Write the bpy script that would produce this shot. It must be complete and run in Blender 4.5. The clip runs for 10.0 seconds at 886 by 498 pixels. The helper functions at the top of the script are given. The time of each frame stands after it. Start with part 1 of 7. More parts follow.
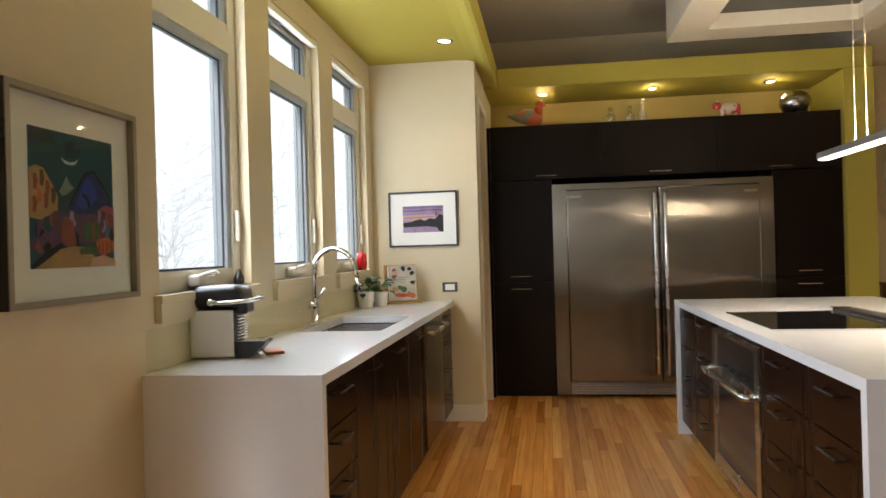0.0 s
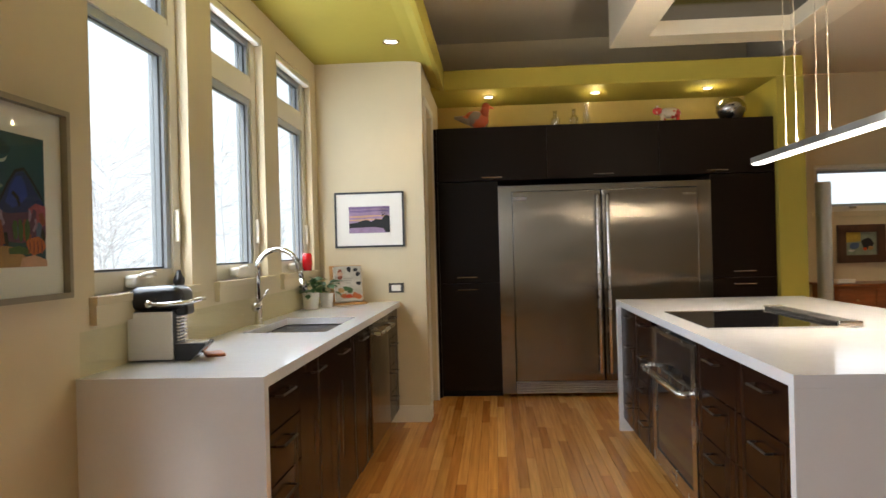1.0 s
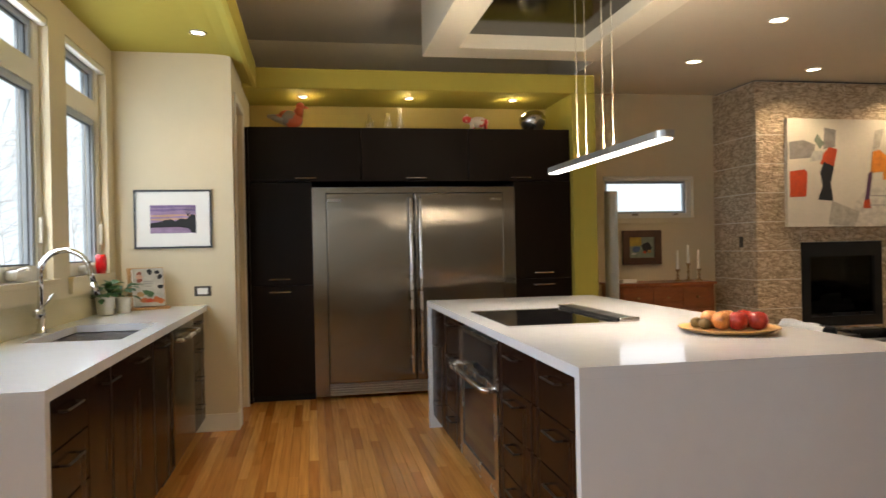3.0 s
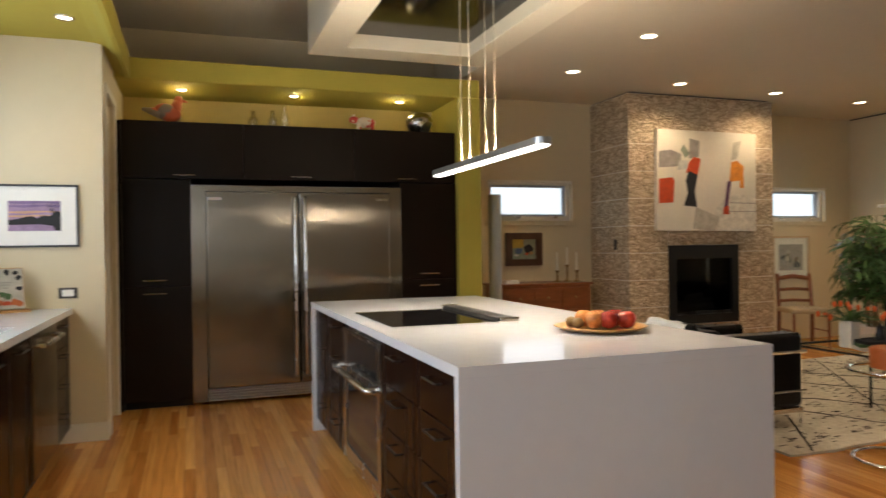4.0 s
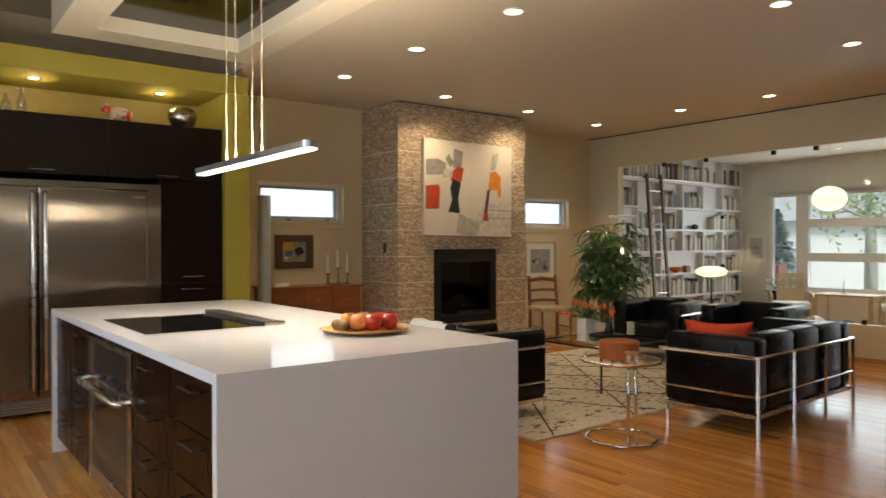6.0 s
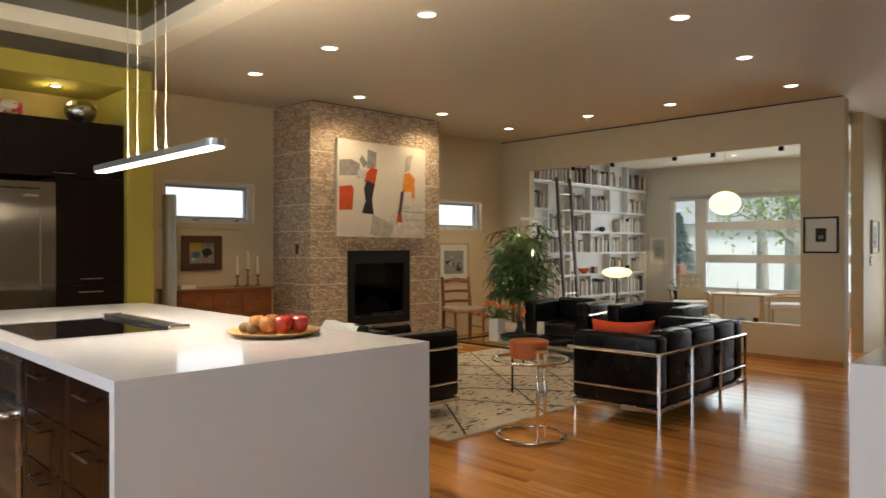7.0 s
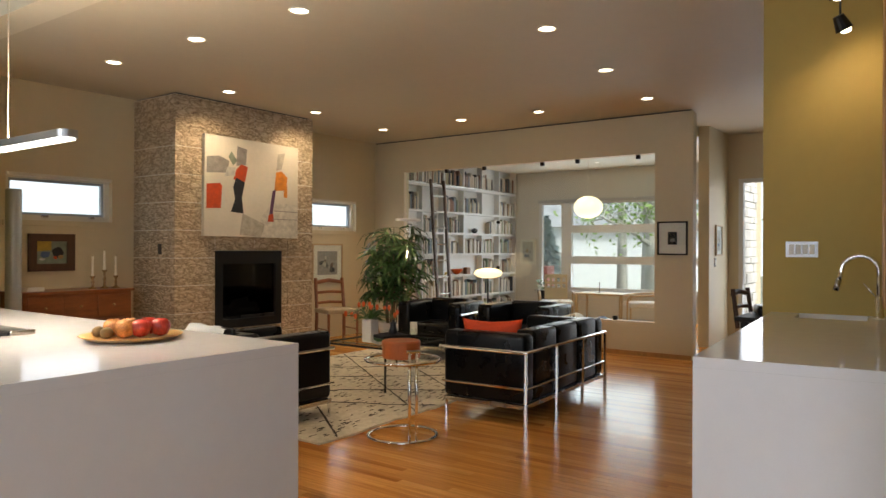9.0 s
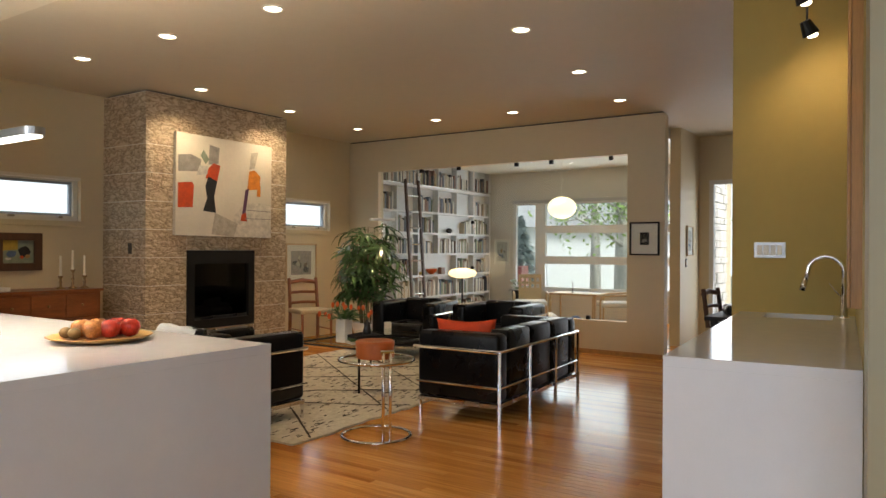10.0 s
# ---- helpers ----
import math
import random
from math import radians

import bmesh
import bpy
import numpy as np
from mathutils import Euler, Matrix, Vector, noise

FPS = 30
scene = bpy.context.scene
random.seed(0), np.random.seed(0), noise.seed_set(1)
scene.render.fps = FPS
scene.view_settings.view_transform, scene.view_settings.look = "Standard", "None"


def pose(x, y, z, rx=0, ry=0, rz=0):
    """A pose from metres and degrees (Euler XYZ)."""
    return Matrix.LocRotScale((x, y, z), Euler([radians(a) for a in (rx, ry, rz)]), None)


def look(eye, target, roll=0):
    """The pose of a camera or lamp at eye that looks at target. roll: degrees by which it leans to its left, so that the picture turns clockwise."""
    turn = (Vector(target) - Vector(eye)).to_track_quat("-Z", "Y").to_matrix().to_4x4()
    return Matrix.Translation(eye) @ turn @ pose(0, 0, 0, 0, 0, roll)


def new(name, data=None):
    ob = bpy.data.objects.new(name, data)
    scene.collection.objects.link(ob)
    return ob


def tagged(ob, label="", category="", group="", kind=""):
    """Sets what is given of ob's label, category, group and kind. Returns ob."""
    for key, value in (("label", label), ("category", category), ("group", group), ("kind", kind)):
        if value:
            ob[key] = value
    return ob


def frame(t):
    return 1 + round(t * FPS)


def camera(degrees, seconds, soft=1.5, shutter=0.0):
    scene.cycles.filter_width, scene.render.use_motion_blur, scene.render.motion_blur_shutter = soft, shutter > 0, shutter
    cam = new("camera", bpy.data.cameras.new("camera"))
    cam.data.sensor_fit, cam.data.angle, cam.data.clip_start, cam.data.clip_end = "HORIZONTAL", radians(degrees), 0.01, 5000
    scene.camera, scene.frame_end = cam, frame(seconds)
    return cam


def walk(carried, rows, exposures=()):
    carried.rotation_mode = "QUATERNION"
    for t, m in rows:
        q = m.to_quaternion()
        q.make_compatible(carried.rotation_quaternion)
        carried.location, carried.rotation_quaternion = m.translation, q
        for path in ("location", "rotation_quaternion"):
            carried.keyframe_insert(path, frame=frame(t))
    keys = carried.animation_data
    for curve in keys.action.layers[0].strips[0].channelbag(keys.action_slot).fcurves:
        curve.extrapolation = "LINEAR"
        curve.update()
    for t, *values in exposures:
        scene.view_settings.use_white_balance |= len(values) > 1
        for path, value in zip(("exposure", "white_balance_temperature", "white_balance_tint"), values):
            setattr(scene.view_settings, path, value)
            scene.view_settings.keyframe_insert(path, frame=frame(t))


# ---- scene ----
cam = camera(63.6, 10.0, shutter=0.5)
PATH = [
    (0, (-0.047, -0.095, 1.292), (-0.338, 1.884, 1.295), -1.6),
    (0.5, (-0.038, -0.096, 1.29), (-0.26, 1.892, 1.293), -1.6),
    (1, (-0.035, -0.1, 1.29), (-0.181, 1.894, 1.292), -1.5),
    (1.5, (-0.029, -0.104, 1.289), (-0.08, 1.896, 1.291), -1.5),
    (2, (-0.021, -0.103, 1.289), (0.067, 1.896, 1.288), -1.3),
    (3.3, (-0.008, -0.121, 1.295), (0.427, 1.832, 1.288), -1.1),
    (3.5, (-0.006, -0.124, 1.296), (0.479, 1.816, 1.288), -1.0),
    (4, (0.007, -0.132, 1.295), (0.669, 1.755, 1.286), -0.8),
    (4.5, (0.019, -0.132, 1.291), (0.864, 1.681, 1.283), -0.6),
    (5, (0.027, -0.143, 1.294), (1.013, 1.596, 1.285), -0.5),
    (5.5, (0.024, -0.161, 1.299), (1.134, 1.503, 1.29), -0.3),
    (6, (0.025, -0.172, 1.3), (1.237, 1.419, 1.292), -0.2),
    (6.2, (0.027, -0.175, 1.3), (1.281, 1.384, 1.292), -0.2),
    (7.5, (0.039, -0.189, 1.301), (1.502, 1.174, 1.298), 0.0),
    (8, (0.045, -0.195, 1.303), (1.575, 1.093, 1.3), 0.1),
    (8.5, (0.043, -0.197, 1.3), (1.629, 1.021, 1.298), 0.2),
    (9, (0.041, -0.2, 1.299), (1.661, 0.974, 1.297), 0.2),
    (9.5, (0.044, -0.201, 1.299), (1.689, 0.936, 1.297), 0.3),
    (10, (0.041, -0.206, 1.3), (1.701, 0.91, 1.298), 0.3),
]
walk(cam, [(t, look(eye, target, roll)) for t, eye, target, roll in PATH], exposures=[(0, -0.13, 6380, 12), (2, -0.14, 6380, 12), (3.3, -0.22, 6360, 12), (6.2, -0.20, 6360, 12), (8, -0.15, 6380, 12), (10, -0.15, 6380, 12)])

# ---- sky, sun and exposure ----
world = bpy.data.worlds.new("sky")
scene.world = world
world.use_nodes = True
wn = world.node_tree
sky = wn.nodes.new("ShaderNodeTexSky")
sky.sky_type, sky.sun_disc = "NISHITA", False
sky.sun_elevation, sky.sun_rotation, sky.dust_density = radians(43), radians(190), 4.0
wn.links.new(sky.outputs[0], wn.nodes["Background"].inputs[0])
wn.nodes["Background"].inputs[1].default_value = 0.15
sun = bpy.data.lights.new("sun", "SUN")
sun.energy, sun.angle, sun.color = 4.5, radians(15), (1.0, 0.97, 0.92)
new("sun", sun).matrix_world = look((0, 0, 0), (0.12, 0.72, -0.68))
scene.view_settings.exposure = 0.0


def window_light(x, y, z, aim, w, h, watts, colour=(0.86, 0.93, 1.0)):
    """An area lamp in a window's opening, standing in for the sky's light."""
    d = bpy.data.lights.new("window_light", "AREA")
    d.shape, d.size, d.size_y, d.energy, d.color = "RECTANGLE", w, h, watts, colour
    new("window_light", d).matrix_world = look((x, y, z), (x + aim[0], y + aim[1], z + aim[2]))


WARM = (1.0, 0.74, 0.44)


def spot(x, y, z, watts, degrees=110, colour=WARM, aim=(0.001, 0, -1), size=0.05):
    d = bpy.data.lights.new("downlight_lamp", "SPOT")
    d.energy, d.spot_size, d.spot_blend, d.shadow_soft_size, d.color = watts, radians(degrees), 0.7, size, colour
    new("downlight_lamp", d).matrix_world = look((x, y, z), (x + aim[0], y + aim[1], z + aim[2]))


WIN_Y = ((2.19, 2.96), (3.24, 4.01), (4.28, 5.09))
for ya, yb in WIN_Y:
    window_light(-1.415, (ya + yb) / 2, 1.87, (1, 0, 0.0), yb - ya - 0.2, 1.2, 28 if ya < 3 else 21 if ya < 4 else 10, (0.82, 0.91, 1.0))
window_light(12.62, 4.7, 1.4, (-1, 0, -0.1), 3.6, 1.6, 72)
window_light(10.7, 1.85, 1.2, (-1, 0, -0.1), 0.9, 2.0, 14)
window_light(-1.45, -0.85, 1.55, (1, 0.15, 0.05), 3.3, 1.9, 48, (0.74, 0.86, 1.0))

window_light(3.66, 7.325, 1.8, (0, -1, -0.2), 0.9, 0.30, 0.6)
window_light(7.7, 7.325, 1.8, (0, -1, -0.2), 0.7, 0.30, 1.0)

LIVING_SPOTS = ((3.44, 5.86), (4.78, 6.01), (6.11, 6.10), (7.53, 6.25), (7.53, 4.95), (7.60, 3.88), (7.61, 2.56),
                (6.19, 2.43), (4.78, 2.29), (3.44, 3.49), (3.44, 4.66))
for x, y in LIVING_SPOTS:
    spot(x, y, 2.915, 58 if 4 < x < 7 and y > 5.5 else 8 if y < 3 else 62 if x > 7 else 38, 142 if 4 < x < 7 and y > 5.5 else 100)
for x in (-0.06, 0.89, 1.87):
    d = bpy.data.lights.new("niche_lamp", "POINT")
    d.energy, d.color, d.shadow_soft_size = 2.8, (1.0, 0.80, 0.42), 0.02
    new("niche_lamp", d).location = (x, 6.36, 2.60)
spot(-0.707, 4.73, 2.68, 9)
for x, y in ((10.0, 4.6), (11.6, 4.9)):
    spot(x, y, 2.78, 34, 130, (1.0, 0.82, 0.58))
for z, aim, watts in ((1.716, (0, 0.001, -1), 36), (1.783, (0, 0.001, 1), 68)):
    d = bpy.data.lights.new("pendant_strip", "AREA")
    d.shape, d.size, d.size_y, d.energy, d.color = "RECTANGLE", 0.05, 1.4, watts, (1.0, 0.84, 0.62)
    new("pendant_strip", d).matrix_world = look((1.47, 3.392, z), (1.47 + aim[0], 3.392 + aim[1], z + aim[2]))

# ---- materials ----


def ramp_node(nt, stops, fac):
    r = nt.nodes.new("ShaderNodeValToRGB")
    els = r.color_ramp.elements
    while len(els) < len(stops):
        els.new(0.5)
    for e, (p, c) in zip(els, stops):
        e.position, e.color = p, (*c, 1)
    nt.links.new(fac, r.inputs[0])
    return r.outputs[0]


def shade(c, k):
    return tuple(min(1.0, v * k) for v in c)


def mat(name, colour, rough=0.5, metal=0.0, var=0.08, scale=3.0, bump=0.0, bscale=80.0, stretch=(1, 1, 1), coat=0.0,
        source="Object", rvar=0.06, bstretch=None, dist=0.02, bdetail=3, spec=0.5):
    """A painted, stony, metal or cloth surface: colour that wanders at two scales, fine relief, uneven gloss."""
    m = bpy.data.materials.new(name)
    m.use_nodes = True
    nt = m.node_tree
    p = nt.nodes["Principled BSDF"]
    if source == "World":
        at = nt.nodes.new("ShaderNodeNewGeometry").outputs["Position"]
    else:
        at = nt.nodes.new("ShaderNodeTexCoord").outputs["Object"]

    def grain(sc, st, detail=4):
        mp = nt.nodes.new("ShaderNodeMapping")
        mp.inputs["Scale"].default_value = st
        nt.links.new(at, mp.inputs[0])
        n = nt.nodes.new("ShaderNodeTexNoise")
        n.inputs["Scale"].default_value, n.inputs["Detail"].default_value = sc, detail
        nt.links.new(mp.outputs[0], n.inputs[0])
        return n.outputs[0]
    big, fine = grain(scale, stretch), grain(scale * 9, stretch)
    mix = nt.nodes.new("ShaderNodeMath")
    mix.operation = "MULTIPLY_ADD"
    nt.links.new(fine, mix.inputs[0])
    mix.inputs[1].default_value = 0.4
    half = nt.nodes.new("ShaderNodeMath")
    half.operation = "MULTIPLY"
    half.inputs[1].default_value = 0.6
    nt.links.new(big, half.inputs[0])
    nt.links.new(half.outputs[0], mix.inputs[2])
    col = ramp_node(nt, ((0.3, shade(colour, 1 - var)), (0.7, shade(colour, 1 + var))), mix.outputs[0])
    nt.links.new(col, p.inputs["Base Color"])
    rr = nt.nodes.new("ShaderNodeMapRange")
    rr.inputs["From Min"].default_value, rr.inputs["From Max"].default_value = 0.3, 0.7
    rr.inputs["To Min"].default_value, rr.inputs["To Max"].default_value = max(0.02, rough - rvar), rough + rvar
    nt.links.new(big, rr.inputs[0])
    nt.links.new(rr.outputs[0], p.inputs["Roughness"])
    p.inputs["Metallic"].default_value = metal
    p.inputs["Specular IOR Level"].default_value = spec
    p.inputs["Coat Weight"].default_value = coat
    p.inputs["Coat Roughness"].default_value = 0.12
    if bump:
        b = nt.nodes.new("ShaderNodeBump")
        b.inputs["Strength"].default_value, b.inputs["Distance"].default_value = bump, dist
        nt.links.new(grain(bscale, bstretch or stretch, bdetail), b.inputs["Height"])
        nt.links.new(b.outputs[0], p.inputs["Normal"])
    return m


def glow(name, colour, strength):
    m = bpy.data.materials.new(name)
    m.use_nodes = True
    nt = m.node_tree
    p = nt.nodes["Principled BSDF"]
    p.inputs["Base Color"].default_value = (*shade(colour, 0.8), 1)
    p.inputs["Emission Color"].default_value = (*colour, 1)
    p.inputs["Emission Strength"].default_value = strength
    return m


def pane_glass(name, tint=(0.96, 0.98, 0.97), gloss=0.03):
    m = bpy.data.materials.new(name)
    m.use_nodes = True
    nt = m.node_tree
    out = nt.nodes["Material Output"]
    t, g = nt.nodes.new("ShaderNodeBsdfTransparent"), nt.nodes.new("ShaderNodeBsdfGlossy")
    t.inputs[0].default_value = (*tint, 1)
    g.inputs["Roughness"].default_value = 0.02
    mx = nt.nodes.new("ShaderNodeMixShader")
    mx.inputs[0].default_value = gloss
    nt.links.new(t.outputs[0], mx.inputs[1])
    nt.links.new(g.outputs[0], mx.inputs[2])
    nt.links.new(mx.outputs[0], out.inputs[0])
    return m


def plank_material(name, random_source):
    m = bpy.data.materials.new(name)
    m.use_nodes = True
    nt = m.node_tree
    p = nt.nodes["Principled BSDF"]
    if random_source == "object":
        rnd = nt.nodes.new("ShaderNodeObjectInfo").outputs["Random"]
    else:
        rnd = nt.nodes.new("ShaderNodeNewGeometry").outputs["Random Per Island"]
    base = ramp_node(nt, ((0.0, (0.45, 0.175, 0.035)), (0.25, (0.60, 0.265, 0.058)), (0.7, (0.68, 0.315, 0.072)), (1.0, (0.80, 0.42, 0.12))), rnd)
    at = nt.nodes.new("ShaderNodeNewGeometry").outputs["Position"]
    mp = nt.nodes.new("ShaderNodeMapping")
    mp.inputs["Scale"].default_value = (60, 2.2, 1)
    nt.links.new(at, mp.inputs[0])
    n = nt.nodes.new("ShaderNodeTexNoise")
    n.inputs["Scale"].default_value, n.inputs["Detail"].default_value = 1.0, 5
    nt.links.new(mp.outputs[0], n.inputs[0])
    g = ramp_node(nt, ((0.28, (0.76, 0.72, 0.67)), (0.66, (1.08, 1.07, 1.05))), n.outputs[0])
    mul = nt.nodes.new("ShaderNodeMix")
    mul.data_type, mul.blend_type = "RGBA", "MULTIPLY"
    mul.inputs[0].default_value = 1.0
    nt.links.new(base, mul.inputs[6])
    nt.links.new(g, mul.inputs[7])
    nt.links.new(mul.outputs[2], p.inputs["Base Color"])
    n2 = nt.nodes.new("ShaderNodeTexNoise")
    n2.inputs["Scale"].default_value = 2.5
    nt.links.new(at, n2.inputs[0])
    rr = nt.nodes.new("ShaderNodeMapRange")
    rr.inputs["To Min"].default_value, rr.inputs["To Max"].default_value = 0.12, 0.27
    nt.links.new(n2.outputs[0], rr.inputs[0])
    nt.links.new(rr.outputs[0], p.inputs["Roughness"])
    b = nt.nodes.new("ShaderNodeBump")
    b.inputs["Strength"].default_value, b.inputs["Distance"].default_value = 0.12, 0.004
    nt.links.new(n.outputs[0], b.inputs["Height"])
    nt.links.new(b.outputs[0], p.inputs["Normal"])
    return m


def choice_material(name, colours, source="Random Per Island", rough=0.6):
    """One material whose colour differs from piece to piece."""
    m = bpy.data.materials.new(name)
    m.use_nodes = True
    nt = m.node_tree
    p = nt.nodes["Principled BSDF"]
    if source == "object":
        rnd = nt.nodes.new("ShaderNodeObjectInfo").outputs["Random"]
    else:
        rnd = nt.nodes.new("ShaderNodeNewGeometry").outputs["Random Per Island"]
    r = ramp_node(nt, [(i / len(colours), c) for i, c in enumerate(colours)], rnd)
    r.node.color_ramp.interpolation = "CONSTANT"
    nt.links.new(r, p.inputs["Base Color"])
    p.inputs["Roughness"].default_value = rough
    return m


def patchy(name, ground, patch_colour, scale, cut=0.5, rough=0.45):
    """Painted ground with irregular patches of a second colour."""
    m = bpy.data.materials.new(name)
    m.use_nodes = True
    nt = m.node_tree
    p = nt.nodes["Principled BSDF"]
    n = nt.nodes.new("ShaderNodeTexNoise")
    n.inputs["Scale"].default_value, n.inputs["Detail"].default_value = scale, 2
    nt.links.new(nt.nodes.new("ShaderNodeTexCoord").outputs["Object"], n.inputs[0])
    nt.links.new(ramp_node(nt, ((cut - 0.015, ground), (cut + 0.015, patch_colour)), n.outputs[0]), p.inputs["Base Color"])
    p.inputs["Roughness"].default_value = rough
    return m


def stone_material():
    """Split-faced travertine: worm-like ridges in the relief, tan and grey veins."""
    m = bpy.data.materials.new("split_stone")
    m.use_nodes = True
    nt = m.node_tree
    p = nt.nodes["Principled BSDF"]
    at = nt.nodes.new("ShaderNodeNewGeometry").outputs["Position"]
    mp = nt.nodes.new("ShaderNodeMapping")
    mp.inputs["Scale"].default_value = (0.72, 0.72, 1.45)
    nt.links.new(at, mp.inputs[0])
    warp = nt.nodes.new("ShaderNodeTexNoise")
    warp.inputs["Scale"].default_value, warp.inputs["Detail"].default_value = 9, 5
    nt.links.new(mp.outputs[0], warp.inputs[0])
    add = nt.nodes.new("ShaderNodeMix")
    add.data_type, add.blend_type = "RGBA", "ADD"
    add.inputs[0].default_value = 0.34
    nt.links.new(mp.outputs[0], add.inputs[6])
    nt.links.new(warp.outputs["Color"], add.inputs[7])
    v = nt.nodes.new("ShaderNodeTexVoronoi")
    v.feature = "DISTANCE_TO_EDGE"
    v.inputs["Scale"].default_value = 10
    nt.links.new(add.outputs[2], v.inputs[0])
    fine = nt.nodes.new("ShaderNodeTexNoise")
    fine.inputs["Scale"].default_value, fine.inputs["Detail"].default_value = 34, 6
    nt.links.new(mp.outputs[0], fine.inputs[0])
    mixh = nt.nodes.new("ShaderNodeMath")
    mixh.operation = "MULTIPLY_ADD"
    nt.links.new(fine.outputs[0], mixh.inputs[0])
    mixh.inputs[1].default_value = 0.35
    nt.links.new(v.outputs["Distance"], mixh.inputs[2])
    col = ramp_node(nt, ((0.11, (0.13, 0.082, 0.045)), (0.20, (0.36, 0.265, 0.165)), (0.33, (0.53, 0.42, 0.28)), (0.55, (0.62, 0.50, 0.35))), mixh.outputs[0])
    nt.links.new(col, p.inputs["Base Color"])
    p.inputs["Roughness"].default_value = 0.55
    b = nt.nodes.new("ShaderNodeBump")
    b.inputs["Strength"].default_value, b.inputs["Distance"].default_value = 0.9, 0.03
    nt.links.new(mixh.outputs[0], b.inputs["Height"])
    nt.links.new(b.outputs[0], p.inputs["Normal"])
    return m


def rug_material():
    """Cream wool pile with a hand-tied dark lattice and scattered flecks."""
    m = bpy.data.materials.new("wool_rug")
    m.use_nodes = True
    nt = m.node_tree
    p = nt.nodes["Principled BSDF"]
    at = nt.nodes.new("ShaderNodeTexCoord").outputs["Object"]
    n = nt.nodes.new("ShaderNodeTexNoise")
    n.inputs["Scale"].default_value, n.inputs["Detail"].default_value = 30, 4
    nt.links.new(at, n.inputs[0])
    col = ramp_node(nt, ((0.3, (0.55, 0.49, 0.38)), (0.7, (0.70, 0.64, 0.52))), n.outputs[0])
    nt.links.new(col, p.inputs["Base Color"])
    p.inputs["Roughness"].default_value = 0.95
    b = nt.nodes.new("ShaderNodeBump")
    b.inputs["Strength"].default_value, b.inputs["Distance"].default_value = 0.6, 0.01
    nt.links.new(n.outputs[0], b.inputs["Height"])
    nt.links.new(b.outputs[0], p.inputs["Normal"])
    return m


WALL = mat("beige_wall_paint", (0.62, 0.53, 0.35), 0.55, var=0.03, scale=1.2, bump=0.05, bscale=180, dist=0.004)
NIB = WALL
LIBWALL = mat("pale_library_paint", (0.62, 0.60, 0.54), 0.55, var=0.03, scale=1.2, bump=0.05, bscale=180, dist=0.004)
CEIL = mat("ceiling_paint", (0.61, 0.545, 0.42), 0.6, var=0.03, scale=1.0, bump=0.05, bscale=150, dist=0.004)
GREEN = mat("olive_green_paint", (0.36, 0.295, 0.05), 0.75, spec=0.15, var=0.04, scale=1.5, bump=0.05, bscale=160, dist=0.004)
OLIVE = mat("ochre_green_paint", (0.41, 0.305, 0.09), 0.6, spec=0.3, var=0.04, scale=1.5, bump=0.05, bscale=160, dist=0.004)
WHITE = mat("white_trim_paint", (0.74, 0.70, 0.60), 0.35, var=0.03, scale=2)
CURB = mat("cream_trim_paint", (0.70, 0.64, 0.50), 0.4, var=0.03, scale=2)
DARKGAP = mat("shadow_gap_black", (0.015, 0.012, 0.01), 0.8)
ESPRESSO = mat("espresso_veneer", (0.0080, 0.0042, 0.0024), 0.34, spec=0.16, var=0.15, scale=2.2, stretch=(6, 6, 0.5), bump=0.04, bscale=40, dist=0.003)
ESPRESSO2 = mat("espresso_veneer_warm", (0.014, 0.0048, 0.0028), 0.24, spec=0.10, var=0.15, scale=2.2, stretch=(6, 6, 0.5), bump=0.012, bscale=40, dist=0.003)
QUARTZ = mat("white_quartz", (0.74, 0.74, 0.75), 0.09, var=0.02, scale=14, rvar=0.012, spec=0.42)
STEEL = mat("brushed_steel", (0.265, 0.236, 0.192), 0.185, 1.0, var=0.02, scale=0.5, stretch=(0.3, 0.3, 3), bump=0.9, bscale=1.0, bstretch=(2.2, 2.2, 2.6), dist=0.011, rvar=0.015, bdetail=0.6)
SATIN = mat("satin_steel", (0.58, 0.56, 0.53), 0.25, 1.0, var=0.05, scale=6)
DULL = mat("dull_steel", (0.085, 0.078, 0.07), 0.38, 1.0, var=0.05, scale=6)
SINKSTEEL = mat("dark_sink_composite", (0.018, 0.017, 0.017), 0.5, spec=0.25, var=0.15, scale=4)
CHAMPAGNE = mat("champagne_metal", (0.30, 0.265, 0.19), 0.42, 0.6, var=0.04, scale=4)
FIREGLASS = pane_glass("smoked_glass", (0.30, 0.29, 0.28), 0.04)
CHROME = mat("chrome", (0.82, 0.82, 0.82), 0.06, 1.0, var=0.03, rvar=0.02)
nt_ = STEEL.node_tree
tv = nt_.nodes.new("ShaderNodeCombineXYZ")
tv.inputs[0].default_value, tv.inputs[1].default_value, tv.inputs[2].default_value = 1.0, 0.7, 0.01
nt_.links.new(tv.outputs[0], nt_.nodes["Principled BSDF"].inputs["Tangent"])
nt_.nodes["Principled BSDF"].inputs["Anisotropic"].default_value = 0.97
ALU = mat("anodised_aluminium", (0.50, 0.50, 0.50), 0.38, 1.0, var=0.05, scale=10)
DARKSEAL = mat("dark_rubber_seal", (0.05, 0.055, 0.065), 0.6)
GREYALU = mat("grey_window_aluminium", (0.40, 0.45, 0.52), 0.4, 0.2, var=0.05)
BLACKGLASS = mat("black_glass", (0.006, 0.006, 0.007), 0.06, var=0.1, rvar=0.02)
SMOKED = mat("smoked_glass_panel", (0.006, 0.005, 0.004), 0.10, spec=0.35, var=0.1, rvar=0.02)
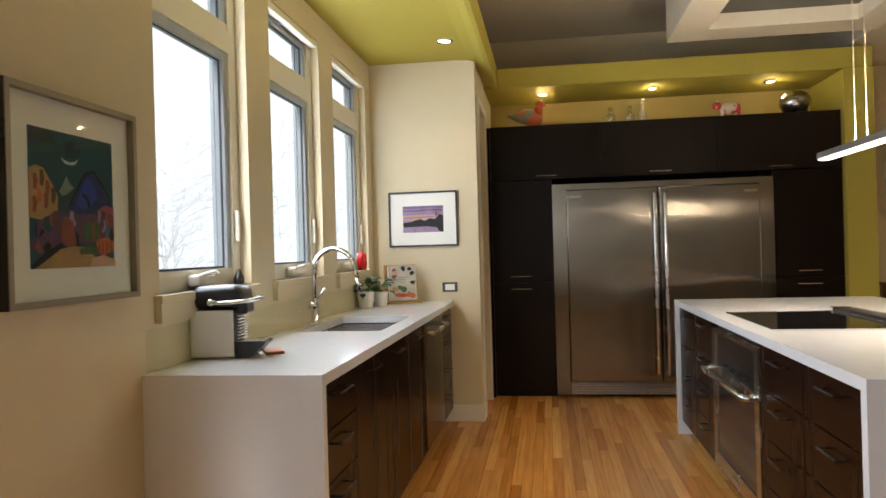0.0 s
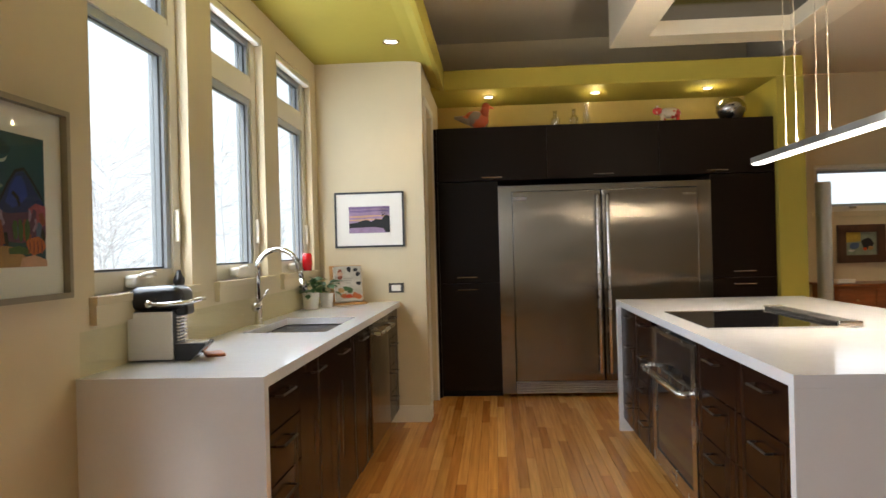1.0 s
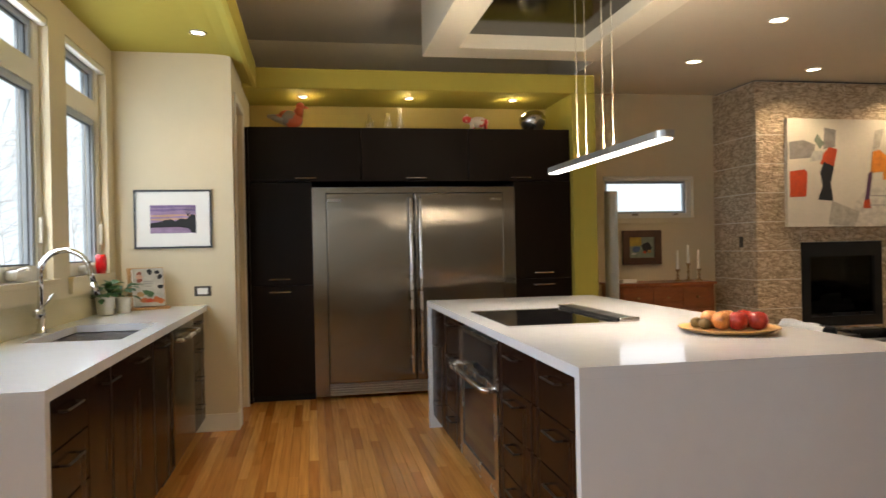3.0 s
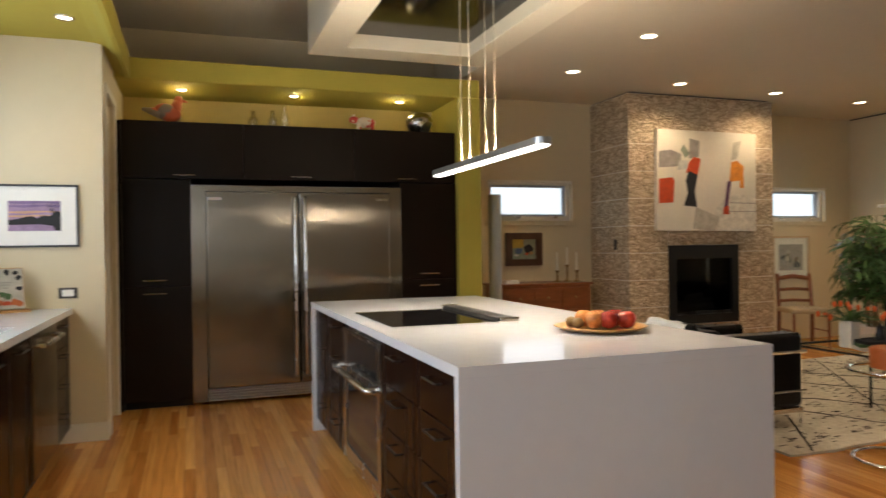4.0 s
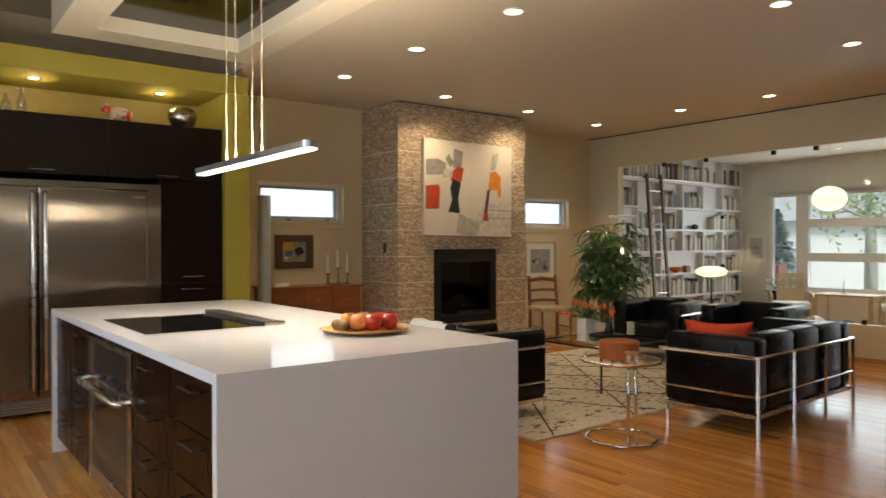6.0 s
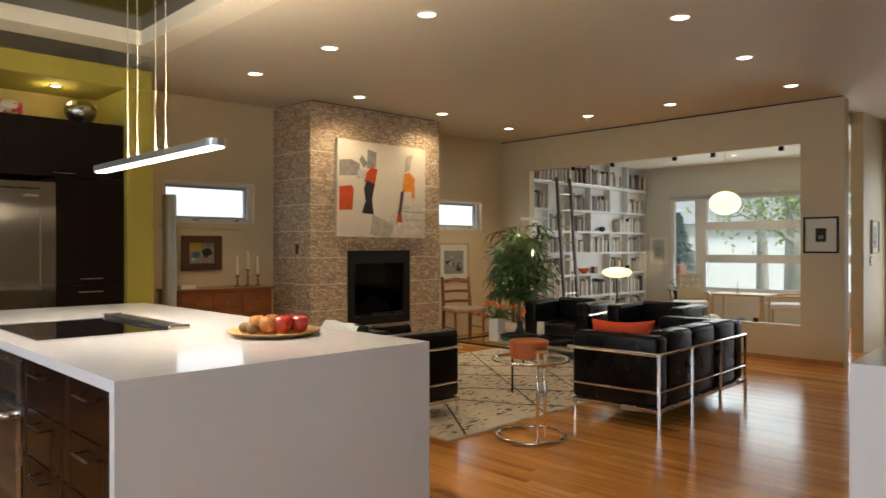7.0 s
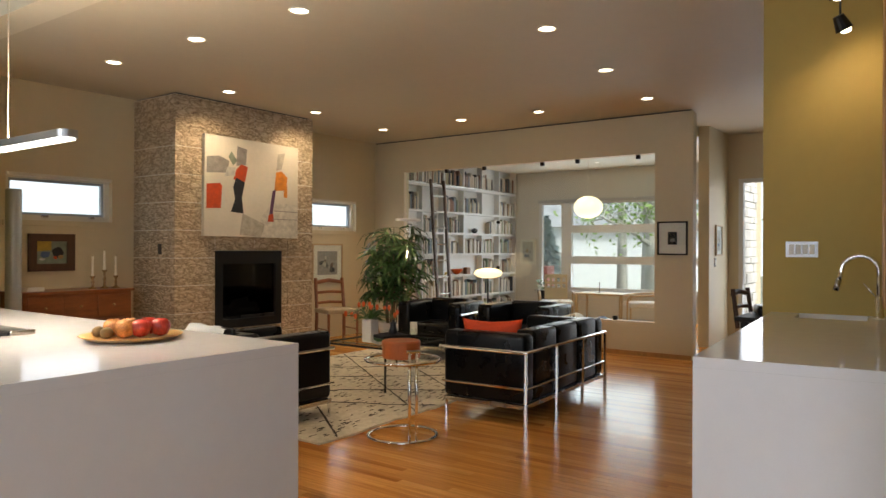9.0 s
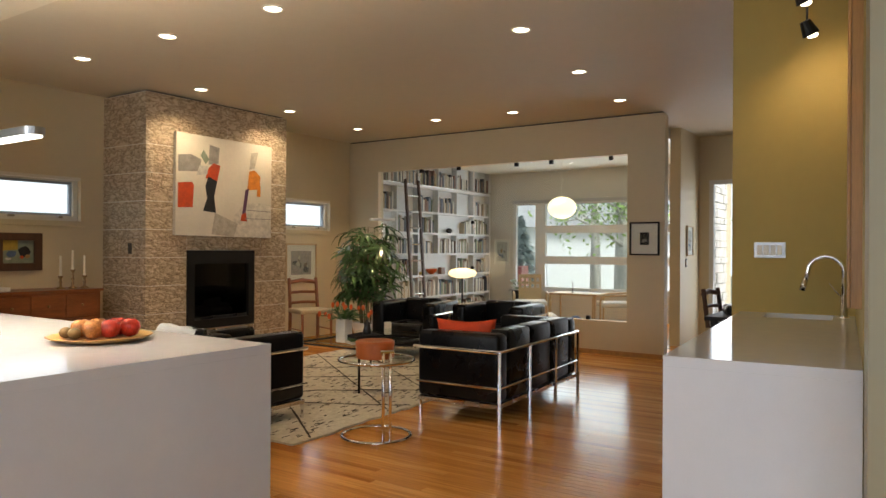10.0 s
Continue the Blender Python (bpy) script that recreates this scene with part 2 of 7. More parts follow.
BLACK = mat("black_plastic", (0.012, 0.012, 0.013), 0.3, var=0.1)
IRON = mat("blackened_iron", (0.006, 0.0055, 0.005), 0.5, spec=0.3, var=0.3, scale=6)
LEATHER = mat("black_leather", (0.0042, 0.004, 0.0042), 0.29, spec=0.22, var=0.2, scale=5, bump=0.25, bscale=140, dist=0.004)
STONE = stone_material()
SCHIST = mat("stacked_field_stone", (0.68, 0.66, 0.63), 0.8, var=0.3, scale=5, bump=0.5, bscale=20)
MORTAR = mat("pale_mortar", (0.80, 0.74, 0.63), 0.85, var=0.08, bump=0.2)
RUG = rug_material()
RUGDARK = mat("dark_wool", (0.05, 0.035, 0.025), 0.95, var=0.3, scale=30)
CHERRY = mat("cherry_wood", (0.21, 0.070, 0.022), 0.35, var=0.35, scale=2, stretch=(1.2, 8, 8), bump=0.05, bscale=50)
OAK = mat("honey_oak", (0.42, 0.22, 0.075), 0.4, var=0.25, scale=3, stretch=(8, 8, 0.6))
WALNUT = mat("walnut_wood", (0.075, 0.034, 0.017), 0.45, var=0.35, scale=3, stretch=(8, 8, 0.6))
PALE = mat("pale_birch", (0.50, 0.36, 0.20), 0.45, var=0.15, scale=3, stretch=(6, 6, 0.6))
SHELFWHITE = mat("white_lacquer", (0.70, 0.70, 0.70), 0.4, var=0.02)
PAPER = mat("white_mount_board", (0.80, 0.78, 0.72), 0.8, var=0.02)
CABLE = mat("cream_cable_sheath", (0.50, 0.44, 0.31), 0.45, var=0.05)
GLASS = pane_glass("window_glass")
CLEAR = pane_glass("clear_glass", (0.95, 0.98, 0.96), 0.03)
BACKSPLASH = pane_glass("backsplash_glass", (0.975, 0.985, 0.95), 0.05)
BULB = glow("lit_downlight", (1.0, 0.86, 0.62), 12)
TUBE = glow("lit_diffuser", (1.0, 0.93, 0.82), 6)
GLOBE = glow("lit_opal_glass", (1.0, 0.86, 0.58), 1.6)
SHADE = glow("lit_lamp_shade", (1.0, 0.82, 0.46), 1.7)
CERAMIC = mat("white_ceramic", (0.75, 0.72, 0.65), 0.3, var=0.03)
LEAF = mat("green_leaf", (0.045, 0.11, 0.022), 0.38, var=0.5, scale=14)
BAMBOO_LEAF = mat("palm_leaf", (0.07, 0.14, 0.045), 0.20, var=0.55, scale=9, coat=0.4)
CANE = mat("fibrous_cane", (0.16, 0.12, 0.06), 0.8, var=0.4, scale=20)
TULIP = mat("orange_tulip", (0.75, 0.13, 0.02), 0.5, var=0.25, scale=20)
ORANGE = mat("orange_cloth", (0.62, 0.062, 0.012), 0.75, var=0.15, scale=12, bump=0.2, bscale=200)
COGNAC = mat("cognac_leather", (0.40, 0.105, 0.025), 0.4, var=0.15, scale=9)
RED = mat("red_glaze", (0.55, 0.01, 0.012), 0.15, var=0.1)
PLATE = mat("bamboo_plate", (0.55, 0.30, 0.09), 0.35, var=0.2, scale=5, stretch=(1, 6, 1))
APPLE = mat("apple_skin", (0.42, 0.035, 0.02), 0.25, var=0.6, scale=16, stretch=(1, 1, 0.4))
APPLE2 = mat("blush_apple_skin", (0.56, 0.22, 0.06), 0.26, var=0.6, scale=16)
KIWI = mat("kiwi_skin", (0.22, 0.14, 0.05), 0.8, var=0.2, scale=30)
WAX = mat("candle_wax", (0.80, 0.76, 0.64), 0.5, var=0.02)
BRASS = mat("aged_brass", (0.30, 0.21, 0.10), 0.35, 1.0, var=0.2, scale=12)
SILVER = mat("tarnished_silver", (0.42, 0.40, 0.36), 0.25, 1.0, var=0.3, scale=5)
LINEN = mat("white_linen", (0.78, 0.78, 0.78), 0.9, var=0.05, bump=0.3, bscale=60)
CUSHION = mat("beige_upholstery", (0.50, 0.40, 0.26), 0.9, var=0.1, bump=0.2, bscale=150)
SOIL = mat("potting_soil", (0.03, 0.02, 0.012), 0.95, var=0.4)
BARK = mat("grey_bark", (0.66, 0.63, 0.59), 0.9, var=0.35, scale=4, bump=0.6, bscale=12, stretch=(3, 3, 0.6))
FOLIAGE = mat("spring_foliage", (0.30, 0.44, 0.12), 0.6, var=0.45, scale=2)
SPRUCE = mat("blue_spruce_needles", (0.34, 0.42, 0.42), 0.7, var=0.4, scale=3)
GRASS = mat("lawn_and_paving", (0.23, 0.24, 0.18), 0.9, var=0.3, scale=0.5)
CONCRETE = mat("pale_concrete", (0.66, 0.66, 0.66), 0.85, var=0.08, scale=2, bump=0.2, bscale=60)
SIDING = mat("pale_siding", (0.84, 0.85, 0.87), 0.7, var=0.05)
REDPAINT = mat("red_painted_wood", (0.42, 0.12, 0.10), 0.5, var=0.1)
ROOF = mat("pale_grey_shingle", (0.40, 0.41, 0.43), 0.8, var=0.2)
ALU_POLE = mat("pale_grey_lacquer", (0.36, 0.37, 0.35), 0.35, 0.3, var=0.06)

# ---- mesh helpers ----


def part(name, bm, material, parent=None, label="", smooth=False):
    """One mesh object from a bmesh, in the frame of its parent."""
    me = bpy.data.meshes.new(name)
    bmesh.ops.recalc_face_normals(bm, faces=bm.faces)
    bm.to_mesh(me)
    bm.free()
    me.materials.append(material)
    if smooth:
        for f in me.polygons:
            f.use_smooth = True
    ob = new(name, me)
    ob.parent = parent
    if label:
        ob["label"] = label
    return ob


def empty(name, at, rz=0, label="", category="", group=""):
    ob = new(name)
    ob.matrix_basis = pose(*at, 0, 0, rz)
    return tagged(ob, label, category, group)


def thing(name, bm, material, at, rz, label, category, group="", smooth=False):
    ob = part(name, bm, material, smooth=smooth)
    ob.matrix_basis = pose(*at, 0, 0, rz)
    return tagged(ob, label, category, group)


def box(bm, x0, x1, y0, y1, z0, z1):
    m = Matrix.LocRotScale(((x0 + x1) / 2, (y0 + y1) / 2, (z0 + z1) / 2), None, (x1 - x0, y1 - y0, z1 - z0))
    return bmesh.ops.create_cube(bm, size=1, matrix=m)["verts"]


def B(x0, x1, y0, y1, z0, z1, r=0.0, seg=2):
    """A bmesh of one box, its edges rounded by r."""
    bm = bmesh.new()
    box(bm, min(x0, x1), max(x0, x1), min(y0, y1), max(y0, y1), min(z0, z1), max(z0, z1))
    if r:
        bmesh.ops.bevel(bm, geom=bm.edges[:], offset=r, segments=seg, profile=0.5, affect="EDGES")
    return bm


def tube(bm, pts, r, seg=10, r_end=None, caps=True):
    """A round bar along the points."""
    pts = [Vector(p) for p in pts]
    rings = []
    side = None
    for i, p in enumerate(pts):
        d = (pts[min(i + 1, len(pts) - 1)] - pts[max(i - 1, 0)]).normalized()
        if side is None:
            side = d.orthogonal().normalized()
        side = (side - d * side.dot(d)).normalized()
        up = d.cross(side)
        k = r if r_end is None else r + (r_end - r) * i / (len(pts) - 1)
        rings.append([bm.verts.new(p + (side * math.cos(a) + up * math.sin(a)) * k) for a in (2 * math.pi * j / seg for j in range(seg))])
    for a, b in zip(rings, rings[1:]):
        for j in range(seg):
            bm.faces.new((a[j], a[(j + 1) % seg], b[(j + 1) % seg], b[j]))
    if caps:
        bm.faces.new(rings[0][::-1])
        bm.faces.new(rings[-1])
    return bm


def T(pts, r, seg=10, r_end=None):
    return tube(bmesh.new(), pts, r, seg, r_end)


def lathe(bm, profile, at=(0, 0, 0), seg=24, squash=(1, 1)):
    """A body of revolution from (radius, height) pairs."""
    rings = []
    for r, z in profile:
        rings.append([bm.verts.new((at[0] + max(r, 0.0004) * squash[0] * math.cos(2 * math.pi * j / seg),
                                    at[1] + max(r, 0.0004) * squash[1] * math.sin(2 * math.pi * j / seg), at[2] + z)) for j in range(seg)])
    for a, b in zip(rings, rings[1:]):
        for j in range(seg):
            bm.faces.new((a[j], a[(j + 1) % seg], b[(j + 1) % seg], b[j]))
    bm.faces.new(rings[0][::-1])
    bm.faces.new(rings[-1])
    return bm


def Lt(profile, at=(0, 0, 0), seg=24, squash=(1, 1)):
    return lathe(bmesh.new(), profile, at, seg, squash)


def ring(bm, c, r, thick, seg=40, tseg=8, axis="z"):
    """A closed hoop."""
    rows = []
    for i in range(seg):
        a = 2 * math.pi * i / seg
        row = []
        for j in range(tseg):
            b = 2 * math.pi * j / tseg
            k = r + thick * math.cos(b)
            row.append(bm.verts.new((c[0] + k * math.cos(a), c[1] + k * math.sin(a), c[2] + thick * math.sin(b))))
        rows.append(row)
    for i in range(seg):
        for j in range(tseg):
            bm.faces.new((rows[i][j], rows[(i + 1) % seg][j], rows[(i + 1) % seg][(j + 1) % tseg], rows[i][(j + 1) % tseg]))
    return bm


def ball(r, at=(0, 0, 0), squash=(1, 1, 1), sub=3):
    bm = bmesh.new()
    bmesh.ops.create_icosphere(bm, subdivisions=sub, radius=r, matrix=Matrix.LocRotScale(at, None, squash))
    return bm


def patch(bm, pts, y, thick=0.0015):
    """A flat shape of (x, z) corners on a picture plane that faces -y."""
    f = [bm.verts.new((x, y, z)) for x, z in pts]
    g = [bm.verts.new((x, y + thick, z)) for x, z in pts]
    bm.faces.new(f)
    bm.faces.new(g[::-1])
    for i in range(len(pts)):
        j = (i + 1) % len(pts)
        bm.faces.new((f[i], g[i], g[j], f[j]))
    return bm


def holed(bm, u, w0, w1, a0, a1, z0, z1, holes):
    """A wall slab with rectangular openings. u: 'x' for a wall of constant x. Holes: (a, b, z, z)."""
    cuts_a = sorted({a0, a1, *(h[0] for h in holes), *(h[1] for h in holes)})
    cuts_z = sorted({z0, z1, *(h[2] for h in holes), *(h[3] for h in holes)})
    for i in range(len(cuts_a) - 1):
        run = None
        for j in range(len(cuts_z) - 1):
            am, zm = (cuts_a[i] + cuts_a[i + 1]) / 2, (cuts_z[j] + cuts_z[j + 1]) / 2
            if any(h[0] < am < h[1] and h[2] < zm < h[3] for h in holes):
                run = None
                continue
            if run is not None:
                for v in run:
                    if v.co.z > cuts_z[j] - 1e-6:
                        v.co.z = cuts_z[j + 1]
                continue
            b = (cuts_a[i], cuts_a[i + 1], cuts_z[j], cuts_z[j + 1])
            run = box(bm, w0, w1, b[0], b[1], b[2], b[3]) if u == "x" else box(bm, b[0], b[1], w0, w1, b[2], b[3])
    return bm


def ring_slab(x0, x1, y0, y1, z0, z1, hx0, hx1, hy0, hy1):
    """One slab with a rectangular hole."""
    bm = bmesh.new()
    out, inn = ((x0, y0), (x1, y0), (x1, y1), (x0, y1)), ((hx0, hy0), (hx1, hy0), (hx1, hy1), (hx0, hy1))
    ob, ot, ib_, it_ = [[bm.verts.new((x, y, z)) for x, y in c] for c, z in ((out, z0), (out, z1), (inn, z0), (inn, z1))]
    for i in range(4):
        j = (i + 1) % 4
        bm.faces.new((ot[i], ot[j], it_[j], it_[i])), bm.faces.new((ob[j], ob[i], ib_[i], ib_[j]))
        bm.faces.new((ob[i], ob[j], ot[j], ot[i])), bm.faces.new((it_[i], it_[j], ib_[j], ib_[i]))
    return bm


def structure(name, bm, material, label, category="", smooth=False):
    return tagged(part(name, bm, material, smooth=smooth), label, category or name.rstrip("_0123456789"), kind="structure")


# ---- the large structure ----
ground = structure("ground", B(-300, 300, -300, 300, -0.9, -0.8), GRASS, "grey-green lawn and paving outside the house", "ground")
fl_b = B(-1.6, 10.80, -3.2, 2.5, -0.2, -0.013)
box(fl_b, -1.6, 12.8, 2.5, 7.45, -0.2, -0.013)
floor = structure("floor", fl_b, WALNUT, "strip floor of honey-coloured polished oak boards", "floor")

XW, YB, YN, XL = -1.37, 7.24, 5.25, 8.487
SILL, HEAD = 1.165, 2.555
structure("wall_west", holed(bmesh.new(), "x", XW - 0.155, XW, -3.2, 7.45, 0, 3.45, [(a, b, SILL, HEAD) for a, b in WIN_Y] + [(-2.6, 0.9, 0.5, 2.555)]),
          WALL, "beige painted wall with three tall windows", "wall")
structure("wall_north", holed(bmesh.new(), "y", YB, YB + 0.2, XW, 12.8, 0, 3.45, [(3.135, 4.20, 1.565, 2.03), (6.95, 8.05, 1.55, 2.0)]),
          WALL, "beige painted wall with two small high windows", "wall")
structure("wall_pantry_end", B(XW, -0.56, YN, YN + 0.10, 0, 2.72), NIB, "short beige wall closing the end of the counter", "wall")
structure("wall_pantry_side", holed(bmesh.new(), "x", -0.66, -0.56, YN + 0.10, YB, 0, 2.72, [(5.43, 6.01, -0.001, 2.42)]),
          NIB, "narrow beige wall with a tall door opening", "wall")
structure("wall_library", holed(bmesh.new(), "x", XL, XL + 0.12, 2.34, YB, 0, 2.918, [(2.78, 6.66, 0.413, 2.455)]),
          WALL, "beige painted wall with a wide glazed opening to a library", "wall")
structure("shadow_gap", B(XL + 0.02, XL + 0.10, 2.36, YB, 2.918, 2.935), DARKGAP, "dark shadow gap along the top of the wall", "trim")
structure("wall_hall", B(9.77, 12.8, 2.50, 2.64, 0, 2.935), WALL, "beige hall wall ending in a free edge", "wall")
structure("wall_hall_end", holed(bmesh.new(), "x", 10.73, 10.87, -3.2, 2.50, 0, 2.935, [(1.30, 2.36, 0.0, 2.30)]), WALL, "beige hall wall with a tall glazed door", "wall")
structure("wall_east", holed(bmesh.new(), "x", 12.65, 12.80, 2.64, YB, 0, 2.935, [(2.95, 6.58, 0.50, 2.22)]), LIBWALL, "pale library wall with a wide window", "wall")
structure("ceiling_library", B(XL + 0.13, 12.64, 2.65, 7.085, 2.80, 2.93), WHITE, "flat white library ceiling", "ceiling")
structure("wall_south", B(-1.6, 10.87, -3.4, -3.2, 0, 3.45), WALL, "plain beige wall closing the room", "wall")
structure("ceiling_kitchen", B(XW, 2.52, -3.2, YB, 3.40, 3.50), CEIL, "raised flat ceiling over the kitchen", "ceiling")
cl_l = B(2.52, 10.87, -3.2, 2.50, 2.935, 3.02)
box(cl_l, 2.52, 12.8, 2.50, YB, 2.935, 3.02)
structure("ceiling_living", cl_l, CEIL, "flat warm white ceiling with recessed downlights", "ceiling")
structure("ceiling_step", B(2.52, 2.60, -3.2, YB, 3.02, 3.40), CEIL, "upright step between the two ceiling levels", "ceiling")

# Soffits in olive green over the counter and over the tall cupboards.
sof = bmesh.new()
prof = [(XW, 2.72), (-0.72, 2.72), (-0.60, 2.712), (-0.52, 2.69), (-0.47, 2.66), (-0.44, 2.62 + 0.04), (-0.44, 2.84), (XW, 2.84)]
va = [sof.verts.new((x, -3.2, z)) for x, z in prof]
vb = [sof.verts.new((x, 6.05, z)) for x, z in prof]
sof.faces.new(va), sof.faces.new(vb[::-1])
for i in range(len(prof)):
    j = (i + 1) % len(prof)
    sof.faces.new((va[i], va[j], vb[j], vb[i]))
structure("soffit_west", sof, GREEN, "olive green dropped ceiling over the window counter", "soffit")
structure("soffit_north", B(-0.56, 2.56, 6.05, 6.98, 2.66, 2.835, 0.012), GREEN, "olive green soffit with three small downlights over the cupboards", "soffit")
structure("pillar", B(2.336, 2.56, 6.05, YB, 0, 2.66), GREEN, "olive green wall end beside the tall cupboards", "wall")
structure("niche_back", B(-0.56, 2.336, 6.80, 6.98, 2.2, 2.66), OLIVE, "pale back of the niche above the cupboards", "wall")

# The curb round the dark glazed ceiling panel.
curb = empty("ceiling_curb", (0, 0, 2.91), 0, "cream boxed curb round a dark glass ceiling panel", "ceiling panel")
curb["kind"] = "structure"
for nm, b in (("curb_side", (0.945, 1.20, 1.6, 5.87)), ("curb_side", (2.27, 2.515, 1.6, 5.87)), ("curb_end", (1.20, 2.27, 5.57, 5.87)), ("curb_end", (1.20, 2.27, 1.6, 1.9))):
    part(nm, B(*b, 0.0, 0.488), CURB, curb)
part("dark_panel", B(1.20, 2.27, 1.9, 5.57, 0.115, 0.13), SMOKED, curb, "smoked dark glass panel")
for y in (3.1, 4.3):
    part("panel_joint", B(1.20, 2.27, y, y + 0.012, 0.108, 0.115), IRON, curb)

structure("baseboard_pantry", B(-1.0, -0.547, YN - 0.018, YN - 0.001, 0, 0.125, 0.004), WHITE, "pale painted baseboard", "baseboard")
structure("baseboard_pantry_side", B(-0.559, -0.548, YN - 0.018, 5.40, 0, 0.125, 0.004), WHITE, "pale painted baseboard", "baseboard")
structure("baseboard_library", B(XL - 0.012, XL - 0.001, 2.34, 7.2, 0, 0.055), OAK, "thin oak baseboard", "baseboard")
structure("trim_corner", B(XL - 0.002, XL + 0.122, 2.325, 2.339, 0, 2.9), WALL, "thin painted edge trim on the wall end", "trim")


# ---- windows and doors ----


def west_window(i, ya, yb):
    w = empty(f"window_{i}", (XW - 0.05, (ya + yb) / 2, SILL), 90, "tall white window with a casement below and a fixed light above", "window")
    w["kind"] = "structure"
    hw, h = (yb - ya) / 2, HEAD - SILL
    fr = bmesh.new()
    f = 0.07
    box(fr, -hw, -hw + f, 0, 0.07, 0, h)
    box(fr, hw - f, hw, 0, 0.07, 0, h)
    box(fr, -hw + f, hw - f, 0, 0.07, 0, 0.045)
    box(fr, -hw + f, hw - f, 0, 0.07, h - 0.03, h)
    box(fr, -hw + f, hw - f, 0, 0.07, 1.02, 1.12)
    part("window_frame", fr, WHITE, w)
    for z0, z1 in ((0.045, 1.02), (1.12, h - 0.03)):
        s = bmesh.new()
        g = 0.036
        x0, x1 = -hw + f, hw - f
        box(s, x0, x0 + g, 0.012, 0.055, z0, z1)
        box(s, x1 - g, x1, 0.012, 0.055, z0, z1)
        box(s, x0 + g, x1 - g, 0.012, 0.055, z1 - g, z1)
        part("sash", s, GREYALU, w, "grey metal sash")
        part("bottom_rail", B(x0, x1, 0.004, 0.0118, z0, z0 + g - 0.006), WHITE, w, "cream bottom rail")
        part("sash_sill", B(x0 + g, x1 - g, 0.0125, 0.055, z0, z0 + g - 0.004), GREYALU, w)
        gk = bmesh.new()
        e = g - 0.010
        box(gk, x0 + e, x0 + g + 0.004, 0.026, 0.0335, z0 + e, z1 - e), box(gk, x1 - g - 0.004, x1 - e, 0.026, 0.0335, z0 + e, z1 - e)
        box(gk, x0 + g + 0.004, x1 - g - 0.004, 0.026, 0.0335, z0 + e, z0 + g + 0.004), box(gk, x0 + g + 0.004, x1 - g - 0.004, 0.026, 0.0335, z1 - g - 0.004, z1 - e)
        part("glazing_bead", gk, DARKSEAL, w, "dark rubber glazing bead")
        pn = part("pane", B(x0 + g, x1 - g, 0.034, 0.040, z0 + g, z1 - g), GLASS, w)
        pn.visible_shadow = False
    of_ = bmesh.new()
    box(of_, -hw - 0.004, -hw + f + 0.008, 0.072, 0.088, -0.004, h + 0.004), box(of_, hw - f - 0.008, hw + 0.004, 0.072, 0.088, -0.004, h + 0.004)
    box(of_, -hw + f + 0.008, hw - f - 0.008, 0.072, 0.088, h - 0.03, h + 0.004), box(of_, -hw + f + 0.008, hw - f - 0.008, 0.072, 0.088, -0.004, 0.045)
    part("outer_frame", of_, GREYALU, w, "grey outer window frame")
    crank = part("crank_housing", B(-0.11, 0.03, -0.055, 0.0, 0.012, 0.06, 0.014), WHITE, w)
    part("crank_handle", T([(-0.09, -0.05, 0.055), (0.0, -0.062, 0.066), (0.05, -0.05, 0.06)], 0.008), WHITE, crank)
    part("latch", B(hw - 0.055, hw - 0.035, -0.02, 0.0, 0.19, 0.33, 0.006), WHITE, w)
    sl = B(-hw - 0.035, hw + 0.035, -0.080, 0.0, -0.03, 0.0, 0.003)
    box(sl, -hw - 0.035, hw + 0.035, -0.076, -0.0515, -0.095, -0.03)
    part("window_sill", sl, WALL, w)
    part("blind_cassette", B(-hw + 0.01, hw - 0.01, -0.048, -0.004, h - 0.045, h - 0.004, 0.006), WHITE, w)
    return w


for i, (ya, yb) in enumerate(WIN_Y):
    west_window(i + 1, ya, yb)


def high_window(i, xa, xb, za, zb):
    w = empty(f"window_{i}", ((xa + xb) / 2, YB, za), 0, "small high white window with an awning sash", "window")
    w["kind"] = "structure"
    hw, h = (xb - xa) / 2, zb - za
    fr = bmesh.new()
    box(fr, -hw, -hw + 0.05, 0.06, 0.14, 0, h)
    box(fr, hw - 0.05, hw, 0.06, 0.14, 0, h)
    box(fr, -hw + 0.05, hw - 0.05, 0.06, 0.14, 0, 0.055)
    box(fr, -hw + 0.05, hw - 0.05, 0.06, 0.14, h - 0.05, h)
    part("window_frame", fr, WHITE, w)
    s = bmesh.new()
    box(s, -hw + 0.05, -hw + 0.075, 0.09, 0.13, 0.055, h - 0.05)
    box(s, hw - 0.075, hw - 0.05, 0.09, 0.13, 0.055, h - 0.05)
    box(s, -hw + 0.075, hw - 0.075, 0.09, 0.13, 0.055, 0.08)
    box(s, -hw + 0.075, hw - 0.075, 0.09, 0.13, h - 0.075, h - 0.05)
    part("sash", s, GREYALU, w)
    pn = part("pane", B(-hw + 0.075, hw - 0.075, 0.108, 0.114, 0.08, h - 0.075), GLASS, w)
    pn.visible_shadow = False
    for x in (-0.18, 0.3):
        part("latch", B(x, x + 0.07, 0.045, 0.06, 0.03, 0.055, 0.006), SATIN, w)
    part("window_sill", B(-hw - 0.03, hw + 0.03, -0.022, 0.06, -0.055, 0.0, 0.003), WALL, w)
    part("blind_cassette", B(-hw + 0.004, hw - 0.004, -0.012, 0.055, h - 0.035, h - 0.002, 0.006), WHITE, w)


high_window(4, 3.135, 4.20, 1.565, 2.03)
high_window(5, 6.95, 8.05, 1.55, 2.0)

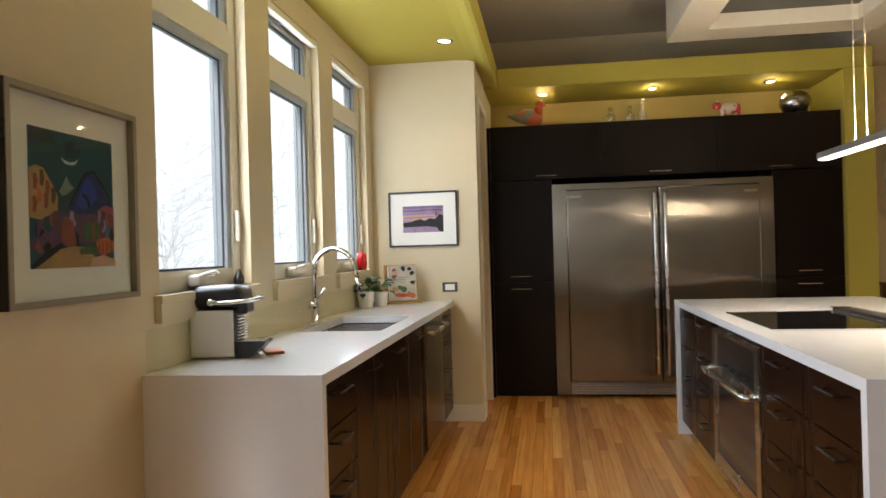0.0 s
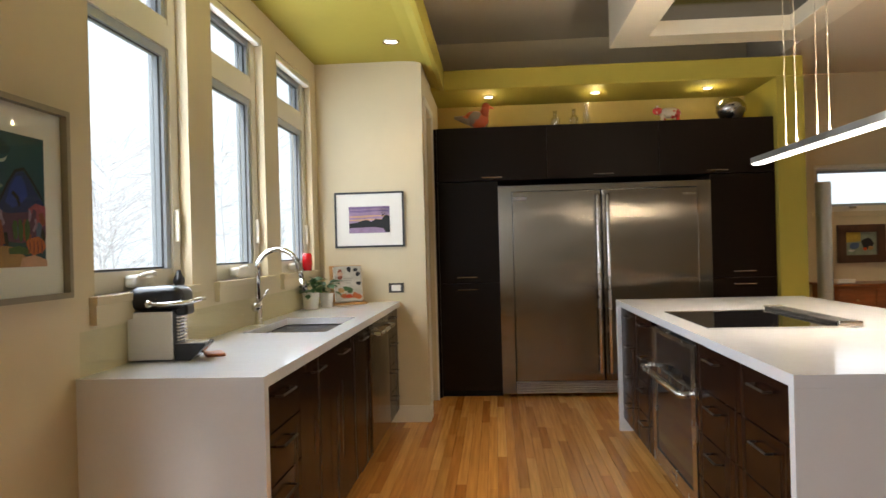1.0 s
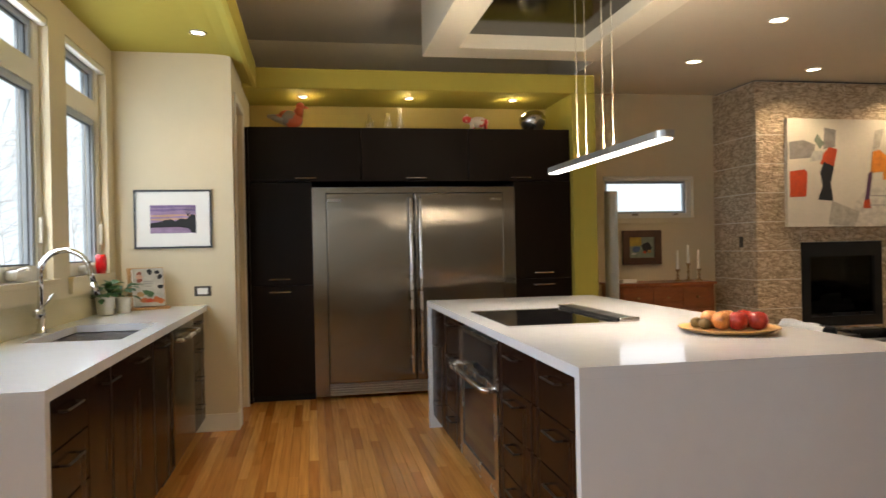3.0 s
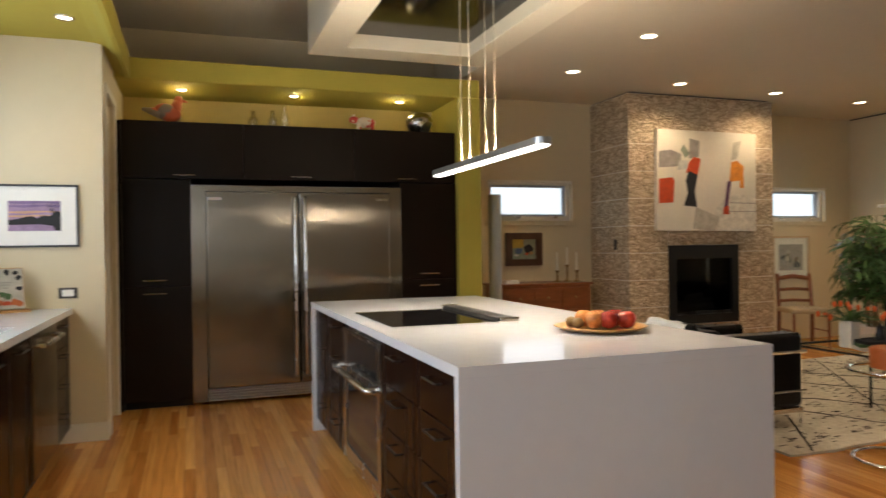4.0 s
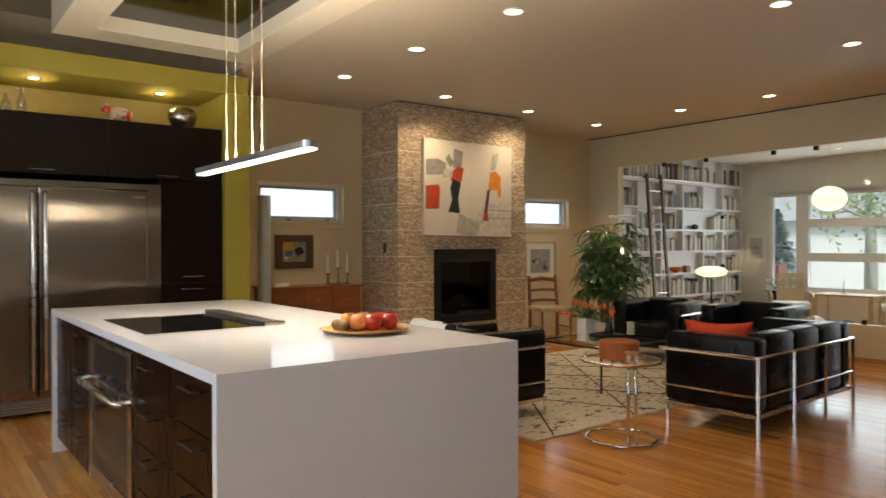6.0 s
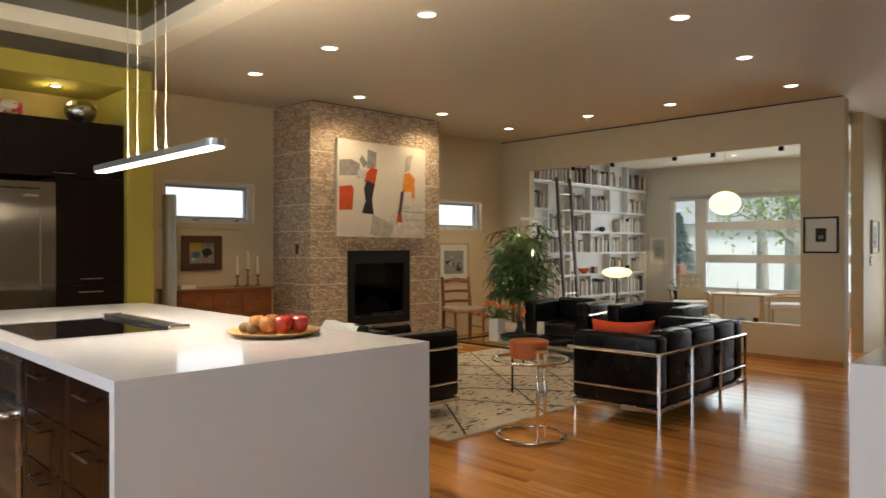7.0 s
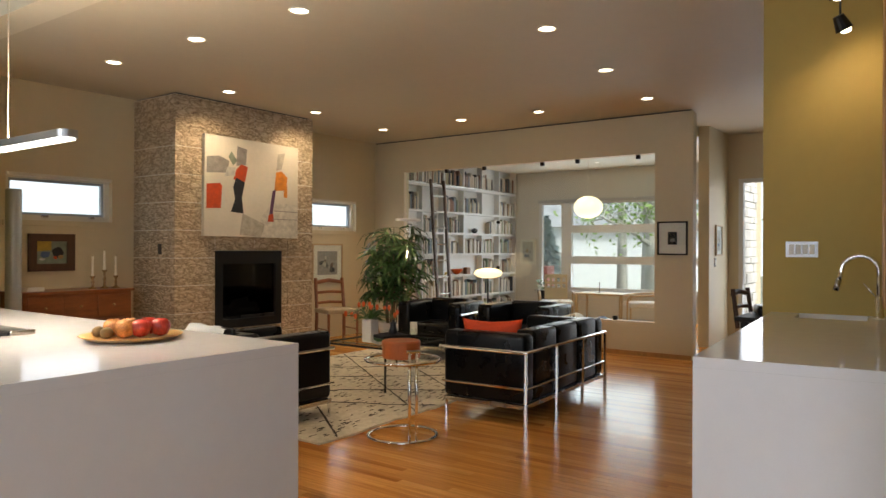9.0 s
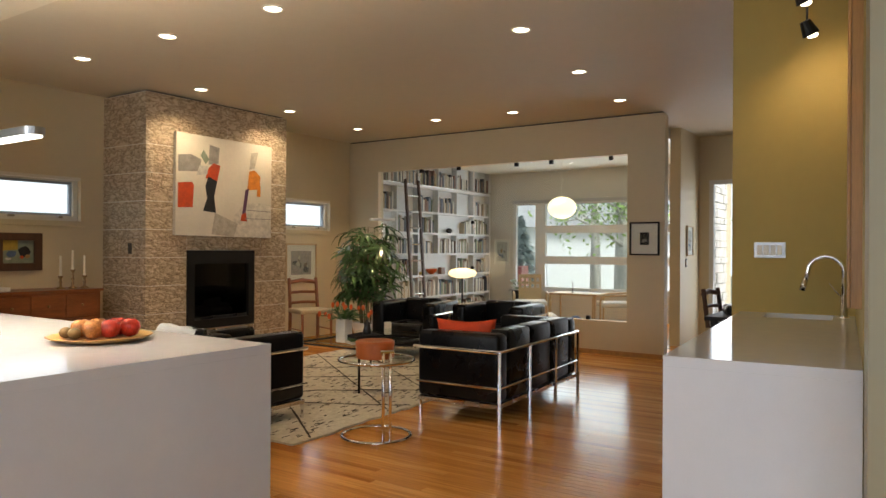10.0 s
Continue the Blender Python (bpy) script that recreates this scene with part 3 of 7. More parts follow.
lw = empty("window_6", (12.65, 4.765, 0.50), -90, "wide white library window with one upright and two cross bars", "window")
lw["kind"] = "structure"
H6, W6 = 1.72, 1.815
fr = bmesh.new()
box(fr, -W6, -W6 + 0.06, 0.0, 0.08, 0, H6), box(fr, W6 - 0.06, W6, 0.0, 0.08, 0, H6)
box(fr, -W6 + 0.06, W6 - 0.06, 0.0, 0.08, 0, 0.06), box(fr, -W6 + 0.06, W6 - 0.06, 0.0, 0.08, H6 - 0.06, H6)
part("window_frame", fr, SHELFWHITE, lw)
part("mullion", B(-W6 + 0.49, -W6 + 0.70, -0.01, 0.08, 0.06, H6 - 0.06), SHELFWHITE, lw)
for z in (0.512, 1.103):
    part("transom", B(-W6 + 0.70, W6 - 0.06, -0.005, 0.08, z, z + 0.145), SHELFWHITE, lw)
part("blind_cassette", B(-W6, W6, -0.05, 0.0, H6 - 0.03, H6 + 0.03), ALU, lw)
for b in ((-W6 + 0.06, -W6 + 0.49, 0.06, H6 - 0.06), (-W6 + 0.70, W6 - 0.06, 0.06, 0.512), (-W6 + 0.70, W6 - 0.06, 0.657, 1.103), (-W6 + 0.70, W6 - 0.06, 1.248, H6 - 0.06)):
    part("pane", B(b[0], b[1], 0.04, 0.046, b[2], b[3]), GLASS, lw).visible_shadow = False
part("window_sill", B(-W6 - 0.03, W6 + 0.03, -0.04, 0.0, -0.03, 0.0, 0.004), SHELFWHITE, lw)

gd = empty("door_2", (10.73, 1.83, 0), -90, "tall clear glass entrance door in a white frame", "glass door")
gd["kind"] = "structure"
fr = bmesh.new()
box(fr, -0.53, -0.47, 0.0, 0.1, 0, 2.3), box(fr, 0.47, 0.53, 0.0, 0.1, 0, 2.3), box(fr, -0.47, 0.47, 0.0, 0.1, 2.24, 2.3)
part("door_frame", fr, SHELFWHITE, gd)
part("pane", B(-0.47, 0.47, 0.045, 0.055, 0.0, 2.24), GLASS, gd).visible_shadow = False

pd = empty("door_1", (-0.56, 5.72, 0), 90, "tall closed beige pantry door with dark hinges", "door")
pd["kind"] = "structure"
part("leaf", B(-0.275, 0.275, 0.03, 0.07, 0.01, 2.405, 0.003), WALL, pd)
cs = bmesh.new()
box(cs, -0.345, -0.292, -0.014, -0.001, 0, 2.42), box(cs, 0.292, 0.345, -0.014, -0.001, 0, 2.42), box(cs, -0.345, 0.345, -0.014, -0.001, 2.42, 2.475)
part("casing", cs, WHITE, pd)
part("gap", B(-0.29, 0.29, 0.072, 0.09, 0, 2.41), DARKGAP, pd, "dark gap round the leaf")
for z in (0.25, 0.95, 1.55, 2.2):
    part("hinge", T([(-0.283, 0.016, z), (-0.283, 0.016, z + 0.10)], 0.009), IRON, pd, "dark hinge")

# Frameless glass in the library opening, held by small clips.
sheet = empty("glass_screen", (XL + 0.06, 4.72, 0.413), -90, "frameless clear glass screen held by small dark clips", "glass screen")
sheet["kind"] = "structure"
for a, b in ((-1.935, -0.30), (-0.29, 1.935)):
    part("pane", B(a, b, -0.005, 0.005, 0.006, 2.036), CLEAR, sheet).visible_shadow = False
for y in (3.01, 3.82, 4.33, 5.25, 5.9):
    part("clip", B(4.72 - y - 0.025, 4.72 - y + 0.025, -0.02, 0.02, 1.99, 2.041, 0.003), IRON, sheet, "small dark metal clip")
for y in (3.3, 4.4):
    part("clip", B(4.72 - y - 0.025, 4.72 - y + 0.025, -0.02, 0.02, 0.001, 0.05, 0.003), IRON, sheet, "small dark metal clip")
for z in (0.62, 1.25):
    part("bolt", T([(-0.295, -0.012, z), (-0.295, 0.012, z)], 0.024), IRON, sheet, "dark round fixing")

# Wide window further along the same wall, from which the cool light on the counter ends comes.
sw = empty("window_7", (XW - 0.082, -0.85, 0.5), 90, "wide white window on the garden side", "window")
sw["kind"] = "structure"
fr = bmesh.new()
for a in (-1.75, -0.6, 0.5, 1.65):
    box(fr, a, a + 0.1, 0.0, 0.07, 0, 2.055)
box(fr, -1.65, 1.65, 0.002, 0.068, 0, 0.08), box(fr, -1.65, 1.65, 0.002, 0.068, 1.975, 2.055)
part("window_frame", fr, WHITE, sw)

# Added glowing panels stand in for the bright overcast distance beyond the windows.
SKY_GLOW = glow("glowing_sky_backdrop", (0.90, 0.945, 1.0), 1.5)
SKY_GLOW.node_tree.nodes["Principled BSDF"].inputs["Base Color"].default_value = (0, 0, 0, 1)
SKY_GLOW.node_tree.nodes["Principled BSDF"].inputs["Specular IOR Level"].default_value = 0
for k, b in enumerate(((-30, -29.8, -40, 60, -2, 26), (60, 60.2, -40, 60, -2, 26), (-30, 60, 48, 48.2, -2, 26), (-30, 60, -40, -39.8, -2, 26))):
    structure("backdrop_" + ("west", "east", "north", "south")[k], B(*b), SKY_GLOW, "glowing backdrop panel standing in for bright overcast sky", "backdrop")

# ---- kitchen: counter under the windows ----


def bar_pull(parent, at, length, axis, out, material=DULL, r=0.0045, stand=0.027):
    """A straight square-bent pull. axis: along which it lies; out: the direction away from the front."""
    a, o, p = Vector(axis), Vector(out), Vector(at)
    e = a * length / 2
    return part("handle", T([p - e, p - e + o * stand * 0.99, p - e + o * stand, p - e * 0.98 + o * stand, p + e * 0.98 + o * stand,
                             p + e + o * stand, p + e + o * stand * 0.99, p + e], r, 8), material, parent, "satin steel bar handle")


def drawer_unit(name, at, rz, width, rows, label, material, depth=0.55, z0=0.10, z1=0.868, group="", pulls=0.16, doors=1):
    """A base unit whose front faces local -y. rows: heights of the fronts from the top, as shares; one row with doors > 1 makes a door pair."""
    u = empty(name, at, rz, label, "kitchen cabinet", group)
    part("body", B(-width / 2, width / 2, 0.02, depth, z0, z1), material, u)
    part("plinth", B(-width / 2, width / 2, 0.07, depth - 0.05, 0.0, z0), IRON, u)
    total, z = sum(rows), z1
    for share in rows:
        h = (z1 - z0) * share / total
        for k in range(doors if len(rows) == 1 else 1):
            n = doors if len(rows) == 1 else 1
            xa = -width / 2 + width * k / n
            f = part("door" if len(rows) == 1 else "drawer", B(xa + 0.0015, xa + width / n - 0.0015, 0, 0.0195, z - h + 0.002, z - 0.002, 0.0015, 1), material, u)
            zc = z - min(0.055, h * 0.38)
            bar_pull(f, (xa + width / n / 2, 0, zc), pulls, (1, 0, 0), (0, -1, 0))
        z -= h
    return u


CF = -0.785
for ya, yb, rows, doors, lab in ((2.12, 2.545, (1, 1.05, 1.2, 1.3), 1, "dark espresso drawer unit with four drawers"),
                                 (2.545, 3.54, (1,), 2, "dark espresso sink cabinet with a pair of doors"),
                                 (3.54, 4.03, (1,), 1, "narrow dark espresso pull-out cabinet"),
                                 (4.72, 5.235, (1, 1, 1, 1), 1, "dark espresso unit with four drawers beside a dishwasher")):
    drawer_unit("base_cabinet", (CF, (ya + yb) / 2, 0), 90, yb - ya, rows, lab, ESPRESSO2, doors=doors, group="base cabinets under the windows")

dw = empty("dishwasher", (CF, 4.375, 0), 90, "stainless steel dishwasher with a bar handle between dark cabinets", "dishwasher")
part("body", B(-0.34, 0.34, 0.02, 0.55, 0.09, 0.866), IRON, dw)
part("door", B(-0.34, 0.34, -0.012, 0.0195, 0.11, 0.866, 0.006), STEEL, dw)
part("kick_plate", B(-0.34, 0.34, 0.06, 0.08, 0.0, 0.09), IRON, dw)
part("handle", T([(-0.29, -0.012, 0.80), (-0.29, -0.055, 0.80), (-0.27, -0.06, 0.80), (0.27, -0.06, 0.80), (0.29, -0.055, 0.80), (0.29, -0.012, 0.80)], 0.012), SATIN, dw)

top = empty("window_counter", (-1.065, 3.665, 0.872), 0, "white quartz counter with a waterfall end and an undermount sink", "worktop")
SX0, SX1, SY0, SY1 = -0.205, 0.208, -0.385, 0.375
tb = ring_slab(-0.304, 0.305, -1.597, 1.584, 0, 0.038, SX0, SX1, SY0, SY1)
part("worktop", tb, QUARTZ, top)
part("waterfall_end", B(-0.304, 0.305, -1.597, -1.559, -0.872, -0.0001), QUARTZ, top)
sk = empty("sink", (-1.0635, 3.66, 0.872), 0, "double-bowl undermount sink in near-black composite", "sink")
for a, b in ((-0.40, -0.02), (0.02, 0.40)):
    bw = bmesh.new()
    box(bw, -0.225, 0.225, a, b, -0.19, -0.18)
    box(bw, -0.225, -0.215, a, b, -0.18, -0.004), box(bw, 0.215, 0.225, a, b, -0.18, -0.004)
    box(bw, -0.215, 0.215, a, a + 0.01, -0.18, -0.004), box(bw, -0.215, 0.215, b - 0.01, b, -0.18, -0.004)
    bowl = part("bowl", bw, SINKSTEEL, sk)
    part("drain", Lt([(0.04, 0), (0.04, 0.004), (0.0, 0.004)], (0, (a + b) / 2, -0.18)), CHROME, bowl)
part("divider", B(-0.213, 0.213, -0.0195, 0.0195, -0.06, -0.006, 0.008), DULL, sk)


def gooseneck(at, rz, h, reach, label):
    """A kitchen tap whose neck arches towards local +x."""
    f = empty("faucet", at, rz, label, "faucet")
    part("base", Lt([(0.028, 0), (0.028, 0.008), (0.022, 0.014), (0.0195, 0.02), (0.0195, 0.12), (0.016, 0.125)]), CHROME, f, smooth=True)
    pts = [(0, 0, 0.12), (0, 0, h - reach / 2)]
    for i in range(1, 15):
        a = math.pi * i / 14
        pts.append((reach / 2 * (1 - math.cos(a)), 0, h - reach / 2 + reach / 2 * math.sin(a)))
    pts.append((reach + 0.015, 0, h - reach / 2 - 0.05))
    nk = part("neck", T(pts, 0.0135, 14), CHROME, f, smooth=True)
    part("spray_head", T([(reach + 0.014, 0, h - reach / 2 - 0.045), (reach + 0.03, 0, h - reach / 2 - 0.11)], 0.0165, 14), SATIN, nk, smooth=True)
    lv = part("lever_hub", T([(0, 0.0, 0.10), (0.0, -0.055, 0.10)], 0.021, 16), CHROME, f, smooth=True)
    part("lever", T([(0, -0.048, 0.11), (0.04, -0.05, 0.15), (0.075, -0.052, 0.195)], 0.005, 8), CHROME, lv, smooth=True)
    return f


gooseneck((-1.315, 3.66, 0.91), 0, 0.405, 0.23, "tall chrome gooseneck kitchen faucet behind the sink")

bs = thing("backsplash", B(-0.006, 0.006, -1.58, 1.57, 0.0, 0.145, 0.001), BACKSPLASH, (XW + 0.012, 3.665, 0.911), 0, "low clear glass backsplash along the window wall", "backsplash")
bs.visible_shadow = False


def plate_on_wall(at, rz, w, h, n, label, frame_mat=DULL):
    s = empty("outlet" if n == 1 else "light_switch", at, rz, label, "outlet" if n == 1 else "switch")
    part("cover_plate", B(-w / 2, w / 2, -0.007, -0.001, -h / 2, h / 2, 0.002), frame_mat, s)
    k = w * 0.84 / n
    for i in range(n):
        x = -w * 0.42 + k * i
        part("rocker" if n > 1 else "socket", B(x + k * 0.13, x + k * 0.87, -0.012, -0.007, -h * 0.31, h * 0.31, 0.002), PAPER, s)
    return s


plate_on_wall((-0.787, YN, 1.012), 0, 0.115, 0.072, 1, "white socket in a satin steel plate on the wall")


def picture(at, rz, w, h, border, frame_mat, mount, art, label, depth=0.025, group="", glazed=True):
    """A framed picture that faces local -y. mount: margin of the mount board; art: function(parent, w, h) adding flat shapes."""
    p = empty("framed_picture", at, rz, label, "picture", group)
    f = bmesh.new()
    for a in ((-w / 2, w / 2, -h / 2, -h / 2 + border), (-w / 2, w / 2, h / 2 - border, h / 2), (-w / 2, -w / 2 + border, -h / 2 + border, h / 2 - border),
              (w / 2 - border, w / 2, -h / 2 + border, h / 2 - border)):
        box(f, a[0], a[1], -depth, -0.002, a[2], a[3])
    part("frame", f, frame_mat, p)
    if frame_mat is CHAMPAGNE:
        part("frame_side", B(-w / 2 - 0.003, -w / 2 - 0.0005, -depth + 0.002, -0.002, -h / 2, h / 2), BLACK, p, "black side of the frame")
    part("mount", B(-w / 2 + border, w / 2 - border, -0.012, -0.004, -h / 2 + border, h / 2 - border), PAPER if mount else WALNUT, p)
    art(p, w - 2 * border - 2 * mount, h - 2 * border - 2 * mount)
    if glazed:
        part("glass", B(-w / 2 + border, w / 2 - border, -0.020, -0.018, -h / 2 + border, h / 2 - border), GLASS, p).visible_shadow = False
    return p


INK = {k: mat("paint_" + k, shade(c, 0.72), 0.7, var=0.3, scale=18) for k, c in dict(
    teal=(0.02, 0.09, 0.11), navy=(0.02, 0.035, 0.16), black=(0.012, 0.012, 0.014), rust=(0.32, 0.085, 0.045), orange=(0.62, 0.16, 0.04), ochre=(0.5, 0.30, 0.12),
    green=(0.07, 0.15, 0.05), white=(0.70, 0.68, 0.62), mauve=(0.40, 0.27, 0.42), dusk=(0.24, 0.16, 0.34), peach=(0.72, 0.42, 0.28), grey=(0.38, 0.35, 0.32), vermilion=(0.72, 0.085, 0.012),
    brown=(0.14, 0.075, 0.035), pale=(0.60, 0.55, 0.45), yellow=(0.6, 0.42, 0.06), sage=(0.30, 0.36, 0.27), blue=(0.10, 0.17, 0.32), violet=(0.14, 0.05, 0.12), cobalt=(0.03, 0.06, 0.38), rose=(0.45, 0.10, 0.14), night=(0.012, 0.05, 0.065), chalk=(0.86, 0.80, 0.68), amber=(0.95, 0.33, 0.03)).items()}


def shape(p, colour, pts, w, h, layer=1, name="painted_shape"):
    """pts in shares of the picture, (0, 0) its lower left corner."""
    bm = bmesh.new()
    patch(bm, [((u - 0.5) * w, (v - 0.5) * h) for u, v in pts], -0.0126 - 0.0006 * layer, 0.0004)
    part(name, bm, INK[colour], p)


def blob(cu, cv, ru, rv, n=9, rnd=0.25, seed=0):
    r = random.Random(seed)
    return [(min(1, max(0, cu + ru * math.cos(2 * math.pi * i / n) * (1 - rnd * r.random()))), min(1, max(0, cv + rv * math.sin(2 * math.pi * i / n) * (1 - rnd * r.random())))) for i in range(n)]


def stroke(p, colour, pts, wd, w, h, layer):
    """A tapering brush line through the points."""
    lo, hi = [], []
    for k, (u, v) in enumerate(pts):
        a, b = pts[max(k - 1, 0)], pts[min(k + 1, len(pts) - 1)]
        dx, dy = b[0] - a[0], b[1] - a[1]
        n = math.hypot(dx, dy) or 1
        q = wd * (0.45 + 0.55 * math.sin(math.pi * (k + 0.5) / len(pts)))
        lo.append((min(1, max(0, u + dy / n * q)), min(1, max(0, v - dx / n * q))))
        hi.append((min(1, max(0, u - dy / n * q)), min(1, max(0, v + dx / n * q))))
    shape(p, colour, lo + hi[::-1], w, h, layer, "brush_stroke")


def art_mountains(p, w, h):
    shape(p, "teal", ((0, 0), (1, 0), (1, 1), (0, 1)), w, h, 0)
    rm = random.Random(64)
    for i in range(7):
        shape(p, ("night", "navy", "teal")[i % 3], blob(rm.random(), 0.72 + 0.26 * rm.random(), 0.10 + 0.1 * rm.random(), 0.04 + 0.05 * rm.random(), 9, 0.5, 80 + i), w, h, 0.3 + 0.1 * i)
    shape(p, "white", ((0.35, 0.815), (0.40, 0.795), (0.46, 0.788), (0.52, 0.80), (0.56, 0.825), (0.52, 0.775), (0.45, 0.765), (0.39, 0.775)), w, h, 1)
    shape(p, "ochre", ((0, 0.36), (0, 0.70), (0.07, 0.73), (0.15, 0.72), (0.24, 0.62), (0.31, 0.52), (0.30, 0.42), (0.16, 0.34)), w, h, 1.2)
    for i, (u, v) in enumerate(((0.06, 0.62), (0.13, 0.65), (0.19, 0.58), (0.10, 0.52), (0.17, 0.49), (0.25, 0.53), (0.05, 0.46))):
        stroke(p, ("rust", "brown", "rust", "orange")[i % 4], ((u, v + 0.05), (u + 0.012, v), (u, v - 0.06)), 0.024, w, h, 1.4 + 0.05 * i)
    shape(p, "sage", ((0.32, 0.56), (0.37, 0.62), (0.41, 0.68), (0.45, 0.62), (0.50, 0.60), (0.42, 0.55), (0.36, 0.53)), w, h, 1.9)
    shape(p, "navy", ((0.42, 0.44), (0.48, 0.54), (0.56, 0.63), (0.63, 0.71), (0.72, 0.73), (0.80, 0.68), (0.88, 0.58), (0.97, 0.50), (1, 0.44), (0.98, 0.36), (0.6, 0.36)), w, h, 2)
    shape(p, "cobalt", ((0.52, 0.48), (0.58, 0.60), (0.65, 0.68), (0.71, 0.69), (0.76, 0.62), (0.78, 0.54), (0.70, 0.48), (0.60, 0.44)), w, h, 2.2)
    stroke(p, "black", ((0.44, 0.46), (0.55, 0.62), (0.64, 0.72), (0.74, 0.745), (0.84, 0.66), (0.97, 0.52)), 0.014, w, h, 2.4)
    stroke(p, "black", ((0.60, 0.56), (0.66, 0.52), (0.68, 0.46)), 0.02, w, h, 2.5)
    shape(p, "violet", ((0, 0.14), (0.1, 0.34), (0.3, 0.42), (0.55, 0.40), (0.8, 0.42), (1, 0.40), (1, 0.22), (0.7, 0.18), (0.4, 0.2), (0.2, 0.08)), w, h, 2.7)
    shape(p, "rose", ((0.78, 0.44), (0.88, 0.49), (1, 0.47), (1, 0.33), (0.92, 0.30), (0.84, 0.36)), w, h, 2.9)
    for i in range(30):
        u, v = 0.03 + 0.92 * rm.random(), 0.16 + 0.26 * rm.random()
        stroke(p, ("rust", "black", "navy", "blue", "brown", "violet", "mauve", "rust", "black", "teal")[i % 10], ((u, v + 0.05 * rm.random()), (u + rm.uniform(-0.03, 0.03), v - 0.02), (u + rm.uniform(-0.04, 0.04), v - 0.05 - 0.05 * rm.random())), 0.016 + 0.022 * rm.random(), w, h, 3.1 + 0.04 * i)
    shape(p, "rust", ((0.33, 0.18), (0.34, 0.34), (0.40, 0.38), (0.47, 0.34), (0.50, 0.18), (0.44, 0.14)), w, h, 4.4)
    for u in (0.62, 0.68, 0.76):
        shape(p, "green", blob(u, 0.28, 0.04, 0.10, 9, 0.35, int(100 * u)), w, h, 4.6 + u)
    shape(p, "ochre", ((0.04, 0), (0.18, 0.07), (0.32, 0.14), (0.48, 0.16), (0.62, 0.15), (0.76, 0.06), (0.72, 0)), w, h, 5.4)
    stroke(p, "black", ((0.0, 0.01), (0.10, 0.06), (0.22, 0.12), (0.34, 0.17)), 0.026, w, h, 5.6)
    stroke(p, "green", ((0.54, 0.12), (0.66, 0.13), (0.80, 0.11)), 0.030, w, h, 5.8)
    shape(p, "orange", blob(0.86, 0.16, 0.14, 0.08, 10, 0.25, 3), w, h, 6)
    shape(p, "peach", ((0.66, 0), (0.70, 0.07), (0.84, 0.09), (1, 0.05), (1, 0)), w, h, 6.2)
    for i in range(4):
        stroke(p, "rust", ((0.78 + 0.05 * i, 0.20), (0.79 + 0.05 * i, 0.15), (0.77 + 0.055 * i, 0.10)), 0.010, w, h, 6.4 + 0.05 * i)


def art_lake(p, w, h):
    shape(p, "mauve", ((0, 0), (1, 0), (1, 1), (0, 1)), w, h, 0)
    for i, (v, c) in enumerate(((0.92, "dusk"), (0.80, "dusk"), (0.70, "mauve"), (0.60, "peach"), (0.47, "peach"))):
        shape(p, c, ((0, v), (0.3, v - 0.03), (0.7, v + 0.02), (1, v - 0.02), (1, v + 0.05), (0.5, v + 0.07), (0, v + 0.04)), w, h, 1)
    shape(p, "black", ((0, 0.2), (1, 0.0), (1, 0.62), (0.9, 0.68), (0.8, 0.5), (0.65, 0.52), (0.55, 0.42), (0.45, 0.50), (0.3, 0.46), (0.2, 0.40), (0, 0.36)), w, h, 2)
    shape(p, "mauve", ((0, 0), (0.9, 0), (0.84, 0.17), (0.6, 0.22), (0, 0.2)), w, h, 3)
    for i in range(5):
        shape(p, "black", ((0.82, 0.6), (0.83, 0.6), (0.76 + 0.05 * i, 0.98 - 0.04 * abs(i - 2)), (0.755 + 0.05 * i, 0.97 - 0.04 * abs(i - 2))), w, h, 3 + i * 0.1)


picture((XW, 1.738, 1.458), 90, 0.558, 0.572, 0.017, CHAMPAGNE, 0.083, art_mountains, "dark colourful abstract landscape in a white mount and silver frame", 0.035)
picture((-0.977, YN, 1.531), 0, 0.528, 0.418, 0.014, BLACK, 0.095, art_lake, "violet lake sunset print in a thin black frame", 0.02, glazed=False)

# Coffee machine: white side panel, black rounded hood, chrome lever, ribbed front, drip tray.
cm = empty("coffee_machine", (-1.255, 2.43, 0.91), 6, "small capsule coffee machine in black and white with a chrome lever", "coffee machine")
part("body", B(-0.045, 0.045, -0.02, 0.11, 0.012, 0.185, 0.006), BLACK, cm)
part("side_panel", B(-0.115, 0.045, -0.034, -0.020, 0.008, 0.182, 0.004), CERAMIC, cm, "off-white enamel side panel")
part("side_panel", B(-0.115, 0.045, 0.112, 0.122, 0.008, 0.182, 0.004), CERAMIC, cm)
part("rear_housing", B(-0.112, -0.046, -0.018, 0.110, 0.012, 0.185, 0.004), BLACK, cm)
part("hood", B(-0.118, 0.082, -0.038, 0.124, 0.186, 0.272, 0.036, 5), BLACK, cm, "glossy black rounded hood", True)
part("lever", T([(-0.03, -0.045, 0.212), (0.03, -0.05, 0.210), (0.09, -0.048, 0.213), (0.118, -0.03, 0.218), (0.125, 0.04, 0.22), (0.118, 0.115, 0.218)], 0.008), CHROME, cm, "curved chrome lever", True)
part("lever_pivot", T([(-0.03, -0.037, 0.212), (-0.03, -0.052, 0.212)], 0.013, 14), CHROME, cm, smooth=True)
part("rear_knob", T([(-0.12, 0.04, 0.216), (-0.165, 0.04, 0.216)], 0.009), BLACK, cm)
part("spout", B(0.046, 0.090, 0.0, 0.09, 0.165, 0.205, 0.008), BLACK, cm)
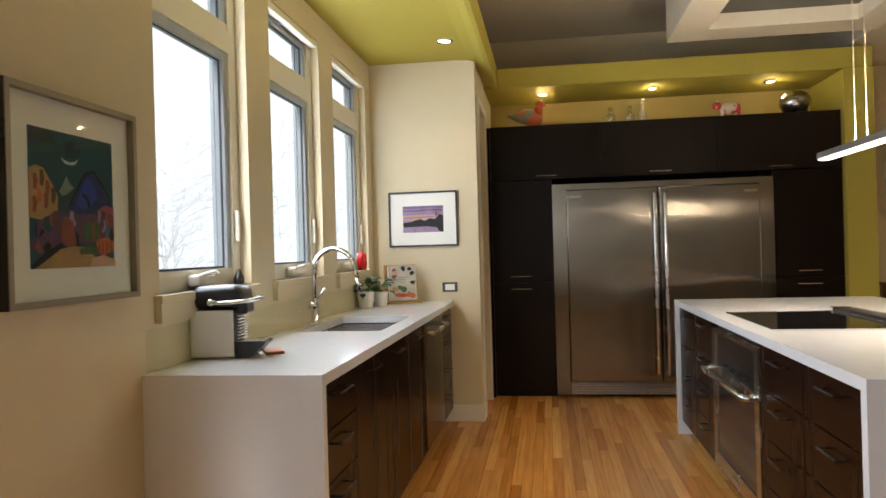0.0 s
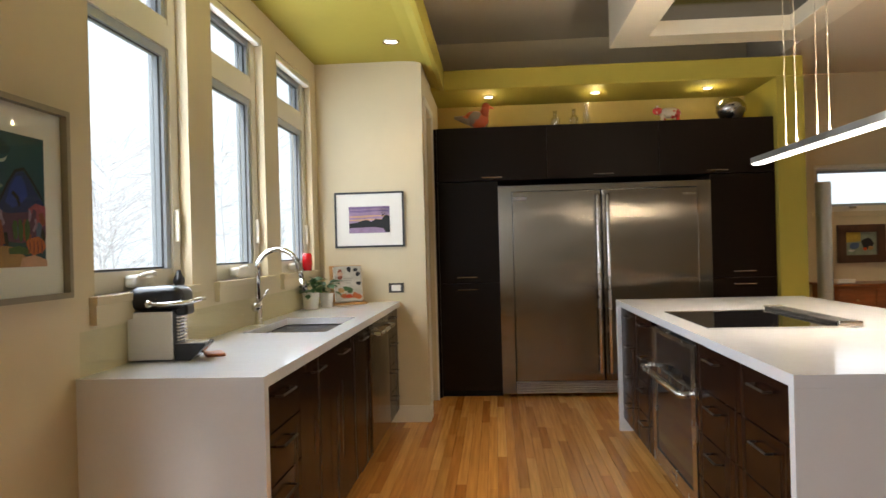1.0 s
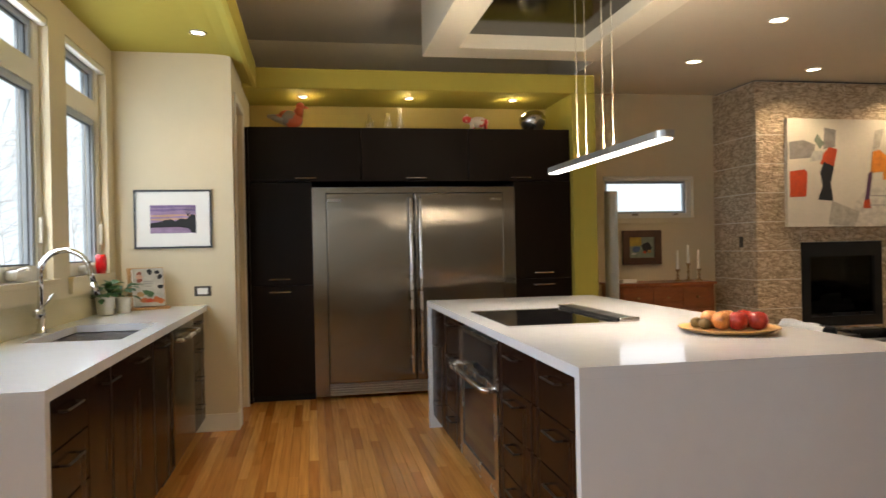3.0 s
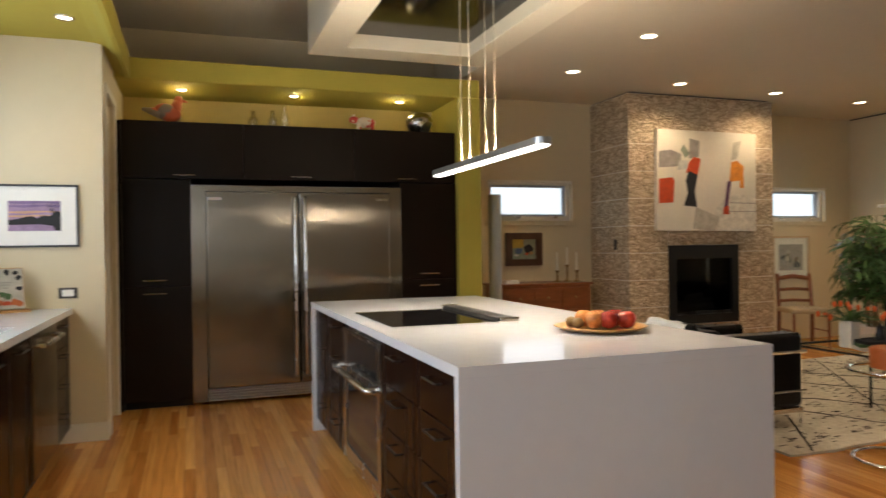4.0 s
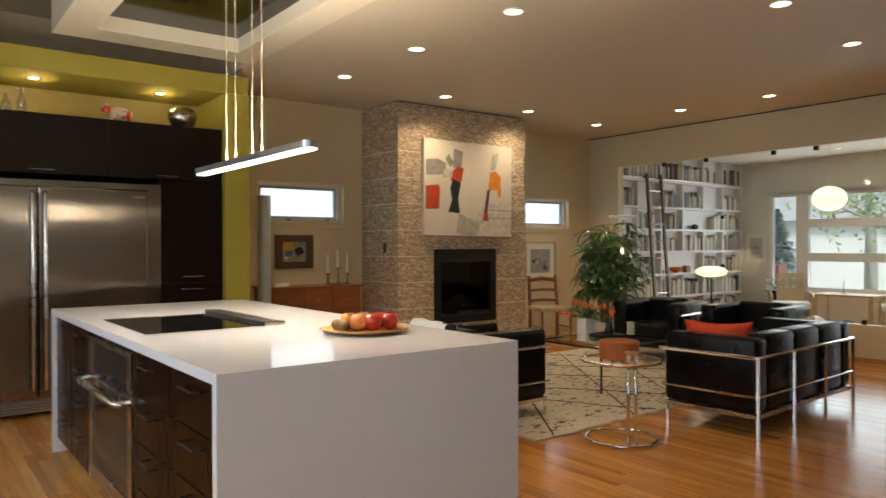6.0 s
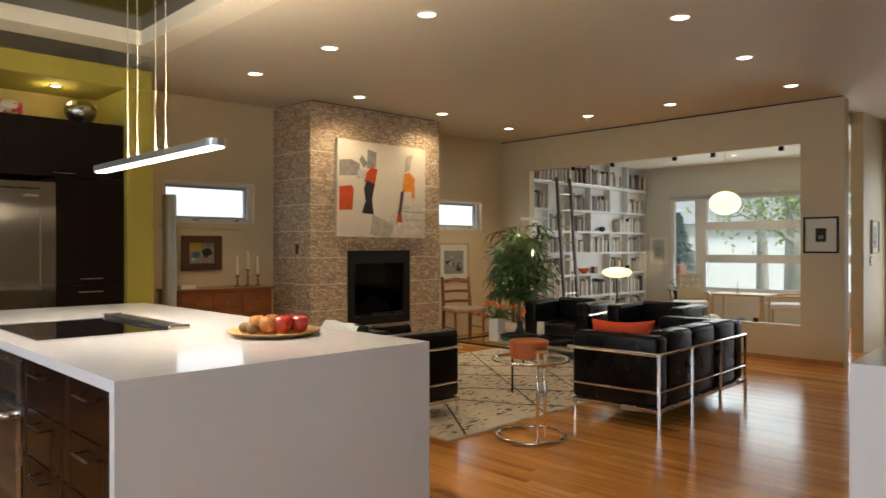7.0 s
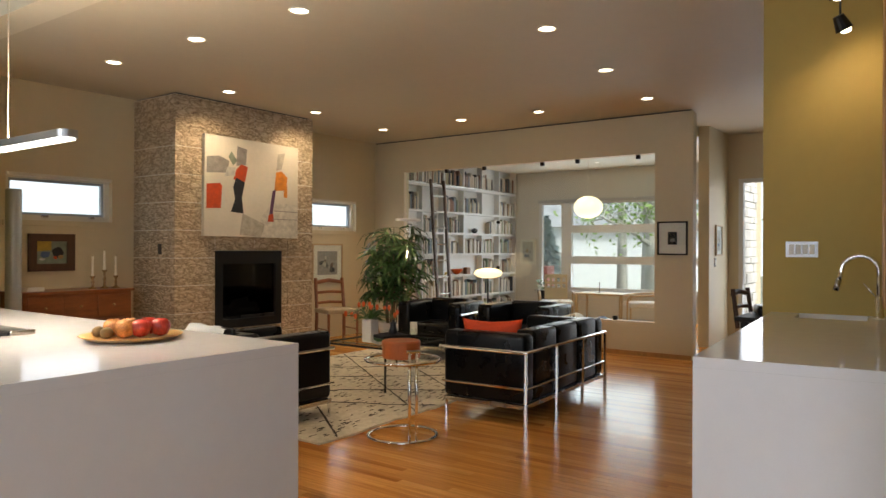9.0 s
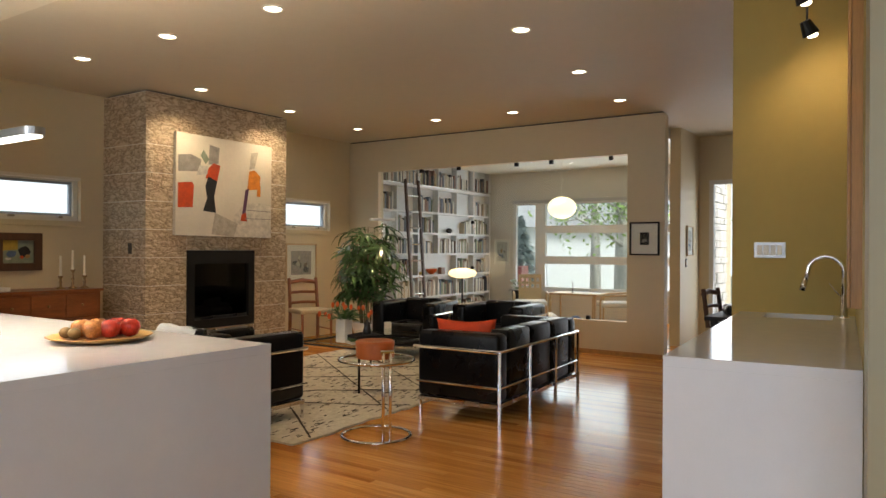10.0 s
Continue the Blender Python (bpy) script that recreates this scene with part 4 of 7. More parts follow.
for i in range(8):
    part("rib", B(0.0455, 0.062, 0.0, 0.09, 0.070 + i * 0.012, 0.077 + i * 0.012, 0.002), CHROME, cm, "thin chrome rib")
dt = bmesh.new()
pr = [(0.045, 0.0), (0.10, 0.0), (0.155, 0.052), (0.155, 0.062), (0.045, 0.062)]
a, b = [dt.verts.new((x, -0.01, z)) for x, z in pr], [dt.verts.new((x, 0.10, z)) for x, z in pr]
dt.faces.new(a), dt.faces.new(b[::-1])
for i in range(5):
    dt.faces.new((a[i], a[(i + 1) % 5], b[(i + 1) % 5], b[i]))
tray = part("drip_tray", dt, BLACK, cm)
part("tray_grid", B(0.06, 0.15, -0.004, 0.094, 0.062, 0.066), SATIN, tray)
part("water_tank", B(-0.160, -0.116, 0.01, 0.085, 0.012, 0.19, 0.008), CLEAR, cm, "clear plastic water tank").visible_shadow = False
thing("wooden_spoon_rest", B(-0.035, 0.035, -0.05, 0.05, 0.0, 0.012, 0.005), COGNAC, (-1.115, 2.56, 0.91), 30, "small brown wooden rest beside the coffee machine", "spoon rest")

# Herbs, cookbook on its stand, and the things on the sills.


def leafy(parent, n, spread, z0, z1, size, seed, material=LEAF, name="leaf", shared=4):
    r = random.Random(seed)
    meshes = []
    for i in range(shared):
        bm = bmesh.new()
        k = size * (0.75 + 0.5 * r.random())
        pts = [(0, 0, 0), (0.25 * k, 0.18 * k, 0.1 * k), (0.6 * k, 0.33 * k, 0.1 * k), (k, 0, -0.05 * k), (0.6 * k, -0.33 * k, 0.1 * k), (0.25 * k, -0.18 * k, 0.1 * k)]
        vs = [bm.verts.new(p) for p in pts]
        mid = bm.verts.new((0.5 * k, 0, 0.02 * k))
        for j in range(6):
            bm.faces.new((vs[j], vs[(j + 1) % 6], mid))
        me = bpy.data.meshes.new(name)
        bm.to_mesh(me)
        bm.free()
        me.materials.append(material)
        meshes.append(me)
    for i in range(n):
        o = new(name, meshes[i % shared])
        o.parent = parent
        a, q = 2 * math.pi * r.random(), spread * r.random() ** 0.6
        o.matrix_basis = pose(q * math.cos(a), q * math.sin(a), z0 + (z1 - z0) * r.random(), r.uniform(-25, 25), r.uniform(-45, 30), math.degrees(a) + r.uniform(-50, 50))


for (x, y, r0, h0, sd, n) in ((-1.295, 4.69, 0.058, 0.11, 5, 40), (-1.215, 4.80, 0.05, 0.10, 9, 30)):
    hp = empty("potted_herb", (x, y, 0.91), 0, "leafy green herb in a small white ceramic pot", "potted plant", "herbs on the counter")
    part("pot", Lt([(r0 * 0.8, 0), (r0, h0), (r0 * 0.92, h0), (r0 * 0.88, h0 - 0.012), (0, h0 - 0.012)]), CERAMIC, hp, smooth=False)
    part("soil", Lt([(r0 * 0.86, h0 - 0.0115), (0, h0 - 0.006)]), SOIL, hp)
    leafy(hp, n, r0 * 1.1, h0 - 0.01, h0 + 0.085, 0.062, sd)

cb = empty("cookbook_stand", (-1.12, 5.06, 0.91), 24, "light wooden cookbook stand on the counter", "book stand")
part("ledge", B(-0.13, 0.13, -0.075, 0.03, 0.0, 0.018, 0.003), OAK, cb)
bk = B(-0.12, 0.12, 0.0, 0.012, 0.018, 0.29, 0.003)
bmesh.ops.rotate(bk, verts=bk.verts, cent=(0, 0, 0.018), matrix=Matrix.Rotation(radians(-14), 3, "X"))
part("back_board", bk, OAK, cb)
book = empty("cookbook", (-1.107, 5.03, 0.929), 24, "cookbook with a pictured cover leaning on a wooden stand", "book")
for nm, bb, m_ in (("pages", (-0.098, 0.098, -0.032, -0.008, 0.004, 0.252), PAPER), ("back_cover", (-0.10, 0.10, -0.0075, -0.004, 0.0, 0.258), PAPER), ("front_cover", (-0.10, 0.10, -0.036, -0.0325, 0.0, 0.258), INK["pale"])):
    q = B(*bb)
    bmesh.ops.rotate(q, verts=q.verts, cent=(0, 0, 0), matrix=Matrix.Rotation(radians(-14), 3, "X"))
    part(nm, q, m_, book)
rc = random.Random(3)
for i, c in enumerate(("rust", "peach", "rust", "black", "black", "green", "orange", "vermilion", "orange", "green", "black", "ochre", "black", "orange")):
    cu, cv = ((0.2, 0.85), (0.2, 0.78), (0.2, 0.68), (0.55, 0.92), (0.88, 0.78), (0.4, 0.36), (0.3, 0.14), (0.5, 0.12), (0.72, 0.14), (0.55, 0.3), (0.9, 0.5), (0.2, 0.3), (0.8, 0.9), (0.88, 0.1))[i]
    bm = bmesh.new()
    patch(bm, [((u - 0.5) * 0.19, 0.004 + v * 0.25) for u, v in blob(cu, cv, 0.10 + 0.09 * rc.random(), 0.07 + 0.06 * rc.random(), 8, 0.5, i)], -0.0368 - i * 0.0001, 0.0003)
    bmesh.ops.rotate(bm, verts=bm.verts, cent=(0, 0, 0), matrix=Matrix.Rotation(radians(-14), 3, "X"))
    part("cover_picture", bm, INK[c], book)
for i, (z, w) in enumerate(((0.165, 0.07), (0.15, 0.055), (0.13, 0.03))):
    bm = bmesh.new()
    patch(bm, [(-w / 2, z), (w / 2, z), (w / 2, z + 0.005), (-w / 2, z + 0.005)], -0.0372, 0.0003)
    bmesh.ops.rotate(bm, verts=bm.verts, cent=(0, 0, 0), matrix=Matrix.Rotation(radians(-14), 3, "X"))
    part("title_bar", bm, INK["grey"], book)

thing("red_vase", Lt([(0.030, 0), (0.036, 0.05), (0.034, 0.10), (0.030, 0.125), (0.026, 0.125), (0.024, 0.02), (0, 0.02)]), RED, (-1.38, 4.93, SILL), 0, "small glossy red vase on the window sill", "vase", smooth=True)
thing("black_bird_figure", Lt([(0.019, 0), (0.024, 0.016), (0.022, 0.034), (0.013, 0.05), (0.011, 0.057), (0.008, 0.066), (0.0, 0.069)]), BLACK, (-1.385, 2.86, SILL), 0, "small black bird figure on the window sill", "figurine", smooth=True)

# ---- kitchen: tall cupboards, refrigerator and niche ----
FY = 6.11
for xa, xb in ((-0.523, 0.0), (1.792, 2.330)):
    u = empty("tall_cabinet", ((xa + xb) / 2, FY, 0), 0, "tall dark espresso pantry cabinet with two doors", "kitchen cabinet", "tall cabinets round the refrigerator")
    w = xb - xa
    part("body", B(-w / 2, w / 2, 0.022, 0.66, 0.06, 1.872), ESPRESSO, u)
    part("plinth", B(-w / 2, w / 2, 0.06, 0.6, 0, 0.06), IRON, u)
    for z0, z1, zh in ((0.06, 0.990, 0.937), (0.993, 1.870, 1.045)):
        d = part("door", B(-w / 2 + 0.0015, w / 2 - 0.0015, 0, 0.021, z0, z1, 0.0015, 1), ESPRESSO, u)
        bar_pull(d, (-0.02 if xa < 0 else 0.0, 0, zh), 0.17, (1, 0, 0), (0, -1, 0), SATIN)
for k in range(3):
    xa = -0.523 + k * 0.951
    u = empty("wall_cabinet", (xa + 0.4755, FY, 1.876), 0, "dark espresso overhead cabinet with a lift-up door", "kitchen cabinet", "overhead cabinets over the refrigerator")
    part("body", B(-0.4755, 0.4755, 0.022, 0.66, 0, 0.469), ESPRESSO, u)
    d = part("door", B(-0.474, 0.474, 0, 0.021, 0.002, 0.467, 0.0015, 1), ESPRESSO, u)
    bar_pull(d, (0.0, 0, 0.028), 0.17, (1, 0, 0), (0, -1, 0), SATIN)
structure("filler_strip_west", B(-0.559, -0.5245, FY + 0.004, 6.7, 0, 2.34), ESPRESSO, "thin dark filler strip beside the cabinet", "trim")
structure("filler_strip", B(2.331, 2.3355, FY + 0.02, 6.7, 0, 2.34), ESPRESSO, "thin dark filler strip beside the cabinet", "trim")

rf = empty("refrigerator", (0.896, FY - 0.015, 0), 0, "wide twin-door stainless steel refrigerator built into dark cabinets", "refrigerator")
part("body", B(-0.885, 0.885, 0.06, 0.64, 0.03, 1.83), IRON, rf)
tr = bmesh.new()
box(tr, -0.897, -0.780, 0.0, 0.05, 0.03, 1.824), box(tr, 0.786, 0.897, 0.0, 0.05, 0.03, 1.824), box(tr, -0.780, 0.786, 0.0, 0.05, 1.775, 1.824)
part("trim_frame", tr, STEEL, rf)
for xa, xb, hx in ((-0.776, -0.026, -0.062), (-0.018, 0.782, 0.022)):
    d = part("door", B(xa, xb, -0.035, 0.045, 0.14, 1.770, 0.008), STEEL, rf)
    part("handle", T([(hx, -0.036, 0.22), (hx, -0.085, 0.22), (hx, -0.09, 0.24), (hx, -0.09, 1.70), (hx, -0.085, 1.72), (hx, -0.036, 1.72)], 0.014, 12), SATIN, d, "long tubular steel handle", True)
part("badge", B(-0.765, -0.655, -0.038, -0.0355, 1.70, 1.722), SATIN, rf, "small plain maker's plate")
part("badge", B(0.655, 0.765, -0.038, -0.0355, 1.70, 1.722), SATIN, rf, "small plain maker's plate")
gb = part("grille", B(-0.776, 0.782, 0.03, 0.05, 0.03, 0.135), IRON, rf)
for i in range(5):
    part("slat", B(-0.776, 0.782, -0.012, 0.03, 0.034 + i * 0.021, 0.046 + i * 0.021, 0.002), ALU, gb)


def downlight(x, y, z, r=0.052):
    d = empty("downlight", (x, y, z), 0, "lit round recessed ceiling downlight", "downlight", "recessed downlights")
    t = bmesh.new()
    ring(t, (0, 0, -0.003), r, 0.009, 28, 6)
    part("trim_ring", t, SATIN if z < 2.75 else WHITE, d, smooth=True)
    part("lamp", Lt([(r * 0.86, -0.004), (r * 0.6, -0.007), (0.0, -0.008)], seg=20), BULB, d, "glowing warm lamp")
    return d


for x in (-0.06, 0.89, 1.87):
    downlight(x, 6.36, 2.66, 0.045)
downlight(-0.707, 4.73, 2.72, 0.05)
for x, y in LIVING_SPOTS:
    downlight(x, y, 2.935, 0.068)
downlight(10.0, 4.6, 2.80), downlight(11.6, 4.9, 2.80)

CT = 2.346
fig = bmesh.new()
bmesh.ops.create_icosphere(fig, subdivisions=3, radius=1, matrix=Matrix.LocRotScale((0, 0, 0.095), Euler((0, radians(18), 0)), (0.11, 0.06, 0.075)))
bmesh.ops.create_icosphere(fig, subdivisions=3, radius=1, matrix=Matrix.LocRotScale((0.085, 0, 0.205), None, (0.038, 0.032, 0.038)))
tube(fig, [(0.06, 0, 0.12), (0.075, 0, 0.17), (0.085, 0, 0.21)], 0.045, 10, 0.03)
tube(fig, [(0.11, 0, 0.205), (0.155, 0, 0.19)], 0.014, 8, 0.006)
tube(fig, [(-0.06, 0, 0.09), (-0.20, 0, 0.12)], 0.05, 8, 0.012)
lathe(fig, [(0.05, 0.0), (0.05, 0.012), (0.02, 0.03), (0.02, 0.05)])
thing("duck_figure", fig, patchy("painted_duck", (0.20, 0.17, 0.13), (0.50, 0.10, 0.03), 5, 0.47), (-0.17, 6.28, CT), 0, "painted wooden duck figure, orange and brown, on the cupboards", "figurine", smooth=True)
for x, y, h, r in ((0.525, 6.30, 0.15, 0.045), (0.69, 6.30, 0.16, 0.042), (0.795, 6.28, 0.205, 0.036)):
    g = thing("glass_decanter" if h > 0.2 else "drinking_glass", Lt([(r * 0.9, 0), (r, 0.01), (r, h * 0.5), (r * 0.45, h * 0.68), (r * 0.45, h), (r * 0.38, h), (r * 0.38, h * 0.68), (r * 0.9, h * 0.48), (r * 0.9, 0.015), (0, 0.012)]),
              pane_glass("cut_glass", (0.975, 0.975, 0.96), 0.16), (x, y, CT), 0, "clear cut-glass decanter on the cupboards" if h > 0.2 else "small clear glass on the cupboards", "glassware", "glassware over the cupboards", True)
cow = bmesh.new()
bmesh.ops.create_icosphere(cow, subdivisions=3, radius=1, matrix=Matrix.LocRotScale((0.02, 0, 0.085), None, (0.095, 0.05, 0.05)))
bmesh.ops.create_icosphere(cow, subdivisions=2, radius=1, matrix=Matrix.LocRotScale((-0.09, -0.01, 0.105), None, (0.045, 0.035, 0.035)))
for x in (-0.04, 0.08):
    for y in (-0.025, 0.025):
        tube(cow, [(x, y, 0.0), (x, y, 0.07)], 0.017, 8)
tube(cow, [(-0.10, -0.03, 0.13), (-0.10, -0.06, 0.14)], 0.010, 6), tube(cow, [(-0.10, 0.01, 0.13), (-0.10, 0.045, 0.14)], 0.010, 6)
thing("cow_figure", cow, patchy("painted_cow", (0.62, 0.50, 0.36), (0.52, 0.035, 0.02), 11, 0.5), (1.50, 6.28, CT), 0, "small red and cream painted cow figure on the cupboards", "figurine", smooth=True)
thing("silver_vase", Lt([(0.05, 0), (0.09, 0.025), (0.125, 0.085), (0.125, 0.13), (0.10, 0.175), (0.07, 0.195), (0.06, 0.195), (0.09, 0.165), (0.11, 0.12), (0.0, 0.05)], seg=32), SILVER, (2.045, 6.30, CT), 0, "round tarnished silver vase on the cupboards", "vase", smooth=True)

# ---- kitchen: island ----
IX0, IX1, IY0, IY1 = 0.796, 2.057, 1.987, 4.97
it = empty("island_counter", ((IX0 + IX1) / 2, (IY0 + IY1) / 2, 0), 0, "white quartz island counter with waterfall ends", "worktop")
hx, hy = (IX1 - IX0) / 2, (IY1 - IY0) / 2
part("worktop", B(-hx, hx, -hy, hy, 0.872, 0.91, 0.0007, 1), QUARTZ, it)
part("waterfall_end", B(-hx, hx, -hy, -hy + 0.038, 0, 0.8719, 0.0003, 1), QUARTZ, it)
part("waterfall_end", B(-hx, hx, hy - 0.038, hy, 0, 0.8719, 0.0003, 1), QUARTZ, it)
structure("island_back_panel", B(1.70, 1.72, IY0 + 0.04, IY1 - 0.04, 0, 0.871), ESPRESSO, "dark espresso back panel of the island", "panel")
IF_ = 0.823
for ya, yb, rows in ((2.03, 2.565, (1,) * 4), (2.565, 3.085, (1,) * 4), (3.96, 4.45, (1,) * 4), (4.45, 4.93, (1,) * 4)):
    drawer_unit("base_cabinet", (IF_, (ya + yb) / 2, 0), -90, yb - ya, rows, "dark espresso unit with four drawers in the island", ESPRESSO2, 0.6, 0.09, 0.868, "drawer units of the island", 0.15)
ov = empty("oven", (IF_ - 0.004, 3.5225, 0), -90, "built-in stainless steel oven with black glass and a bar handle", "oven")
part("body", B(-0.415, 0.415, 0.03, 0.58, 0.09, 0.868), IRON, ov)
of = bmesh.new()
box(of, -0.43, -0.36, 0, 0.028, 0.10, 0.84), box(of, 0.36, 0.43, 0, 0.028, 0.10, 0.84)
box(of, -0.36, 0.36, 0, 0.028, 0.815, 0.84), box(of, -0.36, 0.36, 0, 0.028, 0.10, 0.18), box(of, -0.36, 0.36, 0, 0.028, 0.60, 0.63)
part("door_frame", of, SATIN, ov)
part("control_panel", B(-0.36, 0.36, 0.006, 0.028, 0.63, 0.815), BLACKGLASS, ov, "black glass control panel")
part("door_glass", B(-0.36, 0.36, 0.006, 0.028, 0.18, 0.60), BLACKGLASS, ov, "dark oven door glass")
part("handle", T([(-0.40, 0.0, 0.62), (-0.40, -0.05, 0.62), (-0.385, -0.06, 0.62), (0.385, -0.06, 0.62), (0.40, -0.05, 0.62), (0.40, 0.0, 0.62)], 0.016, 12), SATIN, ov, "thick steel bar handle", True)
part("badge", B(-0.05, 0.05, -0.003, -0.0005, 0.125, 0.145), CHROME, ov, "small plain maker's plate")
part("plinth", B(-0.43, 0.43, 0.07, 0.5, 0, 0.09), IRON, ov)

ct = empty("cooktop", (1.165, 3.50, 0.91), 0, "black glass cooktop with a steel rim set in the island", "cooktop")
part("glass", B(-0.275, 0.26, -0.405, 0.405, 0.0005, 0.007, 0.002), BLACKGLASS, ct)
for y in (-0.413, 0.405):
    part("rim", B(-0.28, 0.265, y, y + 0.008, 0.0005, 0.009), CHROME, ct)
vent = empty("downdraft_vent", (1.485, 3.52, 0.91), 0, "low black downdraft vent with steel ends beside the cooktop", "vent")
part("housing", B(-0.05, 0.05, -0.40, 0.44, 0.0005, 0.024, 0.008), IRON, vent)
part("end_cap", B(-0.052, 0.052, -0.425, -0.401, 0.0005, 0.026, 0.006), SATIN, vent)
part("end_cap", B(-0.052, 0.052, 0.441, 0.46, 0.0005, 0.026, 0.006), SATIN, vent)

pl = thing("plate", Lt([(0.09, 0), (0.17, 0.006), (0.20, 0.02), (0.205, 0.022), (0.198, 0.024), (0.165, 0.012), (0, 0.010)], seg=40), PLATE, (1.714, 2.635, 0.91), 0, "round flat bamboo plate with fruit on the island", "plate", smooth=True)
RIGHT, FRONT = Vector((0.78, -0.62)), Vector((-0.62, -0.78))


def on_plate(r, f):
    v = Vector((1.71, 2.635)) + RIGHT * r + FRONT * f
    return (v.x, v.y, 0.9225)


for q, f, r, m_, c in ((-0.075, -0.035, 0.040, APPLE2, "blush"), (-0.012, -0.045, 0.041, APPLE2, "blush"), (-0.018, 0.042, 0.041, APPLE2, "blush"),
                       (0.062, -0.055, 0.042, APPLE, "red"), (0.045, 0.035, 0.042, APPLE, "red"), (0.118, 0.0, 0.042, APPLE, "red")):
    ap = empty("apple", on_plate(q, f), 200 * q, f"{c} apple on the bamboo plate", "apple", "fruit on the plate")
    part("flesh", Lt([(r * 0.25, 0.001), (r * 0.7, r * 0.22), (r, r * 0.95), (r * 0.92, r * 1.4), (r * 0.55, r * 1.78), (r * 0.2, r * 1.74), (0, r * 1.6)]), m_, ap, smooth=True)
    part("stalk", T([(0, 0, r * 1.6), (0.004, 0, r * 2.0)], 0.0015, 6), WALNUT, ap)
for q, f in ((-0.125, 0.005), (-0.085, 0.055)):
    thing("kiwi", ball(0.025, (0, 0, 0.024), (1.2, 1, 0.95), 2), KIWI, on_plate(q, f), 30, "brown kiwi fruit on the bamboo plate", "kiwi", "fruit on the plate", True)

# Linear pendant over the island on two pairs of cables.
pe = empty("pendant_light", (1.47, 3.392, 1.722), 0, "long slim aluminium pendant lamp with a lit diffuser over the island", "pendant light")
hb = B(-0.040, 0.040, -0.738, 0.738, 0.012, 0.044, 0.0)
bmesh.ops.bevel(hb, geom=[e for e in hb.edges if abs(e.verts[0].co.z - e.verts[1].co.z) > 0.01], offset=0.037, segments=5, profile=0.5, affect="EDGES")
part("housing", hb, ALU, pe)
df = B(-0.030, 0.030, -0.73, 0.73, 0.006, 0.0125)
bmesh.ops.bevel(df, geom=[e for e in df.edges if abs(e.verts[0].co.z - e.verts[1].co.z) > 0.004], offset=0.028, segments=5, profile=0.5, affect="EDGES")
part("diffuser", df, TUBE, pe, "glowing white diffuser")
for y in (-0.18, -0.06, 0.17, 0.30):
    part("cable", T([(0, y, 0.0435), (0, y, 1.288)], 0.0022, 6), CABLE, pe, "thin cream cable")

# ---- wet bar counter by the passage, turned slightly from the other walls ----
RZ = 4.5
BAR = pose(2.672, 0.586, 0, 0, 0, RZ)


def bar_at(x, y, z=0.0):
    v = BAR @ Vector((x, y, z))
    return (v.x, v.y, v.z)


bc = empty("bar_counter", bar_at(0, 0), RZ, "white quartz bar counter with a waterfall end and a small sink", "worktop")
bt = ring_slab(0, 2.199, -0.634, 0, 0.872, 0.91, 1.85, 2.16, -0.52, -0.16)
part("worktop", bt, QUARTZ, bc)
part("waterfall_end", B(0, 0.038, -0.634, 0, 0, 0.8715), QUARTZ, bc)
bw = bmesh.new()
box(bw, 1.84, 2.17, -0.53, -0.15, 0.73, 0.74), box(bw, 1.84, 1.85, -0.53, -0.15, 0.74, 0.871), box(bw, 2.16, 2.17, -0.53, -0.15, 0.74, 0.871)
box(bw, 1.85, 2.16, -0.53, -0.52, 0.74, 0.871), box(bw, 1.85, 2.16, -0.16, -0.15, 0.74, 0.871)
part("sink_bowl", bw, SINKSTEEL, bc, "small square steel bowl")
drawer_unit("base_cabinet", bar_at(1.12, -0.02), RZ + 180, 2.1, (1,), "dark espresso cabinet under the bar counter", ESPRESSO2, 0.55, doors=4)
bf = gooseneck(bar_at(2.02, -0.575, 0.91), RZ + 90, 0.355, 0.185, "chrome gooseneck bar faucet on the white counter")
bw_ = structure("wall_bar_end", B(2.20, 2.32, -0.635, 0.05, 0, 2.935), OLIVE, "ochre green wall at the end of the bar counter", "wall")
bw_.matrix_basis = BAR
bw2 = structure("wall_bar_side", B(0.06, 2.32, -0.80, -0.635, 0, 2.935), OLIVE, "ochre green wall behind the bar counter", "wall")
bw2.matrix_basis = BAR
bw3 = structure("wall_bar_jamb", B(-0.45, 0.06, -0.80, -0.637, 0, 2.935), mat("ochre_jamb_paint", (0.34, 0.30, 0.19), 0.5, var=0.03), "ochre painted wall end beside the bar counter", "wall")
bw3.matrix_basis = BAR
plate_on_wall(bar_at(2.20, -0.17, 1.30), RZ - 90, 0.18, 0.098, 4, "bank of four white light switches in a bright steel plate", ALU)
mf = empty("wall_cabinet", bar_at(0.62, -0.635, 1.09), RZ + 180, "maple-framed cabinet hung on the ochre wall", "cabinet")
part("body", B(-0.33, 0.33, -0.035, 0.0, 0.0, 1.2), OAK, mf)
part("door", B(-0.33, 0.33, -0.048, -0.0355, 0.0, 1.2, 0.004), OAK, mf)
tl = empty("track_light", bar_at(1.75, -0.39, 2.935), RZ, "black track spotlight with two lit heads on the ceiling", "spotlight")
part("mount", Lt([(0.05, -0.02), (0.05, 0.0), (0, 0.0)]), IRON, tl)
